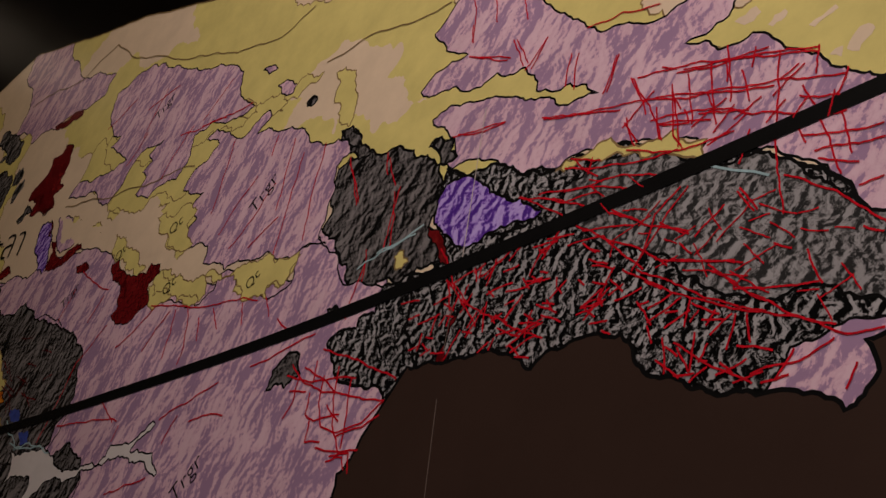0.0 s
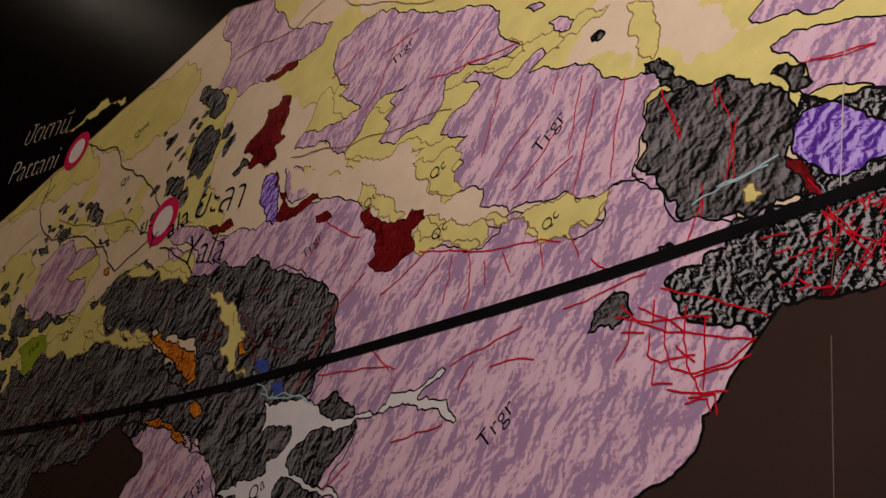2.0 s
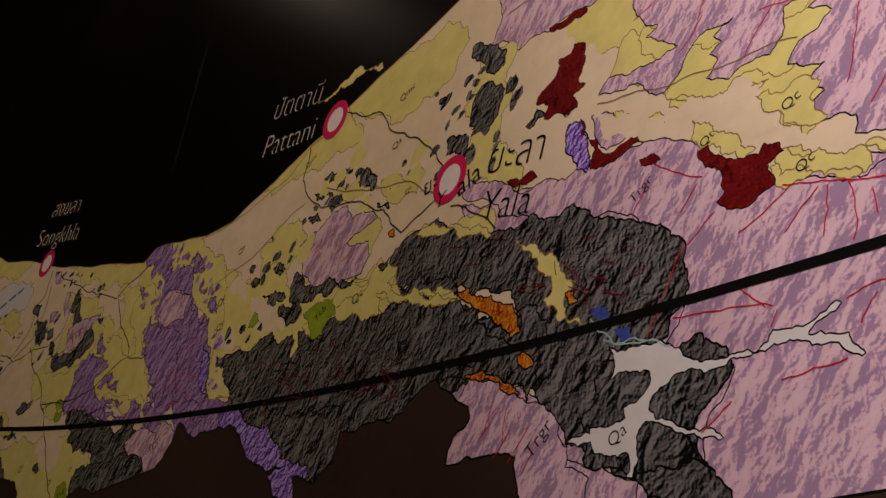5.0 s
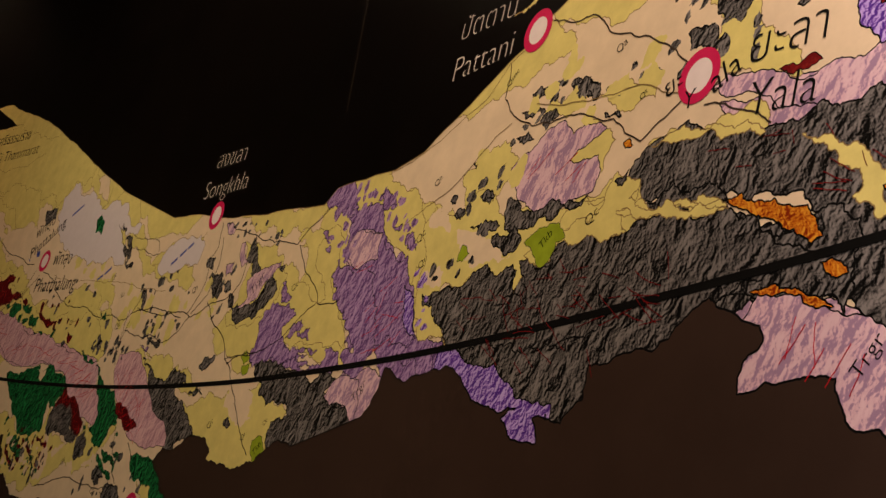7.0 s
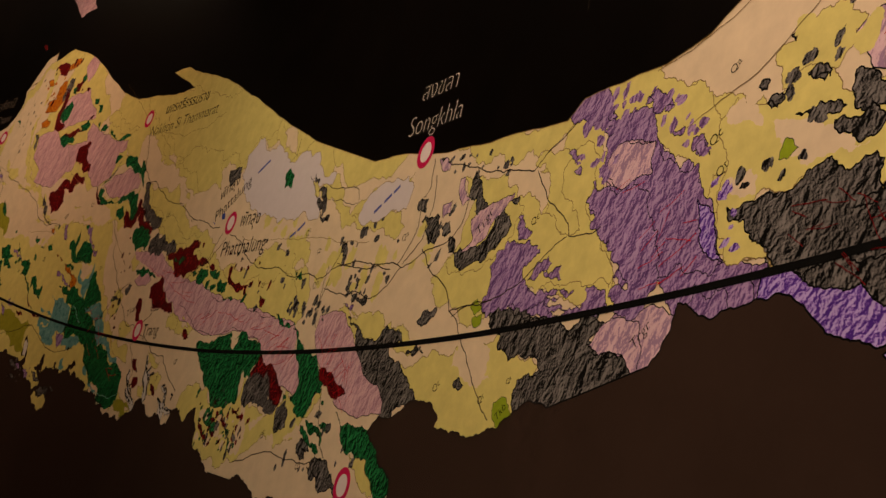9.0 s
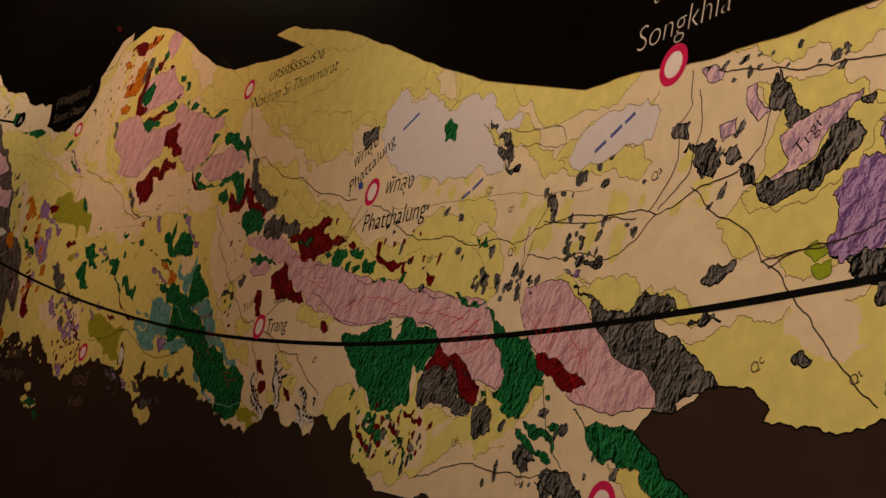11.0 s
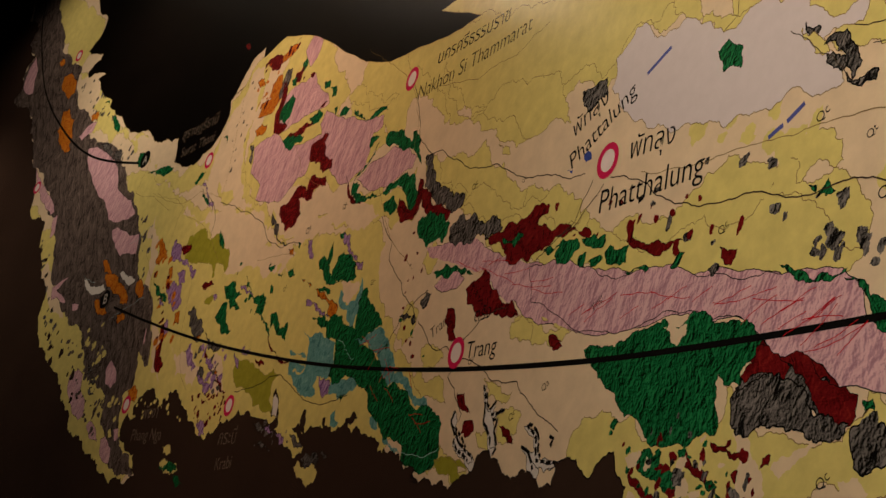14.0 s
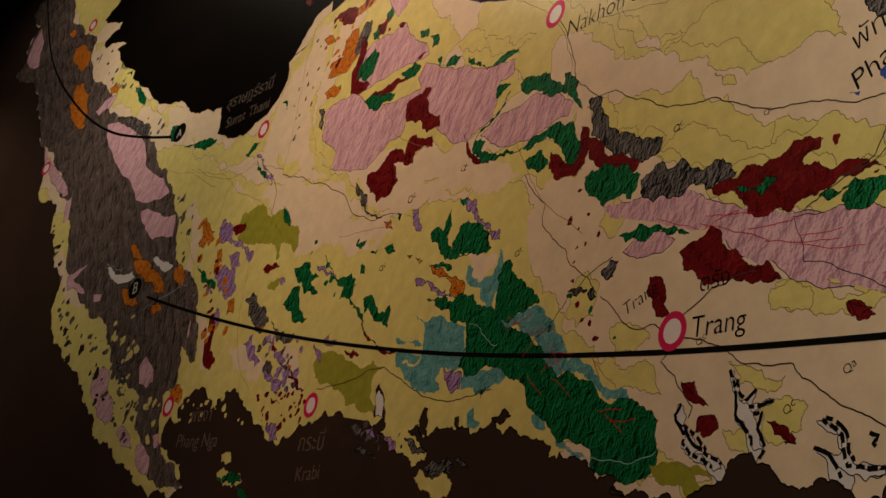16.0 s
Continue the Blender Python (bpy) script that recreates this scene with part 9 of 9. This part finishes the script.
lettering("Trang", (-40.7, 205.4), (-35.0, 207.0), thin=0.014)
lettering("กระบี่", (-119.3, 200.5), (-111.0, 199.7), "dim")
lettering("Krabi", (-118.6, 195.3), (-110.9, 195.0), "dim")
lettering("พังงา", (-162.0, 211.5), (-153.5, 210.7), "dim")
lettering("Phang Nga", (-165.8, 206.8), (-149.0, 205.1), "dim")
lettering("สุราษฎร์ธานี", (-175.1, 289.3), (-154.9, 287.4), "dim")
lettering("Surat Thani", (-173.7, 283.6), (-154.9, 282.3), "dim")
symbol("Qc", (202.2, 183.2), (204.1, 183.2))
symbol("Qc", (203.2, 178.7), (205.0, 178.8))
symbol("Qc", (212.1, 176.3), (213.7, 176.6))
symbol("Qt", (196.0, 183.3), (197.6, 183.5))
symbol("Trgr", (209.2, 165.7), (212.0, 166.4), 30, 0.92)
symbol("Trgr", (211.0, 181.7), (213.7, 182.3), 30, 0.92)
symbol("Trgr", (196.3, 194.8), (198.8, 194.9), 30, 0.92)
symbol("Trgr", (190.1, 181.8), (192.4, 182.0), 30, 0.92)
symbol("Qa", (189.5, 165.4), (191.7, 165.6))
symbol("Qc", (155.6, 183.3), (158.0, 183.5))
symbol("Trgr", (182.0, 166.0), (184.9, 166.9), 30, 0.92)
symbol("Qa", (157.9, 198.5), (159.9, 198.5))
symbol("Qmc", (157.5, 204.2), (160.8, 204.0))
symbol("Qmc", (141.1, 202.6), (144.0, 203.0))
symbol("Qa", (182.2, 191.6), (183.8, 191.7))
symbol("Tkb", (149.5, 183.1), (152.0, 183.5))
symbol("Qc", (128.0, 189.7), (130.3, 189.9))
symbol("Qa", (130.1, 195.4), (132.0, 195.8))
symbol("Qt", (161.5, 192.4), (162.8, 192.6))
symbol("Trgr", (88.3, 193.6), (92.3, 194.0), 30, 0.92)
symbol("Qc", (100.0, 191.0), (102.2, 191.0))
symbol("Tkb", (98.1, 170.9), (100.8, 171.4))
symbol("Qc", (83.7, 175.6), (85.9, 176.0))
symbol("Qt", (94.2, 172.9), (96.0, 173.2))
symbol("Qa", (68.6, 197.5), (71.0, 197.6))
symbol("Qt", (99.5, 174.2), (100.9, 174.4))
symbol("Trgr", (119.8, 174.6), (122.8, 174.9), 30, 0.92)
symbol("Qt", (129.2, 186.5), (131.2, 186.8))
symbol("Qc", (35.3, 206.7), (37.7, 206.7))
symbol("Qa", (42.0, 196.7), (44.6, 196.5))
symbol("Qc", (34.3, 174.8), (36.5, 175.2))
symbol("Qa", (51.8, 173.6), (53.3, 174.4))
symbol("Qc", (48.8, 169.3), (50.9, 169.8))
symbol("Qt", (41.2, 202.4), (43.0, 202.5))
symbol("Qt", (61.6, 195.4), (63.0, 195.4))
symbol("Qc", (21.7, 200.8), (23.9, 200.9))
symbol("Trgr", (-0.2, 199.4), (2.6, 199.5), 30, 0.92)
symbol("Qa", (-9.9, 191.8), (-7.7, 192.0))
symbol("Qc", (-17.0, 189.4), (-14.9, 189.9))
symbol("Qc", (-33.3, 226.7), (-30.9, 226.7))
symbol("Qt", (-80.3, 239.6), (-77.8, 239.7))
symbol("Qc", (-95.3, 239.3), (-92.0, 239.2))
symbol("Qc", (-19.0, 222.5), (-17.3, 222.3))
symbol("Qc", (-101.3, 228.7), (-98.8, 228.7))
symbol("Qc", (-64.2, 220.3), (-61.9, 220.4))
symbol("Qc", (-28.9, 199.1), (-26.9, 199.3))
badge(-196.6, 290.5, "A")
badge(-200.9, 249.2, "B")


# ---- joints between the laminated sheets, their glint drawn in pale ink ----
def seam(x0, y0, x1, y1, ink):
    line = [Vector((x0 + (x1 - x0) * i / 40, y0 + (y1 - y0) * i / 40)) for i in range(41)]
    bm = stroke(bmesh.new(), line, 0.045)
    return part("sheet_joint", bent(bm, over(line)), INK[ink], wall_map, "joint between sheets, its glint put into a pale tint")


seam(106.6, 445, 106.0, 214, "dim")
seam(229.2, 180, 228.6, 172.6, "white")
seam(228.5, 172.0, 228.0, 168.5, "dim")
seam(227.9, 166.5, 227.6, 157, "dim")
